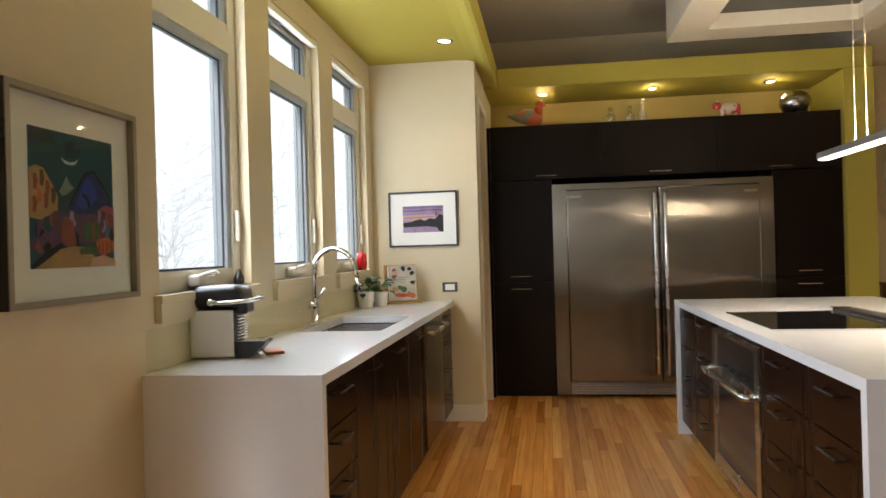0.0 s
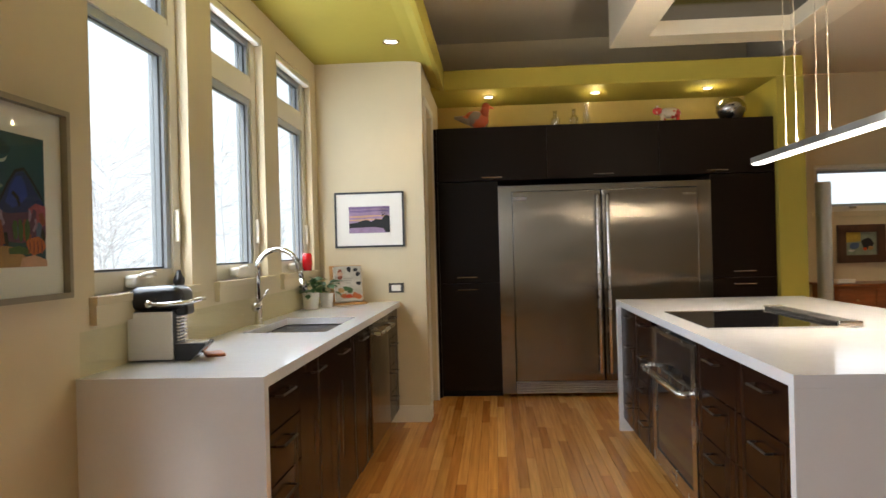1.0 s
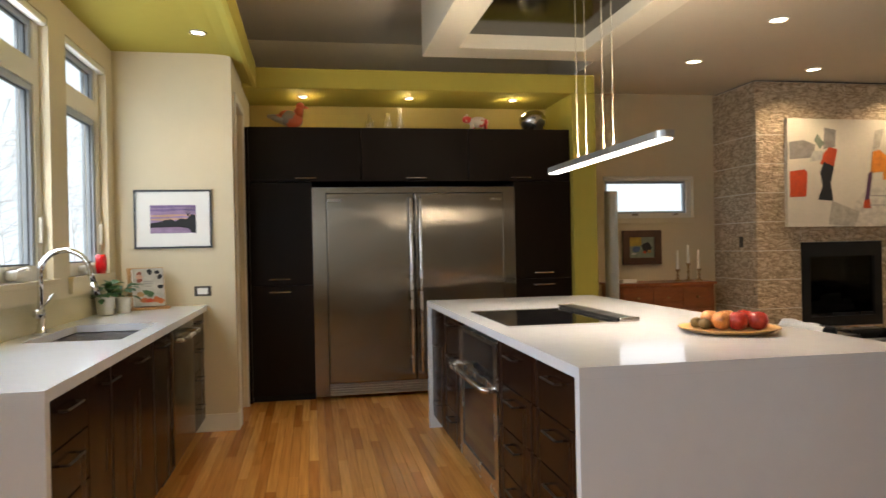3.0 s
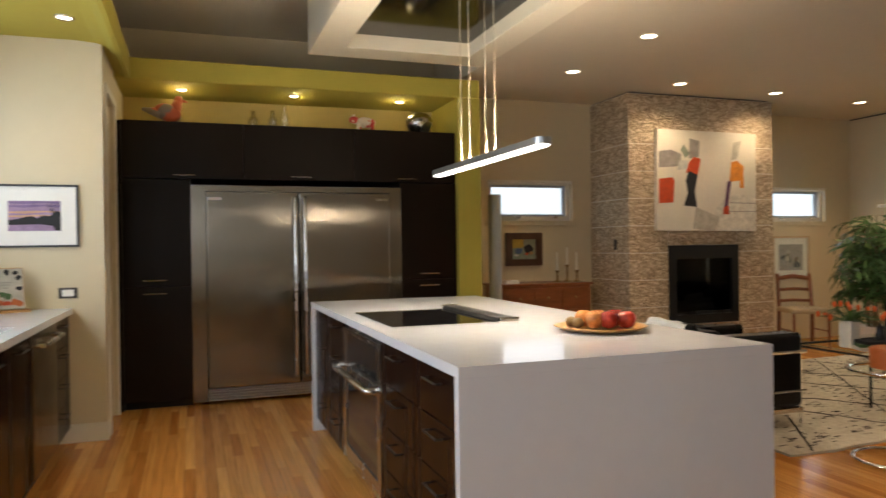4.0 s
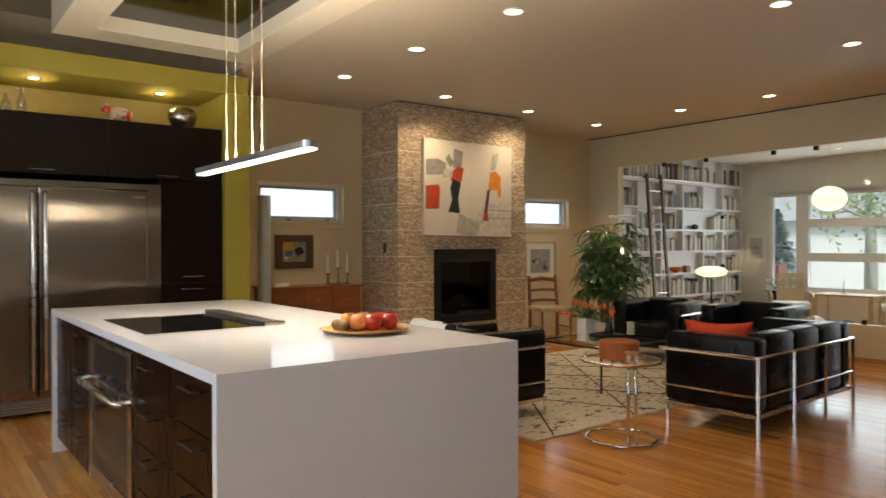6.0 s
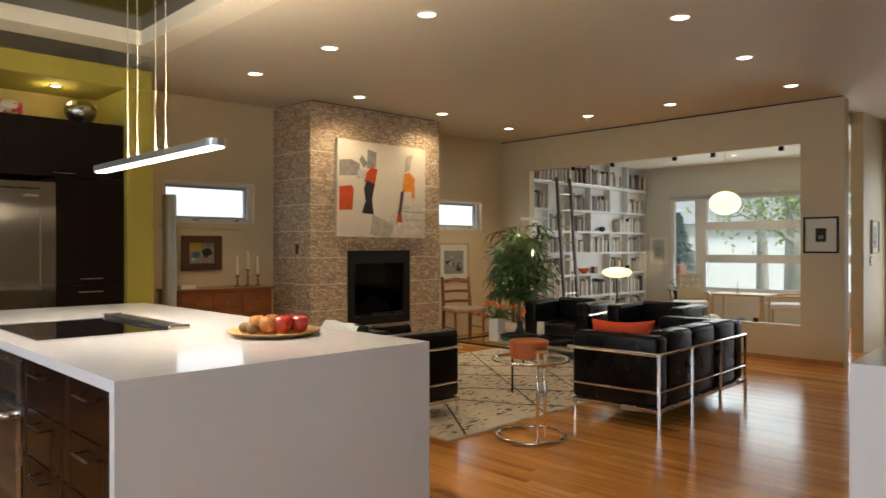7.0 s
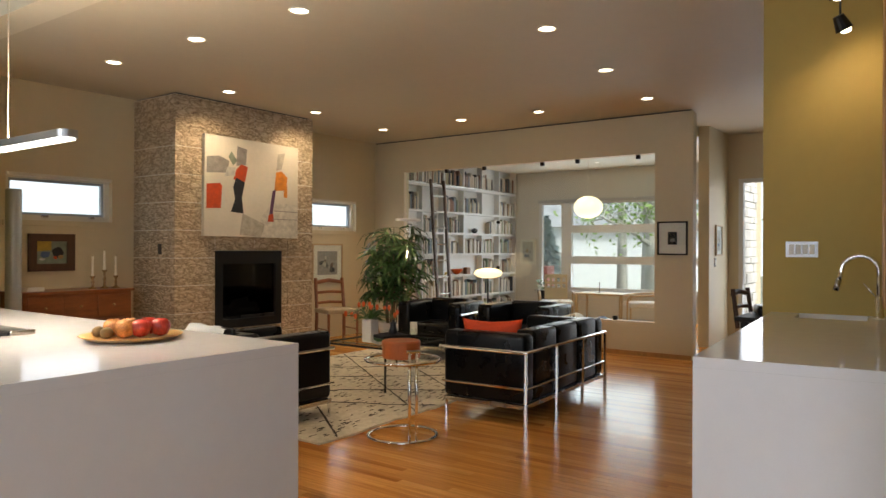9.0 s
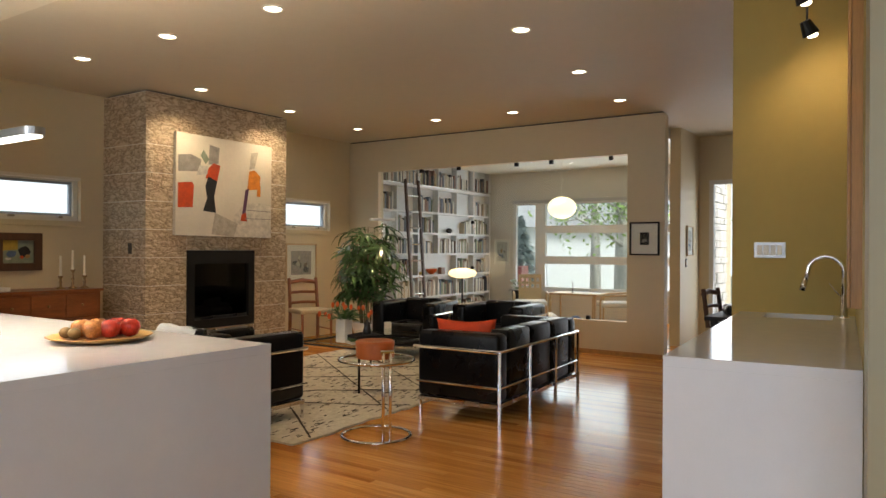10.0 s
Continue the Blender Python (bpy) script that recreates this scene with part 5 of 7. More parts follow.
for k, (x, y, z) in enumerate(((0.0, 0.0, -0.44), (-0.04, 0.03, -0.27))):
    st = part("stem", T([(x, y, -0.01), (x, y, z + 0.05)], 0.006, 8), IRON, tl)
    hd = T([(x - 0.02, y + 0.01, z + 0.07), (x + 0.01, y - 0.02, z)], 0.028, 14, 0.045)
    h2 = part("head", hd, IRON, tl, "black lamp head")
    part("lamp", ball(0.034, (x + 0.011, y - 0.022, z - 0.001), (1, 1, 0.5), 2), BULB, h2, "glowing lamp")
v = bar_at(1.77, -0.42, 2.45)
spot(v[0], v[1], v[2], 8, 140, WARM, (0.6, -0.2, -0.6), 0.04)

# ---- living room: fireplace wall ----
SX0, SX1, SYF = 4.444, 6.41, 6.458
fp = empty("fireplace", (0, 0, 0), 0, "split-stone chimney breast with a black gas fireplace", "fireplace")
part("core", holed(bmesh.new(), "y", SYF + 0.009, YB - 0.001, SX0 + 0.009, SX1 - 0.009, 0, 2.915, [(4.95, 5.89, 0.388, 1.265)]), MORTAR, fp)
part("shadow_gap", B(SX0 + 0.04, SX1 - 0.04, SYF + 0.04, YB - 0.001, 2.915, 2.933), DARKGAP, fp)
FX0, FX1, FZ0, FZ1 = 4.952, 5.888, 0.390, 1.263
rs = random.Random(11)
zs = [i * 0.2965 for i in range(10)]
zs[-1] = 2.915


def slab(x0, x1, y0, y1, z0, z1):
    part("stone_slab", B(x0 + 0.003, x1 - 0.003, y0, y1, z0 + 0.004, z1 - 0.004, 0.003, 1), STONE, fp)


for i, (z0, z1) in enumerate(zip(zs, zs[1:])):
    cuts = [SX0, SX0 + (0.70 if i % 2 else 1.05), SX0 + (1.45 if i % 2 else 1.55), SX1]
    for a, b in zip(cuts, cuts[1:]):
        pieces = [(a, b, z0, z1)]
        if z1 > FZ0 and z0 < FZ1 and b > FX0 and a < FX1:
            pieces = []
            if a < FX0:
                pieces.append((a, FX0, z0, z1))
            if b > FX1:
                pieces.append((FX1, b, z0, z1))
            m0, m1 = max(a, FX0), min(b, FX1)
            if z0 < FZ0:
                pieces.append((m0, m1, z0, FZ0))
            if z1 > FZ1:
                pieces.append((m0, m1, FZ1, z1))
        for q in pieces:
            if q[1] - q[0] > 0.02 and q[3] - q[2] > 0.012:
                slab(q[0], q[1], SYF + rs.uniform(0, 0.004), SYF + 0.0305, q[2], q[3])
    slab(SX0 + rs.uniform(0, 0.004), SX0 + 0.03, SYF + 0.031, YB - 0.003, z0, z1)
    slab(SX1 - 0.03, SX1, SYF + 0.031, YB - 0.003, z0, z1)
ib = empty("gas_fire", ((FX0 + FX1) / 2, SYF, FZ0), 0, "black gas fire insert with dark glass and log set", "fire insert")
w2 = (FX1 - FX0) / 2
sf = bmesh.new()
H = FZ1 - FZ0
box(sf, -w2, -w2 + 0.09, -0.012, 0.02, 0, H), box(sf, w2 - 0.09, w2, -0.012, 0.02, 0, H), box(sf, -w2 + 0.09, w2 - 0.09, -0.012, 0.02, H - 0.15, H), box(sf, -w2 + 0.09, w2 - 0.09, -0.012, 0.02, 0, 0.10)
part("surround", sf, IRON, ib)
part("inner_frame", B(-w2 + 0.09, w2 - 0.09, 0.012, 0.022, 0.10, 0.135), BLACK, ib)
part("glass", B(-w2 + 0.09, w2 - 0.09, 0.025, 0.03, 0.10, H - 0.15), FIREGLASS, ib, "dark firebox glass")
fbx = bmesh.new()
box(fbx, -w2 + 0.06, w2 - 0.06, 0.40, 0.42, 0.05, H - 0.1), box(fbx, -w2 + 0.05, -w2 + 0.06, 0.04, 0.42, 0.05, H - 0.1), box(fbx, w2 - 0.06, w2 - 0.05, 0.04, 0.42, 0.05, H - 0.1)
box(fbx, -w2 + 0.06, w2 - 0.06, 0.04, 0.40, 0.05, 0.09), box(fbx, -w2 + 0.06, w2 - 0.06, 0.04, 0.40, H - 0.1, H - 0.09)
part("firebox", fbx, IRON, ib)
for k, (x0, x1, y, z) in enumerate(((-0.25, 0.22, 0.14, 0.14), (-0.18, 0.26, 0.24, 0.19), (-0.08, 0.1, 0.18, 0.26))):
    part("log", T([(x0, y, z), ((x0 + x1) / 2, y + 0.02, z + 0.02), (x1, y - 0.03, z + 0.04)], 0.045, 8, 0.035), BARK, ib, "grey ceramic log")

# Abstract canvas over the fire.
cv = empty("canvas_painting", (5.443, SYF - 0.002, 1.974), 0, "large pale abstract canvas with orange, black and grey shapes", "painting")
CW, CH = 1.345, 1.11
cv.matrix_basis = pose(5.443, SYF - 0.002, 1.974, 0, 0.5, 0)
part("canvas", B(-CW / 2, CW / 2, -0.045, 0.0, -CH / 2, CH / 2, 0.003), mat("primed_canvas", (0.66, 0.61, 0.51), 0.75, var=0.06, scale=4, bump=0.15, bscale=220), cv)
for i, (c, pts) in enumerate((
        ("chalk", ((0.55, 0.0), (1, 0.0), (1, 0.36), (0.72, 0.38), (0.58, 0.22))),
        ("pale", ((0.35, 0.02), (0.58, 0.0), (0.62, 0.14), (0.38, 0.24))),
        ("grey", ((0.02, 0.62), (0.22, 0.64), (0.24, 0.76), (0.14, 0.80), (0.02, 0.78))),
        ("grey", ((0.31, 0.72), (0.41, 0.74), (0.42, 0.90), (0.32, 0.92))),
        ("sage", ((0.23, 0.80), (0.28, 0.72), (0.32, 0.77), (0.26, 0.86))),
        ("vermilion", ((0.02, 0.27), (0.16, 0.28), (0.17, 0.50), (0.15, 0.53), (0.02, 0.51))),
        ("vermilion", ((0.28, 0.58), (0.40, 0.56), (0.43, 0.72), (0.36, 0.74), (0.31, 0.68))),
        ("black", ((0.26, 0.25), (0.39, 0.24), (0.37, 0.40), (0.40, 0.56), (0.31, 0.60), (0.28, 0.50), (0.30, 0.38))),
        ("white", ((0.19, 0.60), (0.30, 0.62), (0.30, 0.70), (0.22, 0.70))),
        ("amber", ((0.72, 0.50), (0.86, 0.52), (0.87, 0.66), (0.80, 0.72), (0.74, 0.70))),
        ("amber", ((0.83, 0.44), (0.87, 0.44), (0.87, 0.56), (0.83, 0.56))),
        ("violet", ((0.66, 0.20), (0.70, 0.22), (0.74, 0.52), (0.70, 0.50))),
        ("vermilion", ((0.65, 0.17), (0.72, 0.17), (0.71, 0.26), (0.66, 0.24))),
        ("pale", ((0.74, 0.72), (0.80, 0.74), (0.84, 0.92), (0.76, 0.90))),
        ("grey", ((0.72, 0.283), (1, 0.283), (1, 0.29), (0.72, 0.292))),
        ("grey", ((0.70, 0.195), (1, 0.20), (1, 0.206), (0.70, 0.202))))):
    bm = bmesh.new()
    patch(bm, [((u - 0.5) * CW, (v - 0.5) * CH) for u, v in pts], -0.0458 - i * 0.0002, 0.0004)
    part("painted_shape", bm, INK[c], cv)
plate_on_wall((SX0, 6.73, 1.28), 90, 0.07, 0.115, 2, "white switch plate on the stone chimney side")

# Chest of drawers with candlesticks, to one side of the chimney.
ch = empty("chest_of_drawers", (3.615, 6.985, 0), 0, "cherry wood chest of drawers against the wall", "chest of drawers")
part("body", B(-0.53, 0.53, -0.22, 0.245, 0.10, 0.85, 0.004), CHERRY, ch)
part("top", B(-0.555, 0.555, -0.245, 0.252, 0.85, 0.875, 0.006), CHERRY, ch)
for i in range(3):
    for k in range(3 if i == 2 else 2):
        n = 3 if i == 2 else 2
        wd = 1.0 / n
        d = part("drawer", B(-0.5 + k * wd + 0.008, -0.5 + (k + 1) * wd - 0.008, -0.232, -0.2205, 0.13 + i * 0.24, 0.355 + i * 0.235, 0.004), CHERRY, ch)
        part("knob", ball(0.013, (-0.5 + (k + 0.5) * wd, -0.244, 0.24 + i * 0.24), (1, 1, 1), 2), BRASS, d)
for x in (-0.5, 0.5):
    for y in (-0.19, 0.21):
        part("foot", T([(x, y, 0), (x, y, 0.10)], 0.022, 8, 0.032), CHERRY, ch)
for x, y, h, s in ((3.825, 6.93, 0.13, 0.20), (3.97, 6.97, 0.19, 0.195), (4.07, 6.93, 0.13, 0.20)):
    cs_ = empty("candlestick", (x, y, 0.875), 0, "brass candlestick with a white candle on the chest", "candlestick", "candlesticks on the chest")
    part("stick", Lt([(0.042, 0), (0.042, 0.008), (0.014, 0.022), (0.010, h * 0.4), (0.017, h * 0.5), (0.009, h * 0.62), (0.012, h - 0.03), (0.024, h - 0.01), (0.024, h)], seg=16), BRASS, cs_, smooth=True)
    part("candle", T([(0, 0, h), (0, 0, h + s)], 0.0135, 12, 0.011), WAX, cs_)
    part("wick", T([(0, 0, h + s), (0, 0.002, h + s + 0.012)], 0.0012, 5), IRON, cs_)
for k in range(2):
    thing("book", B(-0.08, 0.08, -0.055, 0.055, 0, 0.018, 0.002), PAPER, (3.25, 6.93, 0.8755 + k * 0.0185), 5 * k, "small pale book lying on the chest", "book", "books on the chest")


def art_still(p, w, h):
    shape(p, "sage", ((0, 0), (1, 0), (1, 1), (0, 1)), w, h, 0)
    shape(p, "yellow", ((0, 0.55), (0.5, 0.6), (0.5, 1), (0, 1)), w, h, 1)
    shape(p, "black", blob(0.7, 0.5, 0.22, 0.3, 9, 0.3, 1), w, h, 2)
    shape(p, "blue", blob(0.3, 0.4, 0.2, 0.18, 9, 0.3, 2), w, h, 3)
    shape(p, "vermilion", blob(0.62, 0.26, 0.07, 0.08, 8, 0.2, 3), w, h, 4)
    shape(p, "ochre", blob(0.8, 0.3, 0.1, 0.1, 8, 0.2, 4), w, h, 4.2)
    shape(p, "white", blob(0.2, 0.2, 0.12, 0.06, 8, 0.2, 5), w, h, 4.4)


def art_etching(p, w, h):
    shape(p, "grey", ((0, 0), (1, 0), (1, 1), (0, 1)), w, h, 0)
    for i in range(9):
        r = random.Random(70 + i)
        shape(p, ("pale", "brown", "black")[i % 3], blob(0.15 + 0.7 * r.random(), 0.15 + 0.6 * r.random(), 0.05 + 0.14 * r.random(), 0.06 + 0.16 * r.random(), 8, 0.5, i), w, h, 1 + i * 0.3)


def art_small(p, w, h):
    shape(p, "black", ((0, 0), (1, 0), (1, 1), (0, 1)), w, h, 0)
    shape(p, "grey", ((0.2, 0.2), (0.8, 0.25), (0.7, 0.5), (0.3, 0.45)), w, h, 1)


def art_light(p, w, h):
    shape(p, "white", ((0, 0), (1, 0), (1, 1), (0, 1)), w, h, 0)
    for i in range(5):
        r = random.Random(90 + i)
        shape(p, ("grey", "blue", "ochre")[i % 3], blob(0.2 + 0.6 * r.random(), 0.2 + 0.6 * r.random(), 0.08 + 0.1 * r.random(), 0.08 + 0.1 * r.random(), 8, 0.5, i), w, h, 1 + i * 0.2)


picture((3.56, YB, 1.243), 0, 0.45, 0.375, 0.075, WALNUT, 0.0, art_still, "small still-life painting in a broad dark wooden frame", 0.04, glazed=False)
picture((7.44, YB, 1.08), 0, 0.62, 0.56, 0.025, PALE, 0.085, art_etching, "grey etching in a white mount and thin gilt frame", 0.025)
picture((XL, 2.562, 1.427), -90, 0.36, 0.40, 0.02, IRON, 0.105, art_small, "tiny dark print in a wide white mount and black frame", 0.025)
picture((10.2, 2.50, 1.42), 0, 0.30, 0.42, 0.02, PALE, 0.05, art_light, "pale print in a light wooden frame in the hall", 0.025)
picture((12.65, 6.83, 1.235), -90, 0.36, 0.52, 0.015, WHITE, 0.05, art_light, "pale print in a white frame in the library", 0.025)
plate_on_wall((10.05, 2.50, 1.12), 0, 0.075, 0.115, 2, "white switch plate on the hall wall")

# Tall slim column lamp standing behind the island.
cl = empty("column_lamp", (2.935, 6.60, 0), 0, "tall slim pale grey column standing lamp", "floor lamp")
part("column", Lt([(0.066, 0.03), (0.066, 1.80), (0.060, 1.812), (0.0, 1.812)], seg=24), ALU_POLE, cl, smooth=False)
part("foot", Lt([(0.13, 0), (0.13, 0.02), (0.07, 0.03), (0, 0.03)]), ALU_POLE, cl)

# ---- living room: steel-framed leather seating ----


def leather_seat(name, at, rz, seats, pitch, label, category, group=""):
    """Cushions held in a chrome cage; the back stands along local y = 0 and the seat faces +y. x runs from 0 to the width."""
    w, d = seats * pitch + 0.04, 0.72
    s = empty(name, at, rz, label, category, group)
    arm = 0.165
    r = 0.0135
    fr = bmesh.new()
    for z, rr in ((0.54, 0.0135), (0.275, 0.009)):
        tube(fr, [(0, d, z), (0, 0.0, z), (w, 0.0, z), (w, d, z)], rr, 8)
    part("rail_frame", fr, CHROME, s, "chrome tube rails")
    part("top_rail_tip", T([(0, d, 0.54), (0, d + 0.02, 0.54)], 0.0135, 8), CHROME, s)
    bs_ = bmesh.new()
    box(bs_, 0.01, w - 0.01, 0.012, 0.03, 0.125, 0.155), box(bs_, 0.01, w - 0.01, d - 0.03, d - 0.012, 0.125, 0.155)
    box(bs_, 0.01, 0.03, 0.03, d - 0.03, 0.125, 0.155), box(bs_, w - 0.03, w - 0.01, 0.03, d - 0.03, 0.125, 0.155)
    part("base_frame", bs_, SATIN, s)
    xs = [0.0] + [w * k / seats for k in range(1, seats)] + [w]
    for x in xs:
        part("leg", T([(x, 0.0, 0), (x, 0.0, 0.54)], r, 10), CHROME, s)
    for x in (0.0, w):
        part("leg", T([(0.02 if x == 0 else x - 0.02, d - 0.03, 0), (0.02 if x == 0 else x - 0.02, d - 0.03, 0.126)], r, 10), CHROME, s, "short chrome front leg")
    part("support", B(0.03, w - 0.03, 0.03, d - 0.03, 0.14, 0.158), IRON, s)
    sw = (w - 0.03 - 2 * arm) / seats

    def cushion(nm, b, rr=0.03):
        bm = B(*b, rr, 4)
        c = part(nm, bm, LEATHER, s, smooth=True)
        x0, x1, y0, y1, z0, z1 = b
        pp = bmesh.new()
        k = rr * 0.55
        if x1 - x0 > 0.25 or nm == "arm_cushion":
            tube(pp, [(x0 + k, y0 + k, z1 - 0.006), (x1 - k, y0 + k, z1 - 0.006), (x1 - k, y1 - k, z1 - 0.006), (x0 + k, y1 - k, z1 - 0.006), (x0 + k, y0 + k, z1 - 0.006)], 0.005, 6)
            part("piping", pp, LEATHER, c)
        return c
    for k in range(seats):
        x0 = 0.015 + arm + sw * k
        cushion("back_cushion", (x0 + 0.002, x0 + sw - 0.002, 0.016, 0.016 + arm, 0.16, 0.685), 0.035)
        cushion("seat_cushion", (x0 + 0.003, x0 + sw - 0.003, 0.02 + arm, d - 0.005, 0.26, 0.42), 0.035)
        cushion("seat_base", (x0 + 0.003, x0 + sw - 0.003, 0.02 + arm, d - 0.015, 0.16, 0.258), 0.02)
    for x0 in (0.016, w - 0.016 - arm):
        cushion("arm_cushion", (x0, x0 + arm, 0.016, d - 0.002, 0.16, 0.665), 0.035)
    return s


leather_seat("sofa", (4.58, 2.349, 0), 3.0, 3, 0.53, "black leather three-seat sofa in a chrome tube frame", "sofa")
leather_seat("armchair", (3.235, 4.40, 0), -90, 1, 0.70, "black leather armchair in a chrome tube frame beside the island", "armchair", "leather armchairs")
leather_seat("armchair", (7.44, 4.50, 0), 99, 1, 0.82, "black leather armchair in a chrome tube frame near the library wall", "armchair", "leather armchairs")
leather_seat("armchair", (7.62, 3.42, 0), 95, 1, 0.86, "black leather armchair in a chrome tube frame near the library wall", "armchair", "leather armchairs")
pw = bmesh.new()
n = 16
for i in range(n + 1):
    for j in range(n + 1):
        u, v = i / n * 2 - 1, j / n * 2 - 1
        puff = 0.055 * math.sqrt(max(0, (1 - u * u) * (1 - v * v))) + 0.003
        pinch = 1 - 0.10 * (1 - max(abs(u), abs(v)) * 0 - u * u if abs(v) > abs(u) else 1 - v * v)
        for sgn in (1, -1):
            pw.verts.new((u * 0.24 * (1 - 0.08 * (1 - v * v)), sgn * puff, (v * 0.17 * (1 - 0.16 * (1 - u * u)))))
pw.verts.ensure_lookup_table()


def vi(i, j, s_):
    return pw.verts[(i * (n + 1) + j) * 2 + s_]


for i in range(n):
    for j in range(n):
        for s_ in (0, 1):
            pw.faces.new((vi(i, j, s_), vi(i + 1, j, s_), vi(i + 1, j + 1, s_), vi(i, j + 1, s_)))
bmesh.ops.remove_doubles(pw, verts=pw.verts, dist=0.0065)
bmesh.ops.rotate(pw, verts=pw.verts, cent=(0, 0, 0), matrix=Matrix.Rotation(radians(14), 3, "X"))
bmesh.ops.translate(pw, verts=pw.verts, vec=(0, 0, 0.165))
thing("cushion", pw, ORANGE, (4.86, 2.80, 0.42), -66, "orange scatter cushion leaning on the black sofa", "cushion", smooth=True)

# Rug with a hand-drawn dark lattice.
rg = empty("rug", (5.35, 4.55, 0), 2, "cream wool rug with an irregular dark lattice on the oak floor", "rug")
gx, gy = 2.02, 1.28
rb = bmesh.new()
nx, ny = 40, 26
edge = random.Random(8)
grid = [[rb.verts.new((-gx + 2 * gx * i / nx + (edge.uniform(-0.012, 0.012) if j in (0, ny) else 0), -gy + 2 * gy * j / ny + (edge.uniform(-0.018, 0.018) if i in (0, nx) or j in (0, ny) else 0), 0.016 + edge.uniform(-0.002, 0.002)))
         for j in range(ny + 1)] for i in range(nx + 1)]
for i in range(nx):
    for j in range(ny):
        rb.faces.new((grid[i][j], grid[i + 1][j], grid[i + 1][j + 1], grid[i][j + 1]))
ext = bmesh.ops.extrude_face_region(rb, geom=rb.faces[:])
for v in ext["geom"]:
    if isinstance(v, bmesh.types.BMVert):
        v.co.z = 0.001
part("weave", rb, RUG, rg)
lat = bmesh.new()
rl = random.Random(21)


def rug_line(x0, y0, x1, y1, wd):
    k = max(3, int(math.hypot(x1 - x0, y1 - y0) / 0.05))
    prev = None
    wob = 0.0
    for i in range(k + 1):
        wob = wob * 0.8 + rl.uniform(-0.012, 0.012)
        t_ = i / k
        x, y = x0 + (x1 - x0) * t_ + wob, y0 + (y1 - y0) * t_ + wob
        x, y = max(-gx + 0.02, min(gx - 0.02, x)), max(-gy + 0.02, min(gy - 0.02, y))
        d = wd * rl.uniform(0.6, 1.3)
        cur = (lat.verts.new((x, y - d, 0.0205)), lat.verts.new((x + d * 0.6, y + d, 0.0205)))
        if prev:
            lat.faces.new((prev[0], cur[0], cur[1], prev[1]))
        prev = cur


for s_ in range(-4, 5):
    x0 = s_ * 0.85 + rl.uniform(-0.12, 0.12)
    rug_line(max(-gx, x0 - 1.0), -gy if x0 - 1.0 > -gx else -gy + (-gx - x0 + 1.0) * 1.28, min(gx, x0 + 1.0), gy, 0.021) if abs(x0) < 1.9 else None
    rug_line(min(gx, x0 + 1.0), -gy, max(-gx, x0 - 1.0), gy, 0.021) if abs(x0) < 1.9 else None
for i in range(950):
    x, y = rl.uniform(-gx + 0.06, gx - 0.06), rl.uniform(-gy + 0.06, gy - 0.06)
    a, b = rl.uniform(0.012, 0.045), rl.uniform(0.005, 0.012)
    lat.faces.new([lat.verts.new((x + a * u, y + b * v, 0.0203)) for u, v in ((-1, -1), (1, -0.6), (1, 1), (-0.7, 0.8))])
tagged(part("lattice", lat, RUGDARK, rg, "dark brown knotted lines and flecks"), kind="stuff")

# Adjustable round side table in chrome and glass, with a leather box on it.
TB = (3.87, 2.915)
stb = empty("side_table", (*TB, 0), -34, "round chrome and glass adjustable side table on the oak floor", "side table")
rb_ = bmesh.new()
ring(rb_, (0, 0, 0.013), 0.235, 0.013, 48, 8)
part("base_ring", rb_, CHROME, stb, "chrome floor hoop", True)
for x in (-0.024, 0.024):
    part("upright", T([(x, -0.235, 0.013), (x, -0.235, 0.62)], 0.011, 10), CHROME, stb, smooth=True)
part("cross_bar", T([(-0.045, -0.235, 0.615), (0.045, -0.235, 0.615)], 0.012, 10), CHROME, stb)
rt = bmesh.new()
ring(rt, (0, 0, 0.535), 0.255, 0.012, 48, 8)
part("top_ring", rt, CHROME, stb, "chrome top hoop", True)
part("glass_top", Lt([(0.246, 0.532), (0.246, 0.54), (0.0, 0.54)], seg=48), CLEAR, stb, "clear glass top").visible_shadow = False
part("bracket", T([(0, -0.245, 0.525), (0, 0.245, 0.525)], 0.008, 8), CHROME, stb)
lb = empty("leather_box", (TB[0] + 0.02, TB[1] + 0.03, 0.5405), -34, "round cognac leather box on the glass side table", "box")
part("body", Lt([(0.128, 0), (0.132, 0.01), (0.132, 0.085)], seg=32), COGNAC, lb, smooth=False)
part("lid", Lt([(0.135, 0.0855), (0.135, 0.112), (0.128, 0.12), (0.0, 0.121)], seg=32), COGNAC, lb)

# Low glass table with flowers, books, candle and pot.
ctb = empty("coffee_table", (5.40, 4.30, 0.02), 0, "low rectangular glass coffee table with thin dark legs on the rug", "coffee table")
part("glass_top", B(-0.60, 0.60, -0.44, 0.44, 0.40, 0.415, 0.004), CLEAR, ctb, "clear glass top").visible_shadow = False
for x in (-0.55, 0.55):
    for y in (-0.39, 0.39):
        part("leg", T([(x, y, 0), (x, y, 0.3995)], 0.010, 8), IRON, ctb)
fr_ = bmesh.new()
tube(fr_, [(-0.55, -0.39, 0.385), (0.55, -0.39, 0.385), (0.55, 0.39, 0.385), (-0.55, 0.39, 0.385), (-0.55, -0.39, 0.385)], 0.009, 8)
part("apron", fr_, IRON, ctb)
TZ = 0.4355
vs_ = empty("vase_of_tulips", (4.976, 4.20, TZ), 0, "orange tulips in a tall white vase on the glass table", "flowers")
part("vase", B(-0.055, 0.055, -0.055, 0.055, 0, 0.21, 0.008), CERAMIC, vs_)
rf_ = random.Random(5)
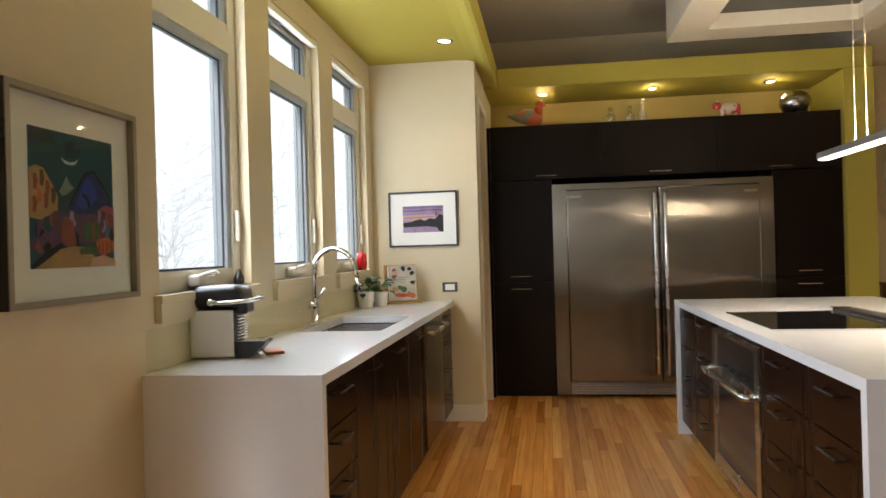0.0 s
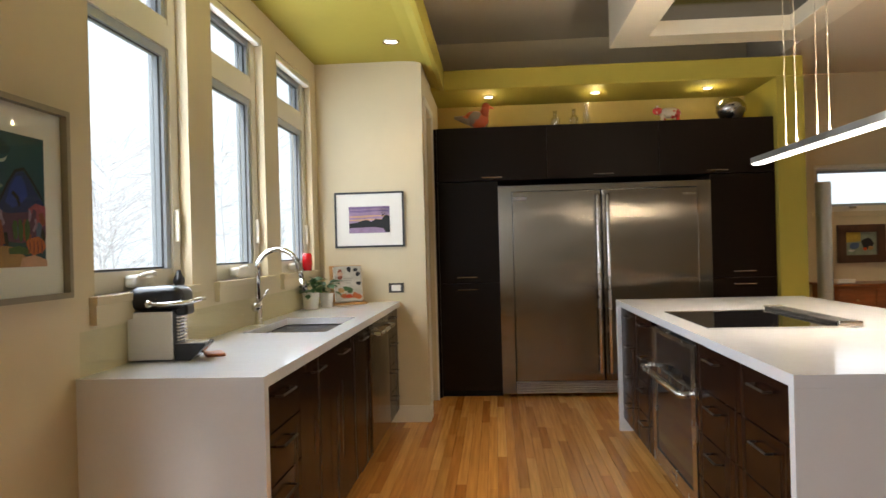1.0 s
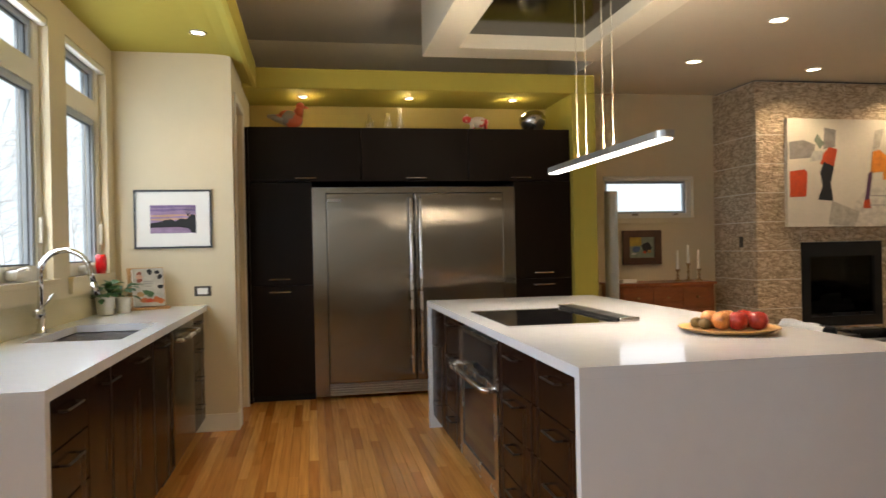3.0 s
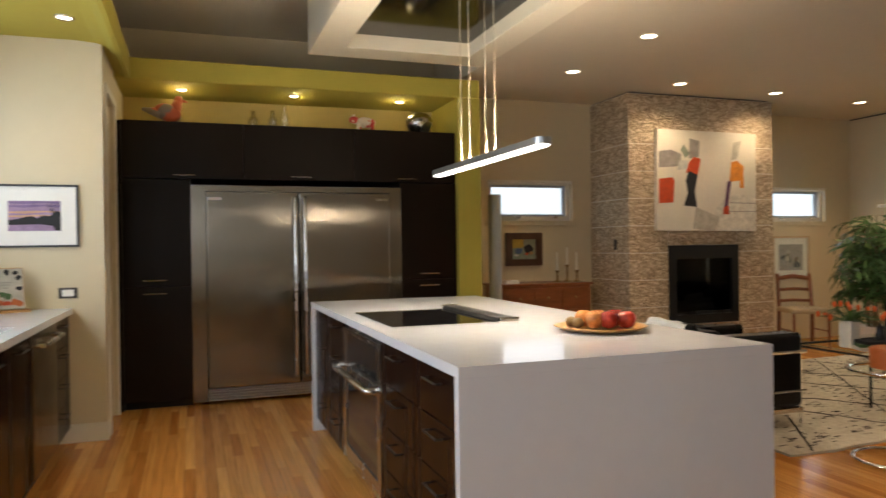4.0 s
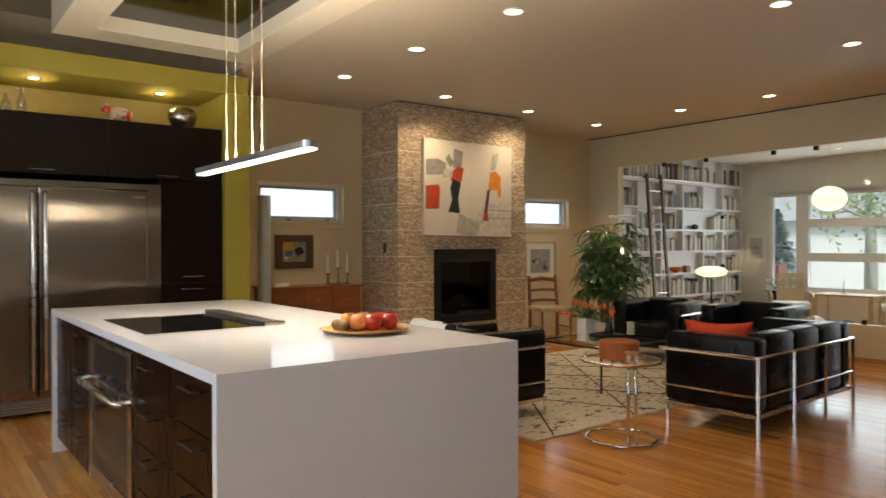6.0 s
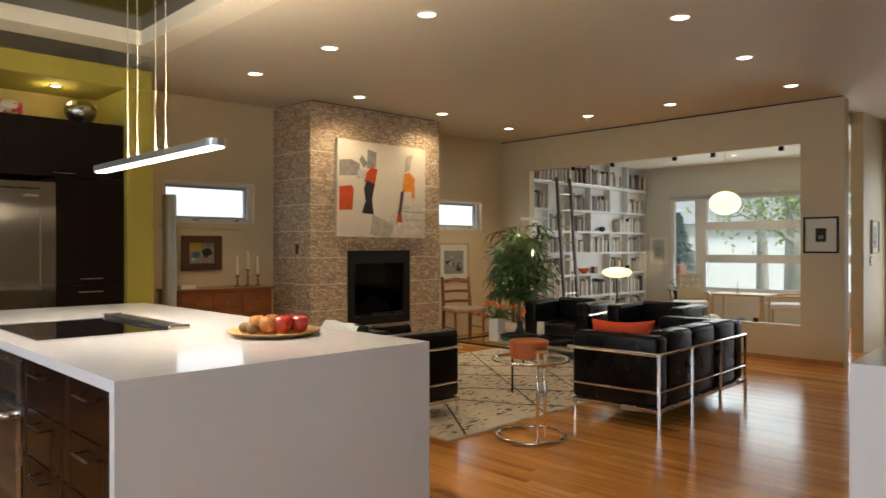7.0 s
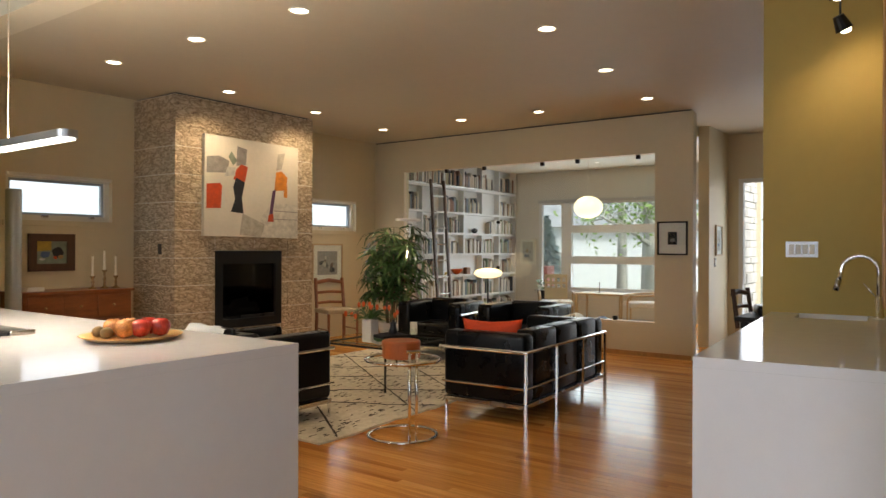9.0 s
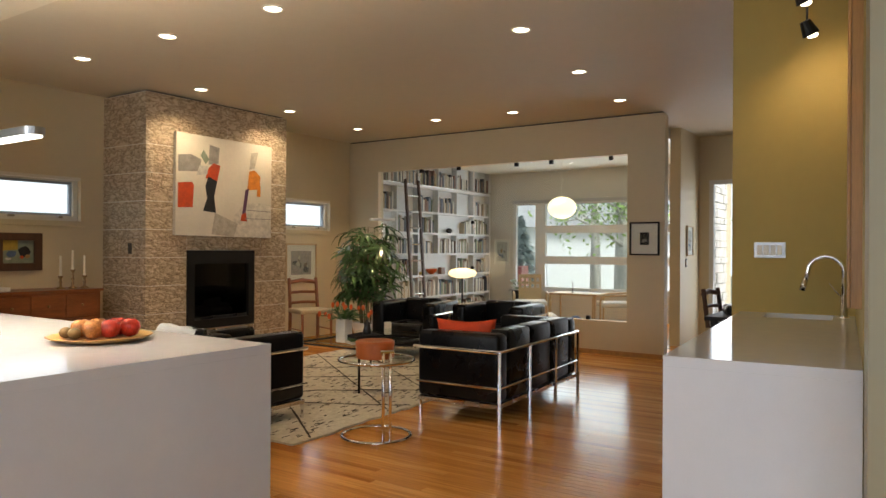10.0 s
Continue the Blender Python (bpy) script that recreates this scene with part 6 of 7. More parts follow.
for i in range(13):
    a = 2 * math.pi * i / 13 + rf_.uniform(-0.2, 0.2)
    q = rf_.uniform(0.06, 0.27)
    hh = 0.385 - 0.55 * q + rf_.uniform(-0.03, 0.02)
    stem = part("stem", T([(0, 0, 0.19), (q * 0.45 * math.cos(a), q * 0.45 * math.sin(a), hh * 0.98), (q * math.cos(a), q * math.sin(a), hh)], 0.004, 6), LEAF, vs_)
    part("bloom", Lt([(0.005, -0.008), (0.014, 0.006), (0.016, 0.022), (0.011, 0.038), (0.003, 0.042)], (q * math.cos(a), q * math.sin(a), hh), 8), TULIP, stem, "orange tulip bloom")
for i in range(30):
    a = 2 * math.pi * rf_.random()
    bm = bmesh.new()
    q, hh = rf_.uniform(0.08, 0.22), rf_.uniform(0.22, 0.33)
    d = Vector((math.cos(a), math.sin(a), 0))
    s_ = Vector((-d.y, d.x, 0)) * 0.022
    p0, p1, p2 = Vector((0, 0, 0.19)), d * q * 0.5 + Vector((0, 0, hh)), d * q * 1.2 + Vector((0, 0, hh * 0.85))
    vv = [bm.verts.new(p) for p in (p0, p1 + s_, p2, p1 - s_)]
    mid = bm.verts.new(p1 + Vector((0, 0, -0.008)))
    for j in range(4):
        bm.faces.new((vv[j], vv[(j + 1) % 4], mid))
    part("leaf", bm, LEAF, vs_)
for k, (dx, rz_, m_, ww) in enumerate(((0, 4, INK["white"], 0.17), (0.005, -6, INK["green"], 0.16), (0, 9, INK["black"], 0.14))):
    thing("book", B(-ww, ww, -0.11, 0.11, 0, 0.024, 0.002), m_, (5.06 + dx, 4.02, TZ + k * 0.0245), rz_ - 30, ("white", "green", "black")[k] + " large book in a stack on the glass table", "book", "books on the glass table")
thing("coffee_pot", Lt([(0.035, 0), (0.045, 0.01), (0.03, 0.06), (0.028, 0.085), (0.034, 0.10), (0.01, 0.115), (0.008, 0.13), (0, 0.132)], seg=16), BLACK, (5.10, 4.03, TZ + 0.0735), 0, "small black pot on the stacked books", "pot", smooth=True)
cd = empty("pillar_candle", (5.62, 4.20, TZ), 0, "thick cream candle in a clear holder on the glass table", "candle")
part("holder", Lt([(0.05, 0), (0.055, 0.07), (0.05, 0.07), (0.045, 0.008), (0, 0.008)]), CLEAR, cd)
part("wax", T([(0, 0, 0.009), (0, 0, 0.13)], 0.036, 16), WAX, cd)

# Palm in a white pot, behind it a flat-headed floor lamp and a ladder-back chair.
pp_ = empty("potted_palm", (7.47, 6.02, 0), 0, "tall bushy lady palm in a white pot by the wall", "potted plant")
part("pot", Lt([(0.15, 0), (0.20, 0.30), (0.185, 0.30), (0.18, 0.27), (0, 0.27)], seg=28), CERAMIC, pp_)
part("soil", Lt([(0.178, 0.2705), (0, 0.28)]), SOIL, pp_)
rp = random.Random(17)
fans = []
for k in range(6):
    bm = bmesh.new()
    nb = rp.choice((6, 7, 8, 9))
    for i in range(nb):
        a = radians(-112 + 224 * i / (nb - 1)) + rp.uniform(-0.07, 0.07)
        L = rp.uniform(0.21, 0.30)
        d = Vector((math.cos(a), math.sin(a), 0))
        s_ = Vector((-d.y, d.x, 0)) * rp.uniform(0.016, 0.025)
        droop = rp.uniform(0.04, 0.16)
        rows_ = []
        for q, wd in ((0.02, 0.25), (0.3, 0.95), (0.65, 1.0), (0.88, 0.6)):
            c = d * L * q + Vector((0, 0, 0.02 * q - droop * q * q * q))
            rows_.append((bm.verts.new(c + s_ * wd + Vector((0, 0, 0.005))), bm.verts.new(c), bm.verts.new(c - s_ * wd + Vector((0, 0, 0.005)))))
        tip = bm.verts.new(d * L + Vector((0, 0, 0.02 - droop * 1.05)))
        for ra, rb_2 in zip(rows_, rows_[1:]):
            bm.faces.new((ra[0], ra[1], rb_2[1], rb_2[0])), bm.faces.new((ra[1], ra[2], rb_2[2], rb_2[1]))
        bm.faces.new((rows_[-1][0], rows_[-1][1], tip)), bm.faces.new((rows_[-1][1], rows_[-1][2], tip))
    me = bpy.data.meshes.new("frond")
    bm.to_mesh(me)
    bm.free()
    me.materials.append(BAMBOO_LEAF)
    fans.append(me)
for i in range(12):
    a = 2 * math.pi * (i + 0.6 * rp.random()) / 12
    q, hh = rp.uniform(0.03, 0.12), (0.82, 1.08, 1.34, 1.54)[i % 4] + rp.uniform(-0.06, 0.08)
    tip = (q * 2.0 * math.cos(a), q * 2.0 * math.sin(a), hh)
    cane = part("cane", T([(q * math.cos(a), q * math.sin(a), 0.27), (q * 1.4 * math.cos(a), q * 1.4 * math.sin(a), hh * 0.6), tip], 0.012, 6, 0.007), CANE, pp_)
    for j in range(7):
        z = hh * (0.60 + 0.38 * (j + rp.random()) / 7)
        t_ = (z - 0.27) / (hh - 0.27)
        b = a + j * 2.4 + rp.uniform(-0.4, 0.4)
        L = rp.uniform(0.09, 0.29)
        x0, y0 = q * (1 + t_) * math.cos(a), q * (1 + t_) * math.sin(a)
        e = (x0 + L * math.cos(b), y0 + L * math.sin(b), z + L * 0.42)
        part("stalk", T([(x0, y0, z), e], 0.003, 5), LEAF, pp_)
        o = new("frond", fans[(i * 3 + j) % 6])
        o.parent = pp_
        o.matrix_basis = pose(*e, rp.uniform(-25, 25), rp.uniform(0, 50), math.degrees(b))

fl = empty("floor_lamp", (7.70, 5.95, 0), -40, "slim floor lamp with a flat cream head on a thin pole", "floor lamp")
part("foot", Lt([(0.13, 0), (0.13, 0.012), (0.012, 0.018), (0, 0.02)]), SATIN, fl)
part("pole", T([(0, 0, 0.015), (0, 0, 1.67)], 0.008, 8), SATIN, fl)
part("head", B(-0.17, 0.17, -0.05, 0.05, 1.672, 1.705, 0.008), PAPER, fl, "flat cream lamp head")


def ladder_chair(at, rz, h, seat_mat, wood, label, name="side_chair"):
    c = empty(name, at, rz, label, "chair")
    for x in (-0.21, 0.21):
        part("rear_leg", T([(x, 0.2, 0), (x * 0.98, 0.19, 0.43), (x * 0.95, 0.25, h)], 0.024, 8), wood, c)
        part("front_leg", T([(x, -0.21, 0), (x, -0.2, 0.42)], 0.014, 8, 0.02), wood, c)
    part("seat", B(-0.235, 0.235, -0.23, 0.22, 0.415, 0.475, 0.02), seat_mat, c, "padded beige seat")
    for k in range(3):
        z = h - 0.05 - k * 0.14
        a = [(-0.2, 0.25 - k * 0.018, z - 0.01), (0.0, 0.272 - k * 0.018, z + (0.02 if k == 0 else 0.0)), (0.2, 0.25 - k * 0.018, z - 0.01)]
        part("slat", T(a, 0.027 if k == 0 else 0.02, 8), wood, c)
    for x in (-0.21, 0.21):
        part("stretcher", T([(x, -0.2, 0.2), (x, 0.2, 0.2)], 0.009, 6), wood, c)
    return c


ladder_chair((7.09, 6.70, 0), -20, 0.88, CUSHION, mat("red_brown_wood", (0.25, 0.085, 0.028), 0.4, var=0.3, scale=4), "old reddish wooden ladder-back chair with a padded seat")

# Bar stool behind the island with a cloth over its back.
bsn = empty("bar_stool", (2.42, 3.30, 0), -90, "black bar stool behind the island", "stool")
part("seat", B(-0.19, 0.19, -0.19, 0.19, 0.62, 0.66, 0.015), LEATHER, bsn)
part("backrest", B(-0.20, 0.20, 0.17, 0.20, 0.66, 0.845, 0.014), LEATHER, bsn)
for x in (-0.17, 0.17):
    part("leg", T([(x, -0.17, 0), (x, -0.17, 0.62)], 0.012, 8), CHROME, bsn)
    part("leg", T([(x, 0.17, 0), (x, 0.18, 0.72)], 0.012, 8), CHROME, bsn)
cl_ = bmesh.new()
rr_ = random.Random(2)
rows_ = []
for i in range(17):
    x = -0.20 + 0.34 * i / 16
    row = []
    for y, z in ((0.10, 0.80), (0.146, 0.88), (0.163, 0.909), (0.185, 0.913), (0.207, 0.909), (0.224, 0.86), (0.235, 0.78)):
        row.append(cl_.verts.new((x, y + rr_.uniform(-0.004, 0.004), z + 0.004 * math.sin(i * 0.7) + rr_.uniform(0.0, 0.003) - 0.0006 * i)))
    rows_.append(row)
for a, b in zip(rows_, rows_[1:]):
    for j in range(6):
        cl_.faces.new((a[j], b[j], b[j + 1], a[j + 1]))
bmesh.ops.solidify(cl_, geom=cl_.faces[:], thickness=0.004)
thing("towel", cl_, LINEN, (2.42, 3.30, -0.062), -90, "white linen towel hung over a black stool", "towel", smooth=True)

# Dark dining table and chair beyond the bar wall.
dt_ = empty("dining_table", (7.0, 0.86, 0), 0, "dark dining table by the passage", "table")
part("tabletop", B(-0.8, 0.8, -0.75, 0.45, 0.71, 0.745, 0.006), IRON, dt_)
for x in (-0.72, 0.72):
    for y in (-0.68, 0.38):
        part("leg", B(x - 0.03, x + 0.03, y - 0.03, y + 0.03, 0, 0.71), IRON, dt_)
ladder_chair((8.1, 1.47, 0), -8, 0.88, CUSHION, WALNUT, "dark wooden dining chair with an open back by the table")
bag = empty("handbag", (6.50, 1.14, 0.7455), 20, "black soft bag lying on the dark table", "bag")
part("body", B(-0.16, 0.16, -0.07, 0.07, 0, 0.085, 0.03, 3), LEATHER, bag, smooth=True)
part("strap", T([(-0.12, 0, 0.075), (-0.10, 0, 0.14), (-0.08, 0, 0.17), (-0.05, 0, 0.12), (-0.04, 0, 0.075)], 0.008, 6), LEATHER, bag)

# ---- library ----
DIV = (8.92, 9.535, 10.15, 10.765, 11.38, 11.995, 12.61)
SHELF = (0.06, 0.43, 0.81, 1.19, 1.56, 1.93, 2.378)
BY = 7.10
bcs = empty("bookcase", (8.9, BY, 0), 0, "wall-wide white bookcase filled with books", "bookcase")
for x in (DIV[0], DIV[-1]):
    part("side", B(x - 8.9 - 0.016, x - 8.9 + 0.016, 0, 0.13, 0.0, 2.90), SHELFWHITE, bcs)
part("back_panel", B(0.036, 3.69, 0.122, 0.135, 0.0, 2.90), SHELFWHITE, bcs)
for i, z in enumerate(SHELF + (2.86,)):
    t_ = 0.03 if i == 6 else 0.018
    part("shelf", B(0.037, 3.693, 0.004 if i != 6 else -0.012, 0.121, z - t_, z + t_), SHELFWHITE, bcs)
rows_z = list(zip(SHELF, SHELF[1:] + (2.86,)))
OPEN = {(4, 4), (2, 3)}
for i, (z0, z1) in enumerate(rows_z):
    for k in range(1, 6):
        if (i, k) not in OPEN:
            x = DIV[k] - 8.9
            part("divider", B(x - 0.016, x + 0.016, 0.002, 0.121, z0 + (0.031 if i == 6 else 0.019), z1 - (0.031 if i == 5 else 0.019)), SHELFWHITE, bcs)
part("ladder_rail", T([(0.05, -0.045, 2.40), (3.70, -0.045, 2.40)], 0.010, 8), SATIN, bcs, "steel ladder rail")

BOOKC = [(0.62, 0.58, 0.50), (0.10, 0.06, 0.04), (0.45, 0.38, 0.28), (0.05, 0.06, 0.08), (0.20, 0.10, 0.07), (0.70, 0.67, 0.60), (0.16, 0.20, 0.25), (0.36, 0.28, 0.16),
         (0.55, 0.50, 0.42), (0.03, 0.03, 0.03), (0.66, 0.63, 0.56), (0.22, 0.25, 0.16)]
BOOK_ONE = choice_material("book_spines", BOOKC, "object", 0.6)
BOOK_ALL = choice_material("book_spines_joined", BOOKC, "Random Per Island", 0.6)
bu = bmesh.new()
box(bu, 0, 1, 0, 1, 0, 1)
book_mesh = bpy.data.meshes.new("book")
bu.to_mesh(book_mesh)
bu.free()
book_mesh.materials.append(BOOK_ONE)
rb2 = random.Random(31)
single = 0
jv, jf = [], []
for i in (4, 3, 5, 2, 1, 6, 0):
    z0, z1 = rows_z[i]
    z0 += 0.031 if i == 6 else 0.0185
    for k in range(6):
        if (i, k) in ((2, 2), (2, 3)) or rb2.random() < 0.04:
            continue
        x, end = DIV[k] + 0.02, DIV[k + 1] - 0.03
        end -= rb2.choice((0, 0, 0.05, 0.12, 0.2))
        if (i, k) == (4, 4):
            x += 0.25
        while True:
            w, h, d = rb2.uniform(0.018, 0.046), min(z1 - z0 - 0.045, rb2.uniform(0.19, 0.29)), rb2.uniform(0.085, 0.115)
            if x + w > end:
                break
            y = BY + 0.012 + rb2.uniform(0, 0.012)
            if rb2.random() < 0.05:
                x += rb2.uniform(0.02, 0.06)
            if single < 285:
                o = new("book", book_mesh)
                o.matrix_basis = Matrix.LocRotScale((x, y, z0 + 0.0005), None, (w - 0.001, min(d, 0.105), h))
                tagged(o, "upright book standing on the white bookcase shelf", "book", "books in the bookcase")
                single += 1
            else:
                b = len(jv)
                d = min(d, 0.105)
                jv += [(x + u * (w - 0.001), y + v * d, z0 + 0.0005 + t_ * h) for t_ in (0, 1) for v in (0, 1) for u in (0, 1)]
                jf += [tuple(b + q for q in f) for f in ((0, 2, 3, 1), (4, 5, 7, 6), (0, 1, 5, 4), (2, 6, 7, 3), (0, 4, 6, 2), (1, 3, 7, 5))]
            x += w
me = bpy.data.meshes.new("books")
me.from_pydata(jv, [], jf)
me.materials.append(BOOK_ALL)
tagged(new("books", me), "many upright books on the white bookcase shelves", "books", kind="stuff")
thing("bowl", Lt([(0.03, 0), (0.04, 0.01), (0.10, 0.07), (0.11, 0.10), (0.10, 0.10), (0.03, 0.02), (0, 0.02)]), TULIP, (10.62, 7.16, 0.8285), 0, "orange bowl on the bookcase shelf", "bowl", smooth=True)
thing("toy_figure", ball(0.05, (0, 0, 0.05), (1.9, 0.8, 1), 2), IRON, (11.2, 7.16, 1.5785), 0, "dark sculpture lying on the bookcase shelf", "sculpture", smooth=True)
thing("small_box", B(-0.06, 0.06, -0.04, 0.04, 0, 0.12, 0.004), CHERRY, (10.95, 7.16, 0.8285), 0, "small brown box on the bookcase shelf", "box")
thing("yellow_bowl", Lt([(0.03, 0), (0.06, 0.05), (0.05, 0.05), (0, 0.01)]), INK["yellow"], (10.25, 7.16, 0.8285), 0, "small yellow bowl on the bookcase shelf", "bowl")

ld = empty("library_ladder", (0, 0, 0), 0, "dark wooden library ladder leaning on the bookcase", "ladder")
L0, L1, R0, R1 = Vector((9.36, 6.62, 0.0)), Vector((9.665, 7.035, 2.46)), Vector((9.71, 6.62, 0.0)), Vector((10.035, 7.035, 2.46))
for a, b in ((L0, L1), (R0, R1)):
    part("rail", T([a, b], 0.028, 4), WALNUT, ld)
    part("hook", T([b + Vector((0, 0.005, -0.06)), b + Vector((0, 0.02, 0.0)), b + Vector((0, 0.03, -0.04))], 0.008, 8), SATIN, ld)
for k in range(1, 9):
    q = k / 9
    part("rung", T([L0.lerp(L1, q), R0.lerp(R1, q)], 0.014, 8), SATIN, ld, "steel rung")

gp = empty("globe_pendant", (10.5, 4.556, 1.78), 0, "flattened opal glass globe pendant, lit, in the library", "pendant light")
part("globe", ball(0.225, (0, 0, 0.175), (1, 1, 0.78), 3), GLOBE, gp, smooth=True)
part("cord", T([(0, 0, 0.35), (0.01, 0.02, 0.5), (-0.02, -0.03, 0.6), (0.02, 0.04, 0.7), (0, 0, 0.85), (0, 0, 1.0)], 0.004, 6), PAPER, gp)
part("canopy", Lt([(0.06, 0.99), (0.06, 1.0195), (0, 1.0195)]), PAPER, gp)
ml = empty("reading_lamp", (8.15, 4.93, 0), 0, "floor lamp with a flat lit mushroom shade", "floor lamp")
part("foot", Lt([(0.13, 0), (0.13, 0.015), (0.015, 0.022), (0, 0.022)]), IRON, ml)
part("pole", T([(0, 0, 0.02), (0, 0, 0.93)], 0.011, 8), IRON, ml)
part("shade", ball(0.19, (0, 0, 0.968), (1, 1, 0.36), 3), SHADE, ml, "glowing cream shade", True)
for x, y, z, w in ((10.5, 4.556, 1.955, 9), (8.15, 4.93, 1.06, 6)):
    d = bpy.data.lights.new("lamp_glow", "POINT")
    d.energy, d.color, d.shadow_soft_size = w, WARM, 0.2
    new("lamp_glow", d).location = (x, y, z - 0.22 if w > 8 else z)


def lounge_chair(at, rz):
    c = empty("lounge_chair", at, rz, "pale birch lounge chair with a white cushion in the library", "chair", "library lounge chairs")
    for x in (-0.29, 0.29):
        part("frame_side", T([(x, -0.34, 0.0), (x, -0.34, 0.44), (x, -0.32, 0.50), (x, -0.26, 0.53), (x, 0.26, 0.55), (x, 0.30, 0.52), (x, 0.33, 0.0)], 0.016, 8), PALE, c)
    part("seat", B(-0.26, 0.26, -0.30, 0.22, 0.34, 0.42, 0.025), LINEN, c, "white seat cushion")
    bk_ = bmesh.new()
    box(bk_, -0.20, 0.20, 0.22, 0.24, 0.38, 0.62), box(bk_, -0.20, 0.20, 0.22, 0.24, 0.80, 0.86)
    for i in range(5):
        box(bk_, -0.20 + i * 0.09, -0.16 + i * 0.09, 0.22, 0.24, 0.62, 0.80)
    box(bk_, -0.20, 0.20, 0.222, 0.238, 0.69, 0.73)
    bmesh.ops.rotate(bk_, verts=bk_.verts, cent=(0, 0.22, 0.38), matrix=Matrix.Rotation(radians(-12), 3, "X"))
    part("back_panel", bk_, CUSHION, c, "pale back with square cut-outs")
    return c


lounge_chair((11.1, 5.40, 0), -60)
lounge_chair((11.6, 4.05, 0), -146)
lt_ = empty("low_table", (11.5, 4.72, 0), 90, "pale wooden low table under the library window", "table")
part("tabletop", B(-0.45, 0.45, -0.25, 0.25, 0.52, 0.55, 0.006), PALE, lt_)
for x in (-0.4, 0.4):
    for y in (-0.2, 0.2):
        part("leg", T([(x, y, 0), (x, y, 0.52)], 0.016, 8), PALE, lt_)
thing("table_candle", Lt([(0.03, 0), (0.03, 0.01), (0.006, 0.02), (0.006, 0.17), (0.014, 0.18), (0, 0.18)]), IRON, (11.5, 4.80, 0.55), 0, "thin dark candle holder on the low table", "candlestick")
for k, (x, y, r) in enumerate(((10.6, 4.8, 0.14), (10.7, 4.4, 0.12))):
    thing("round_stone", ball(r, (0, 0, r * 0.98), (1, 1, 0.98), 3), (CERAMIC, INK["blue"])[k], (x, y, 0), 0, ("white", "grey-blue") [k] + " round floor ball in the library", "ball", smooth=True)
sp = empty("small_plant", (12.3, 6.3, 0), 0, "small green plant in a dark pot in the library", "potted plant")
part("pot", Lt([(0.08, 0), (0.11, 0.5), (0, 0.5)]), IRON, sp)
leafy(sp, 24, 0.1, 0.48, 0.66, 0.12, 4)

# ---- outside ----


def tree(at, h, r, seed, leaves, spread, label, leaf_mat=FOLIAGE, bark=BARK, limbs=12):
    rt_ = random.Random(seed)
    t = empty("tree", at, 0, label, "tree")
    part("trunk", T([(0, 0, -0.1), (0.05, 0.03, h * 0.3), (-0.06, 0.05, h * 0.6), (0.04, 0, h)], r, 10, r * 0.25), bark, t, smooth=True)
    lm = bmesh.new()
    tips = []
    for i in range(limbs):
        z = h * rt_.uniform(0.22, 0.95)
        a = 2 * math.pi * rt_.random()
        L = spread * rt_.uniform(0.5, 1.0)
        p0 = Vector((0, 0, z))
        d = Vector((math.cos(a), math.sin(a), rt_.uniform(0.15, 0.7)))
        p1, p2 = p0 + d * L * 0.5 + Vector((0, 0, rt_.uniform(-0.2, 0.2))), p0 + d * L
        tube(lm, [p0, p1, p2], r * 0.28, 6, 0.012)
        tips += [p1, p2]
        for j in range(5):
            q = p0.lerp(p2, rt_.uniform(0.35, 1.0))
            e = q + Vector((rt_.uniform(-1, 1), rt_.uniform(-1, 1), rt_.uniform(-0.3, 0.9))) * L * 0.35
            tube(lm, [q, q.lerp(e, 0.5) + Vector((0, 0, 0.05)), e], r * 0.09, 5, 0.005)
            tips.append(e)
            for k in range(2):
                e2 = e + Vector((rt_.uniform(-1, 1), rt_.uniform(-1, 1), rt_.uniform(-0.4, 0.8))) * L * 0.2
                tube(lm, [q.lerp(e, 0.6), e2], r * 0.05, 4, 0.004)
                tips.append(e2)
    part("limbs", lm, bark, t)
    if leaves:
        lv, lf = [], []
        for i in range(leaves):
            c = rt_.choice(tips) + Vector((rt_.gauss(0, 1), rt_.gauss(0, 1), rt_.gauss(0, 1))) * 0.28
            u = Vector((rt_.uniform(-1, 1), rt_.uniform(-1, 1), rt_.uniform(-1, 1))).normalized() * 0.09
            v = u.orthogonal().normalized() * 0.05
            b = len(lv)
            lv += [c - u, c + v, c + u, c - v]
            lf.append((b, b + 1, b + 2, b + 3))
        me = bpy.data.meshes.new("crown")
        me.from_pydata(lv, [], lf)
        me.materials.append(leaf_mat)
        o = new("crown", me)
        o.parent = t
        o["kind"] = "stuff"
    return t


def spruce(at, h, r, seed):
    rt_ = random.Random(seed)
    t = empty("spruce_tree", at, 0, "blue-green spruce tree outside", "tree")
    part("trunk", T([(0, 0, -0.1), (0, 0, h)], 0.12, 8, 0.02), BARK, t)
    lv, lf = [], []
    for i in range(2600):
        z = h * (0.06 + 0.92 * rt_.random())
        q = r * (1 - z / h) * (0.3 + 0.75 * rt_.random())
        a = 2 * math.pi * rt_.random()
        c = Vector((q * math.cos(a), q * math.sin(a), z - q * 0.25))
        u = Vector((math.cos(a), math.sin(a), -0.3 + rt_.uniform(-0.4, 0.4))) * 0.16
        v = Vector((-math.sin(a), math.cos(a), rt_.uniform(-0.6, 0.6))) * 0.05
        b = len(lv)
        lv += [c - u, c + v, c + u, c - v]
        lf.append((b, b + 1, b + 2, b + 3))
    me = bpy.data.meshes.new("crown")
    me.from_pydata(lv, [], lf)
    me.materials.append(SPRUCE)
    o = new("crown", me)
    o.parent = t
    o["kind"] = "stuff"


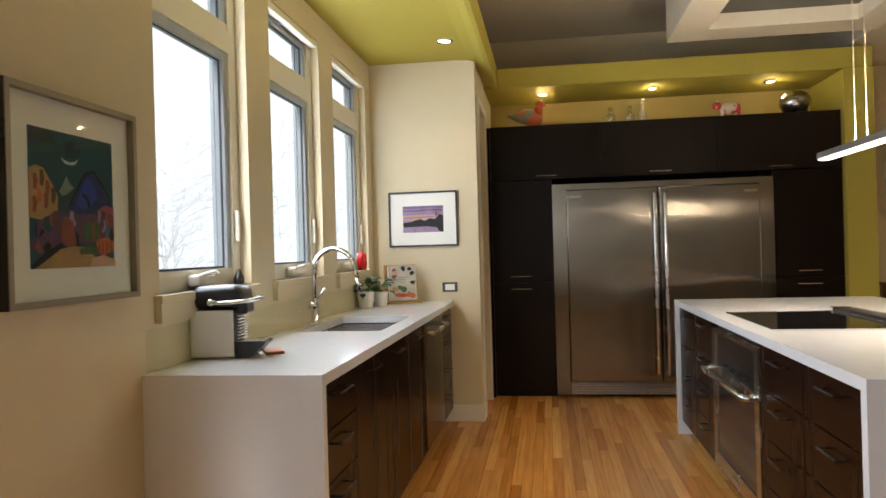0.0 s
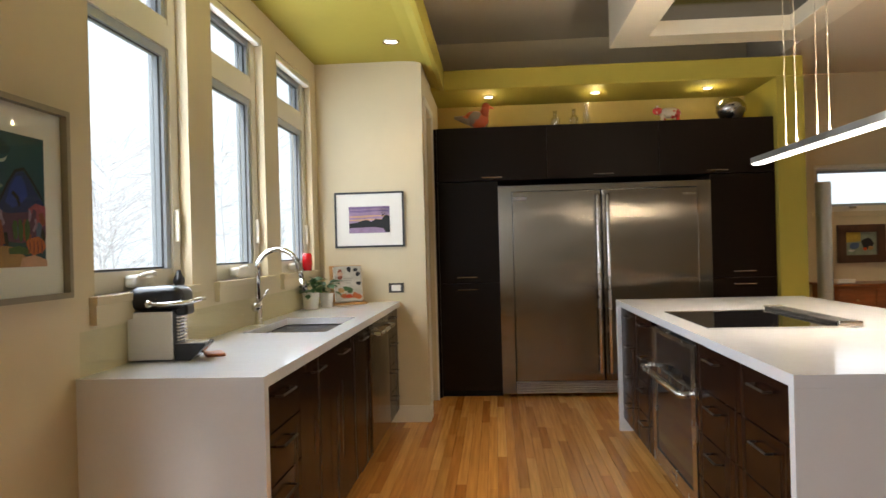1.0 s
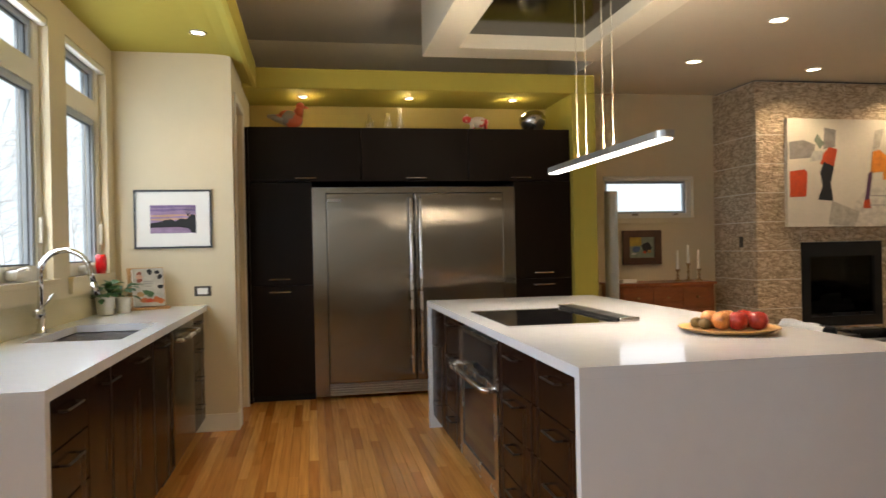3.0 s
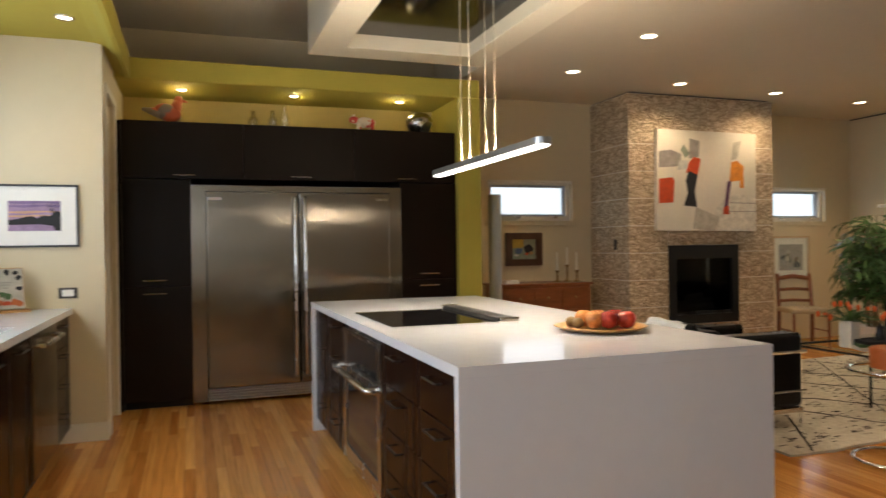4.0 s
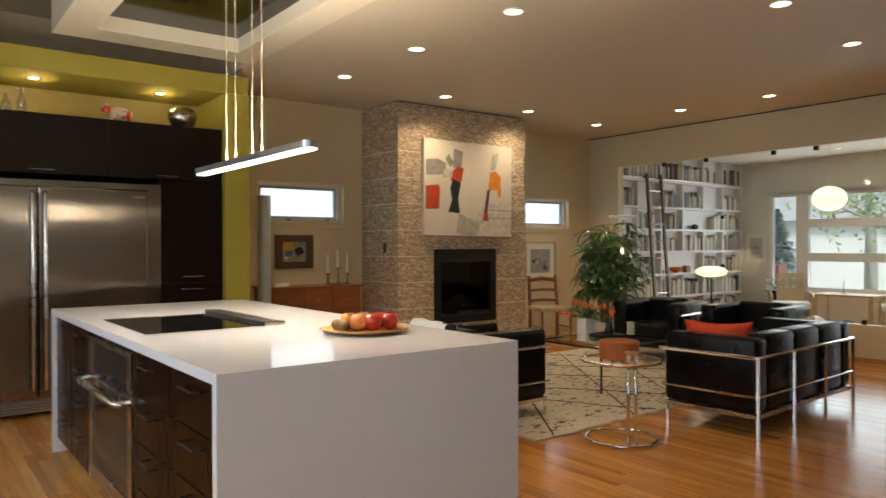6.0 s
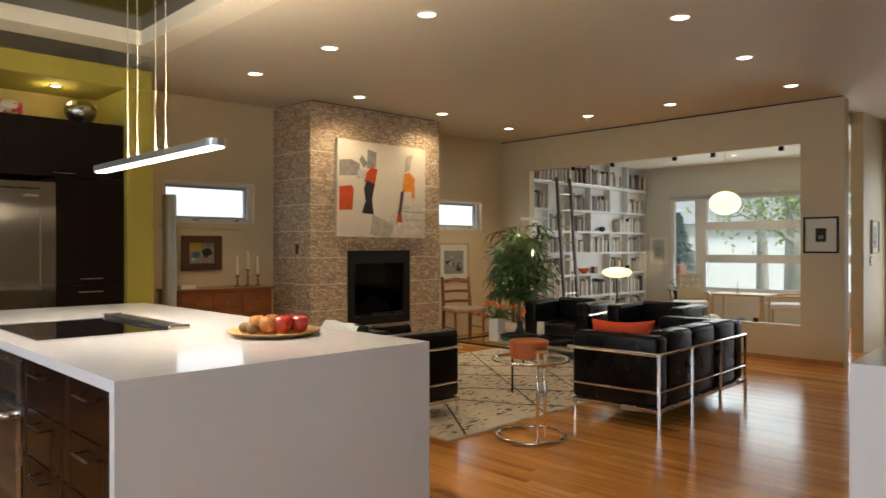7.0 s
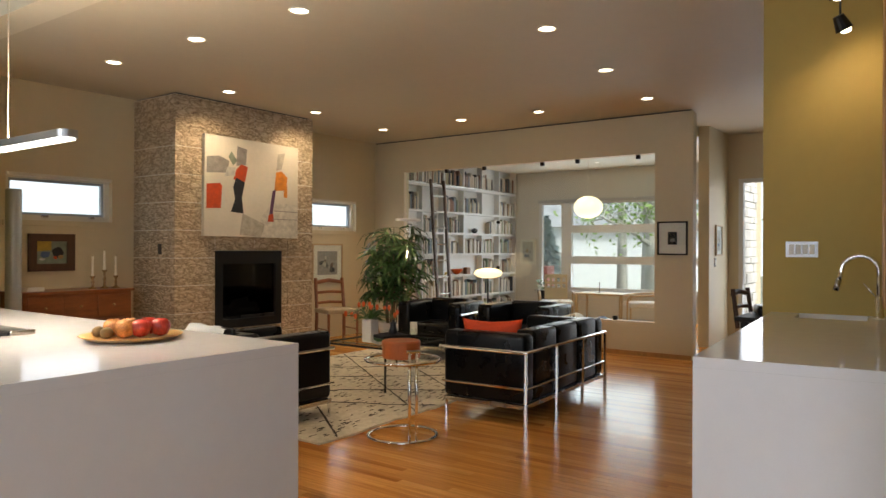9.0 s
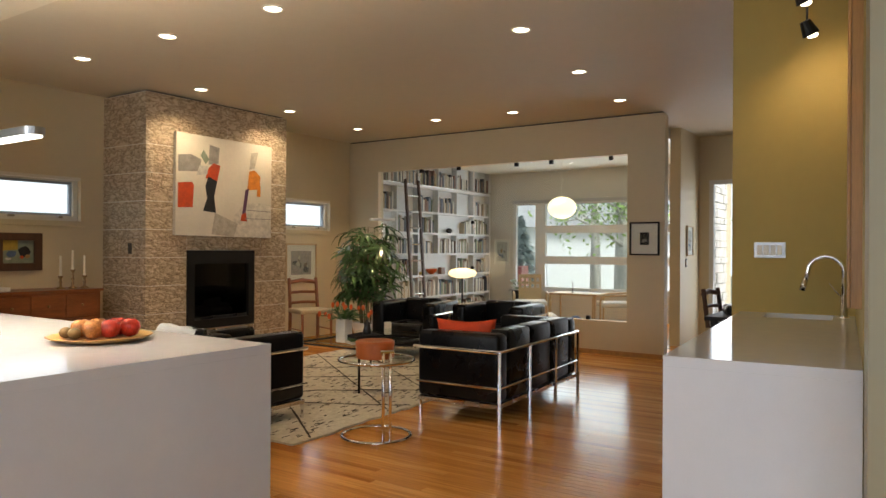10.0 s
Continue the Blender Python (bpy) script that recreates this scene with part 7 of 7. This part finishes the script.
# Glare and haze washing out these trees are put into the bark colour.
WASHED_BARK = mat("haze_washed_twigs", (0.80, 0.80, 0.83), 0.9, var=0.1)
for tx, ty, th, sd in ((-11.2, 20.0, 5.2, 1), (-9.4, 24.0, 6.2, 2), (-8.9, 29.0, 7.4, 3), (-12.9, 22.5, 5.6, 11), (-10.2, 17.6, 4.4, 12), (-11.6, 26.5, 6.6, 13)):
    tree((tx, ty, -0.8), th, 0.036, sd, 0, 3.0, "bare tree outside the kitchen windows, coloured pale as if washed out by glare", bark=WASHED_BARK, limbs=44)
tree((19.5, 5.9, -0.8), 9, 0.36, 4, 1700, 3.6, "tall spring tree with a thick trunk outside the library")
tree((21.0, 7.3, -0.8), 9, 0.32, 5, 1700, 3.6, "tall spring tree with a thick trunk outside the library")
tree((24.5, 9.6, -0.8), 8, 0.22, 6, 1900, 3.4, "spring tree with fresh green leaves outside the library")
spruce((25.0, 12.9, -0.8), 3.4, 1.3, 7)
spruce((19.0, 1.5, -0.8), 5.5, 1.7, 9)
hs = empty("neighbour_house", (34, 15, -0.8), -60, "pale neighbouring house with a light grey roof", "house")
part("wall", B(-6, 6, 0, 7, 0, 3.2), SIDING, hs)
rfm = bmesh.new()
pts = [(-6.4, -0.5, 3.2), (6.4, -0.5, 3.2), (6.4, 3.5, 5.4), (-6.4, 3.5, 5.4), (-6.4, 7.5, 3.2), (6.4, 7.5, 3.2)]
v_ = [rfm.verts.new(p) for p in pts]
rfm.faces.new((v_[0], v_[1], v_[2], v_[3])), rfm.faces.new((v_[3], v_[2], v_[5], v_[4])), rfm.faces.new((v_[0], v_[3], v_[4])), rfm.faces.new((v_[1], v_[5], v_[2])), rfm.faces.new((v_[0], v_[4], v_[5], v_[1]))
part("roof", rfm, ROOF, hs)
thing("red_shed", B(-0.9, 0.9, -0.9, 0.9, 0, 1.5), REDPAINT, (21.5, 11.9, -0.8), 20, "red painted garden shed outside the library", "shed")

structure("porch", B(10.80, 15.5, -3.2, 2.49, -0.8, -0.05), CONCRETE, "pale concrete porch outside the glass door", "porch")
# Stacked stone cladding on the outside of the library, seen through the hall door.
pier = empty("stone_cladding", (10.90, 2.495, -0.8), 0, "stacked field-stone cladding outside the glass door", "stone wall")
rq = random.Random(12)
z = 0.0
while z < 3.9:
    h = rq.uniform(0.07, 0.17)
    x = 0.0
    while x < 1.06:
        l = min(rq.uniform(0.18, 0.5), 1.1 - x)
        part("stone", B(x + 0.003, x + l - 0.003, -0.09 - rq.uniform(0, 0.03), -0.002, z, z + h - 0.006, 0.008, 1), SCHIST, pier)
        x += l
    z += h

# ---- oak floor boards ----
PW, GAP = 0.0573, 0.0004
LEN = (0.55, 0.75, 0.95, 1.15, 1.4, 1.7)
PLANK_ONE, PLANK_ALL = plank_material("oak_board", "object"), plank_material("oak_boards_joined", "island")
BOXF = ((4, 5, 6, 7), (0, 1, 5, 4), (1, 2, 6, 5), (2, 3, 7, 6), (3, 0, 4, 7))


def board_corners(x, y, w, l, c=0.0006):
    return [(x, y, -0.0125), (x + w, y, -0.0125), (x + w, y + l, -0.0125), (x, y + l, -0.0125),
            (x + c, y + c, 0.0), (x + w - c, y + c, 0.0), (x + w - c, y + l - c, 0.0), (x + c, y + l - c, 0.0)]


plank_mesh = {}
for l in LEN:
    me = bpy.data.meshes.new("plank")
    me.from_pydata(board_corners(0, 0, PW - GAP, l - GAP), [], BOXF)
    me.materials.append(PLANK_ONE)
    plank_mesh[l] = me
rk = random.Random(77)
pv, pf = [], []
planks = 0
x = -1.37
while x < 12.6:
    y = -3.2 - rk.uniform(0, 1.2)
    while y < YB:
        l = rk.choice(LEN)
        near = (-0.72 < x < 0.74 and y + l > 2.3 and y < 6.0) or (3.6 < x < 5.4 and 0.9 < y + l and y < 3.0)
        if near and planks < 298 and y > -3.1 and y + l < YB:
            o = new("plank", plank_mesh[l])
            o.location = (x, y, 0)
            o.parent = floor
            planks += 1
        else:
            b = len(pv)
            y1 = min(y + l, YB)
            y0 = max(y, -3.2 if x < 10.74 else 2.5)
            if y1 - y0 > 0.01:
                pv += board_corners(x, y0, PW - GAP, y1 - y0 - GAP)
                pf += [tuple(b + q for q in f) for f in BOXF]
        y += l
    x += PW
me = bpy.data.meshes.new("planks")
me.from_pydata(pv, [], pf)
me.materials.append(PLANK_ALL)
o = new("planks", me)
o.parent = floor
o["kind"] = "stuff"
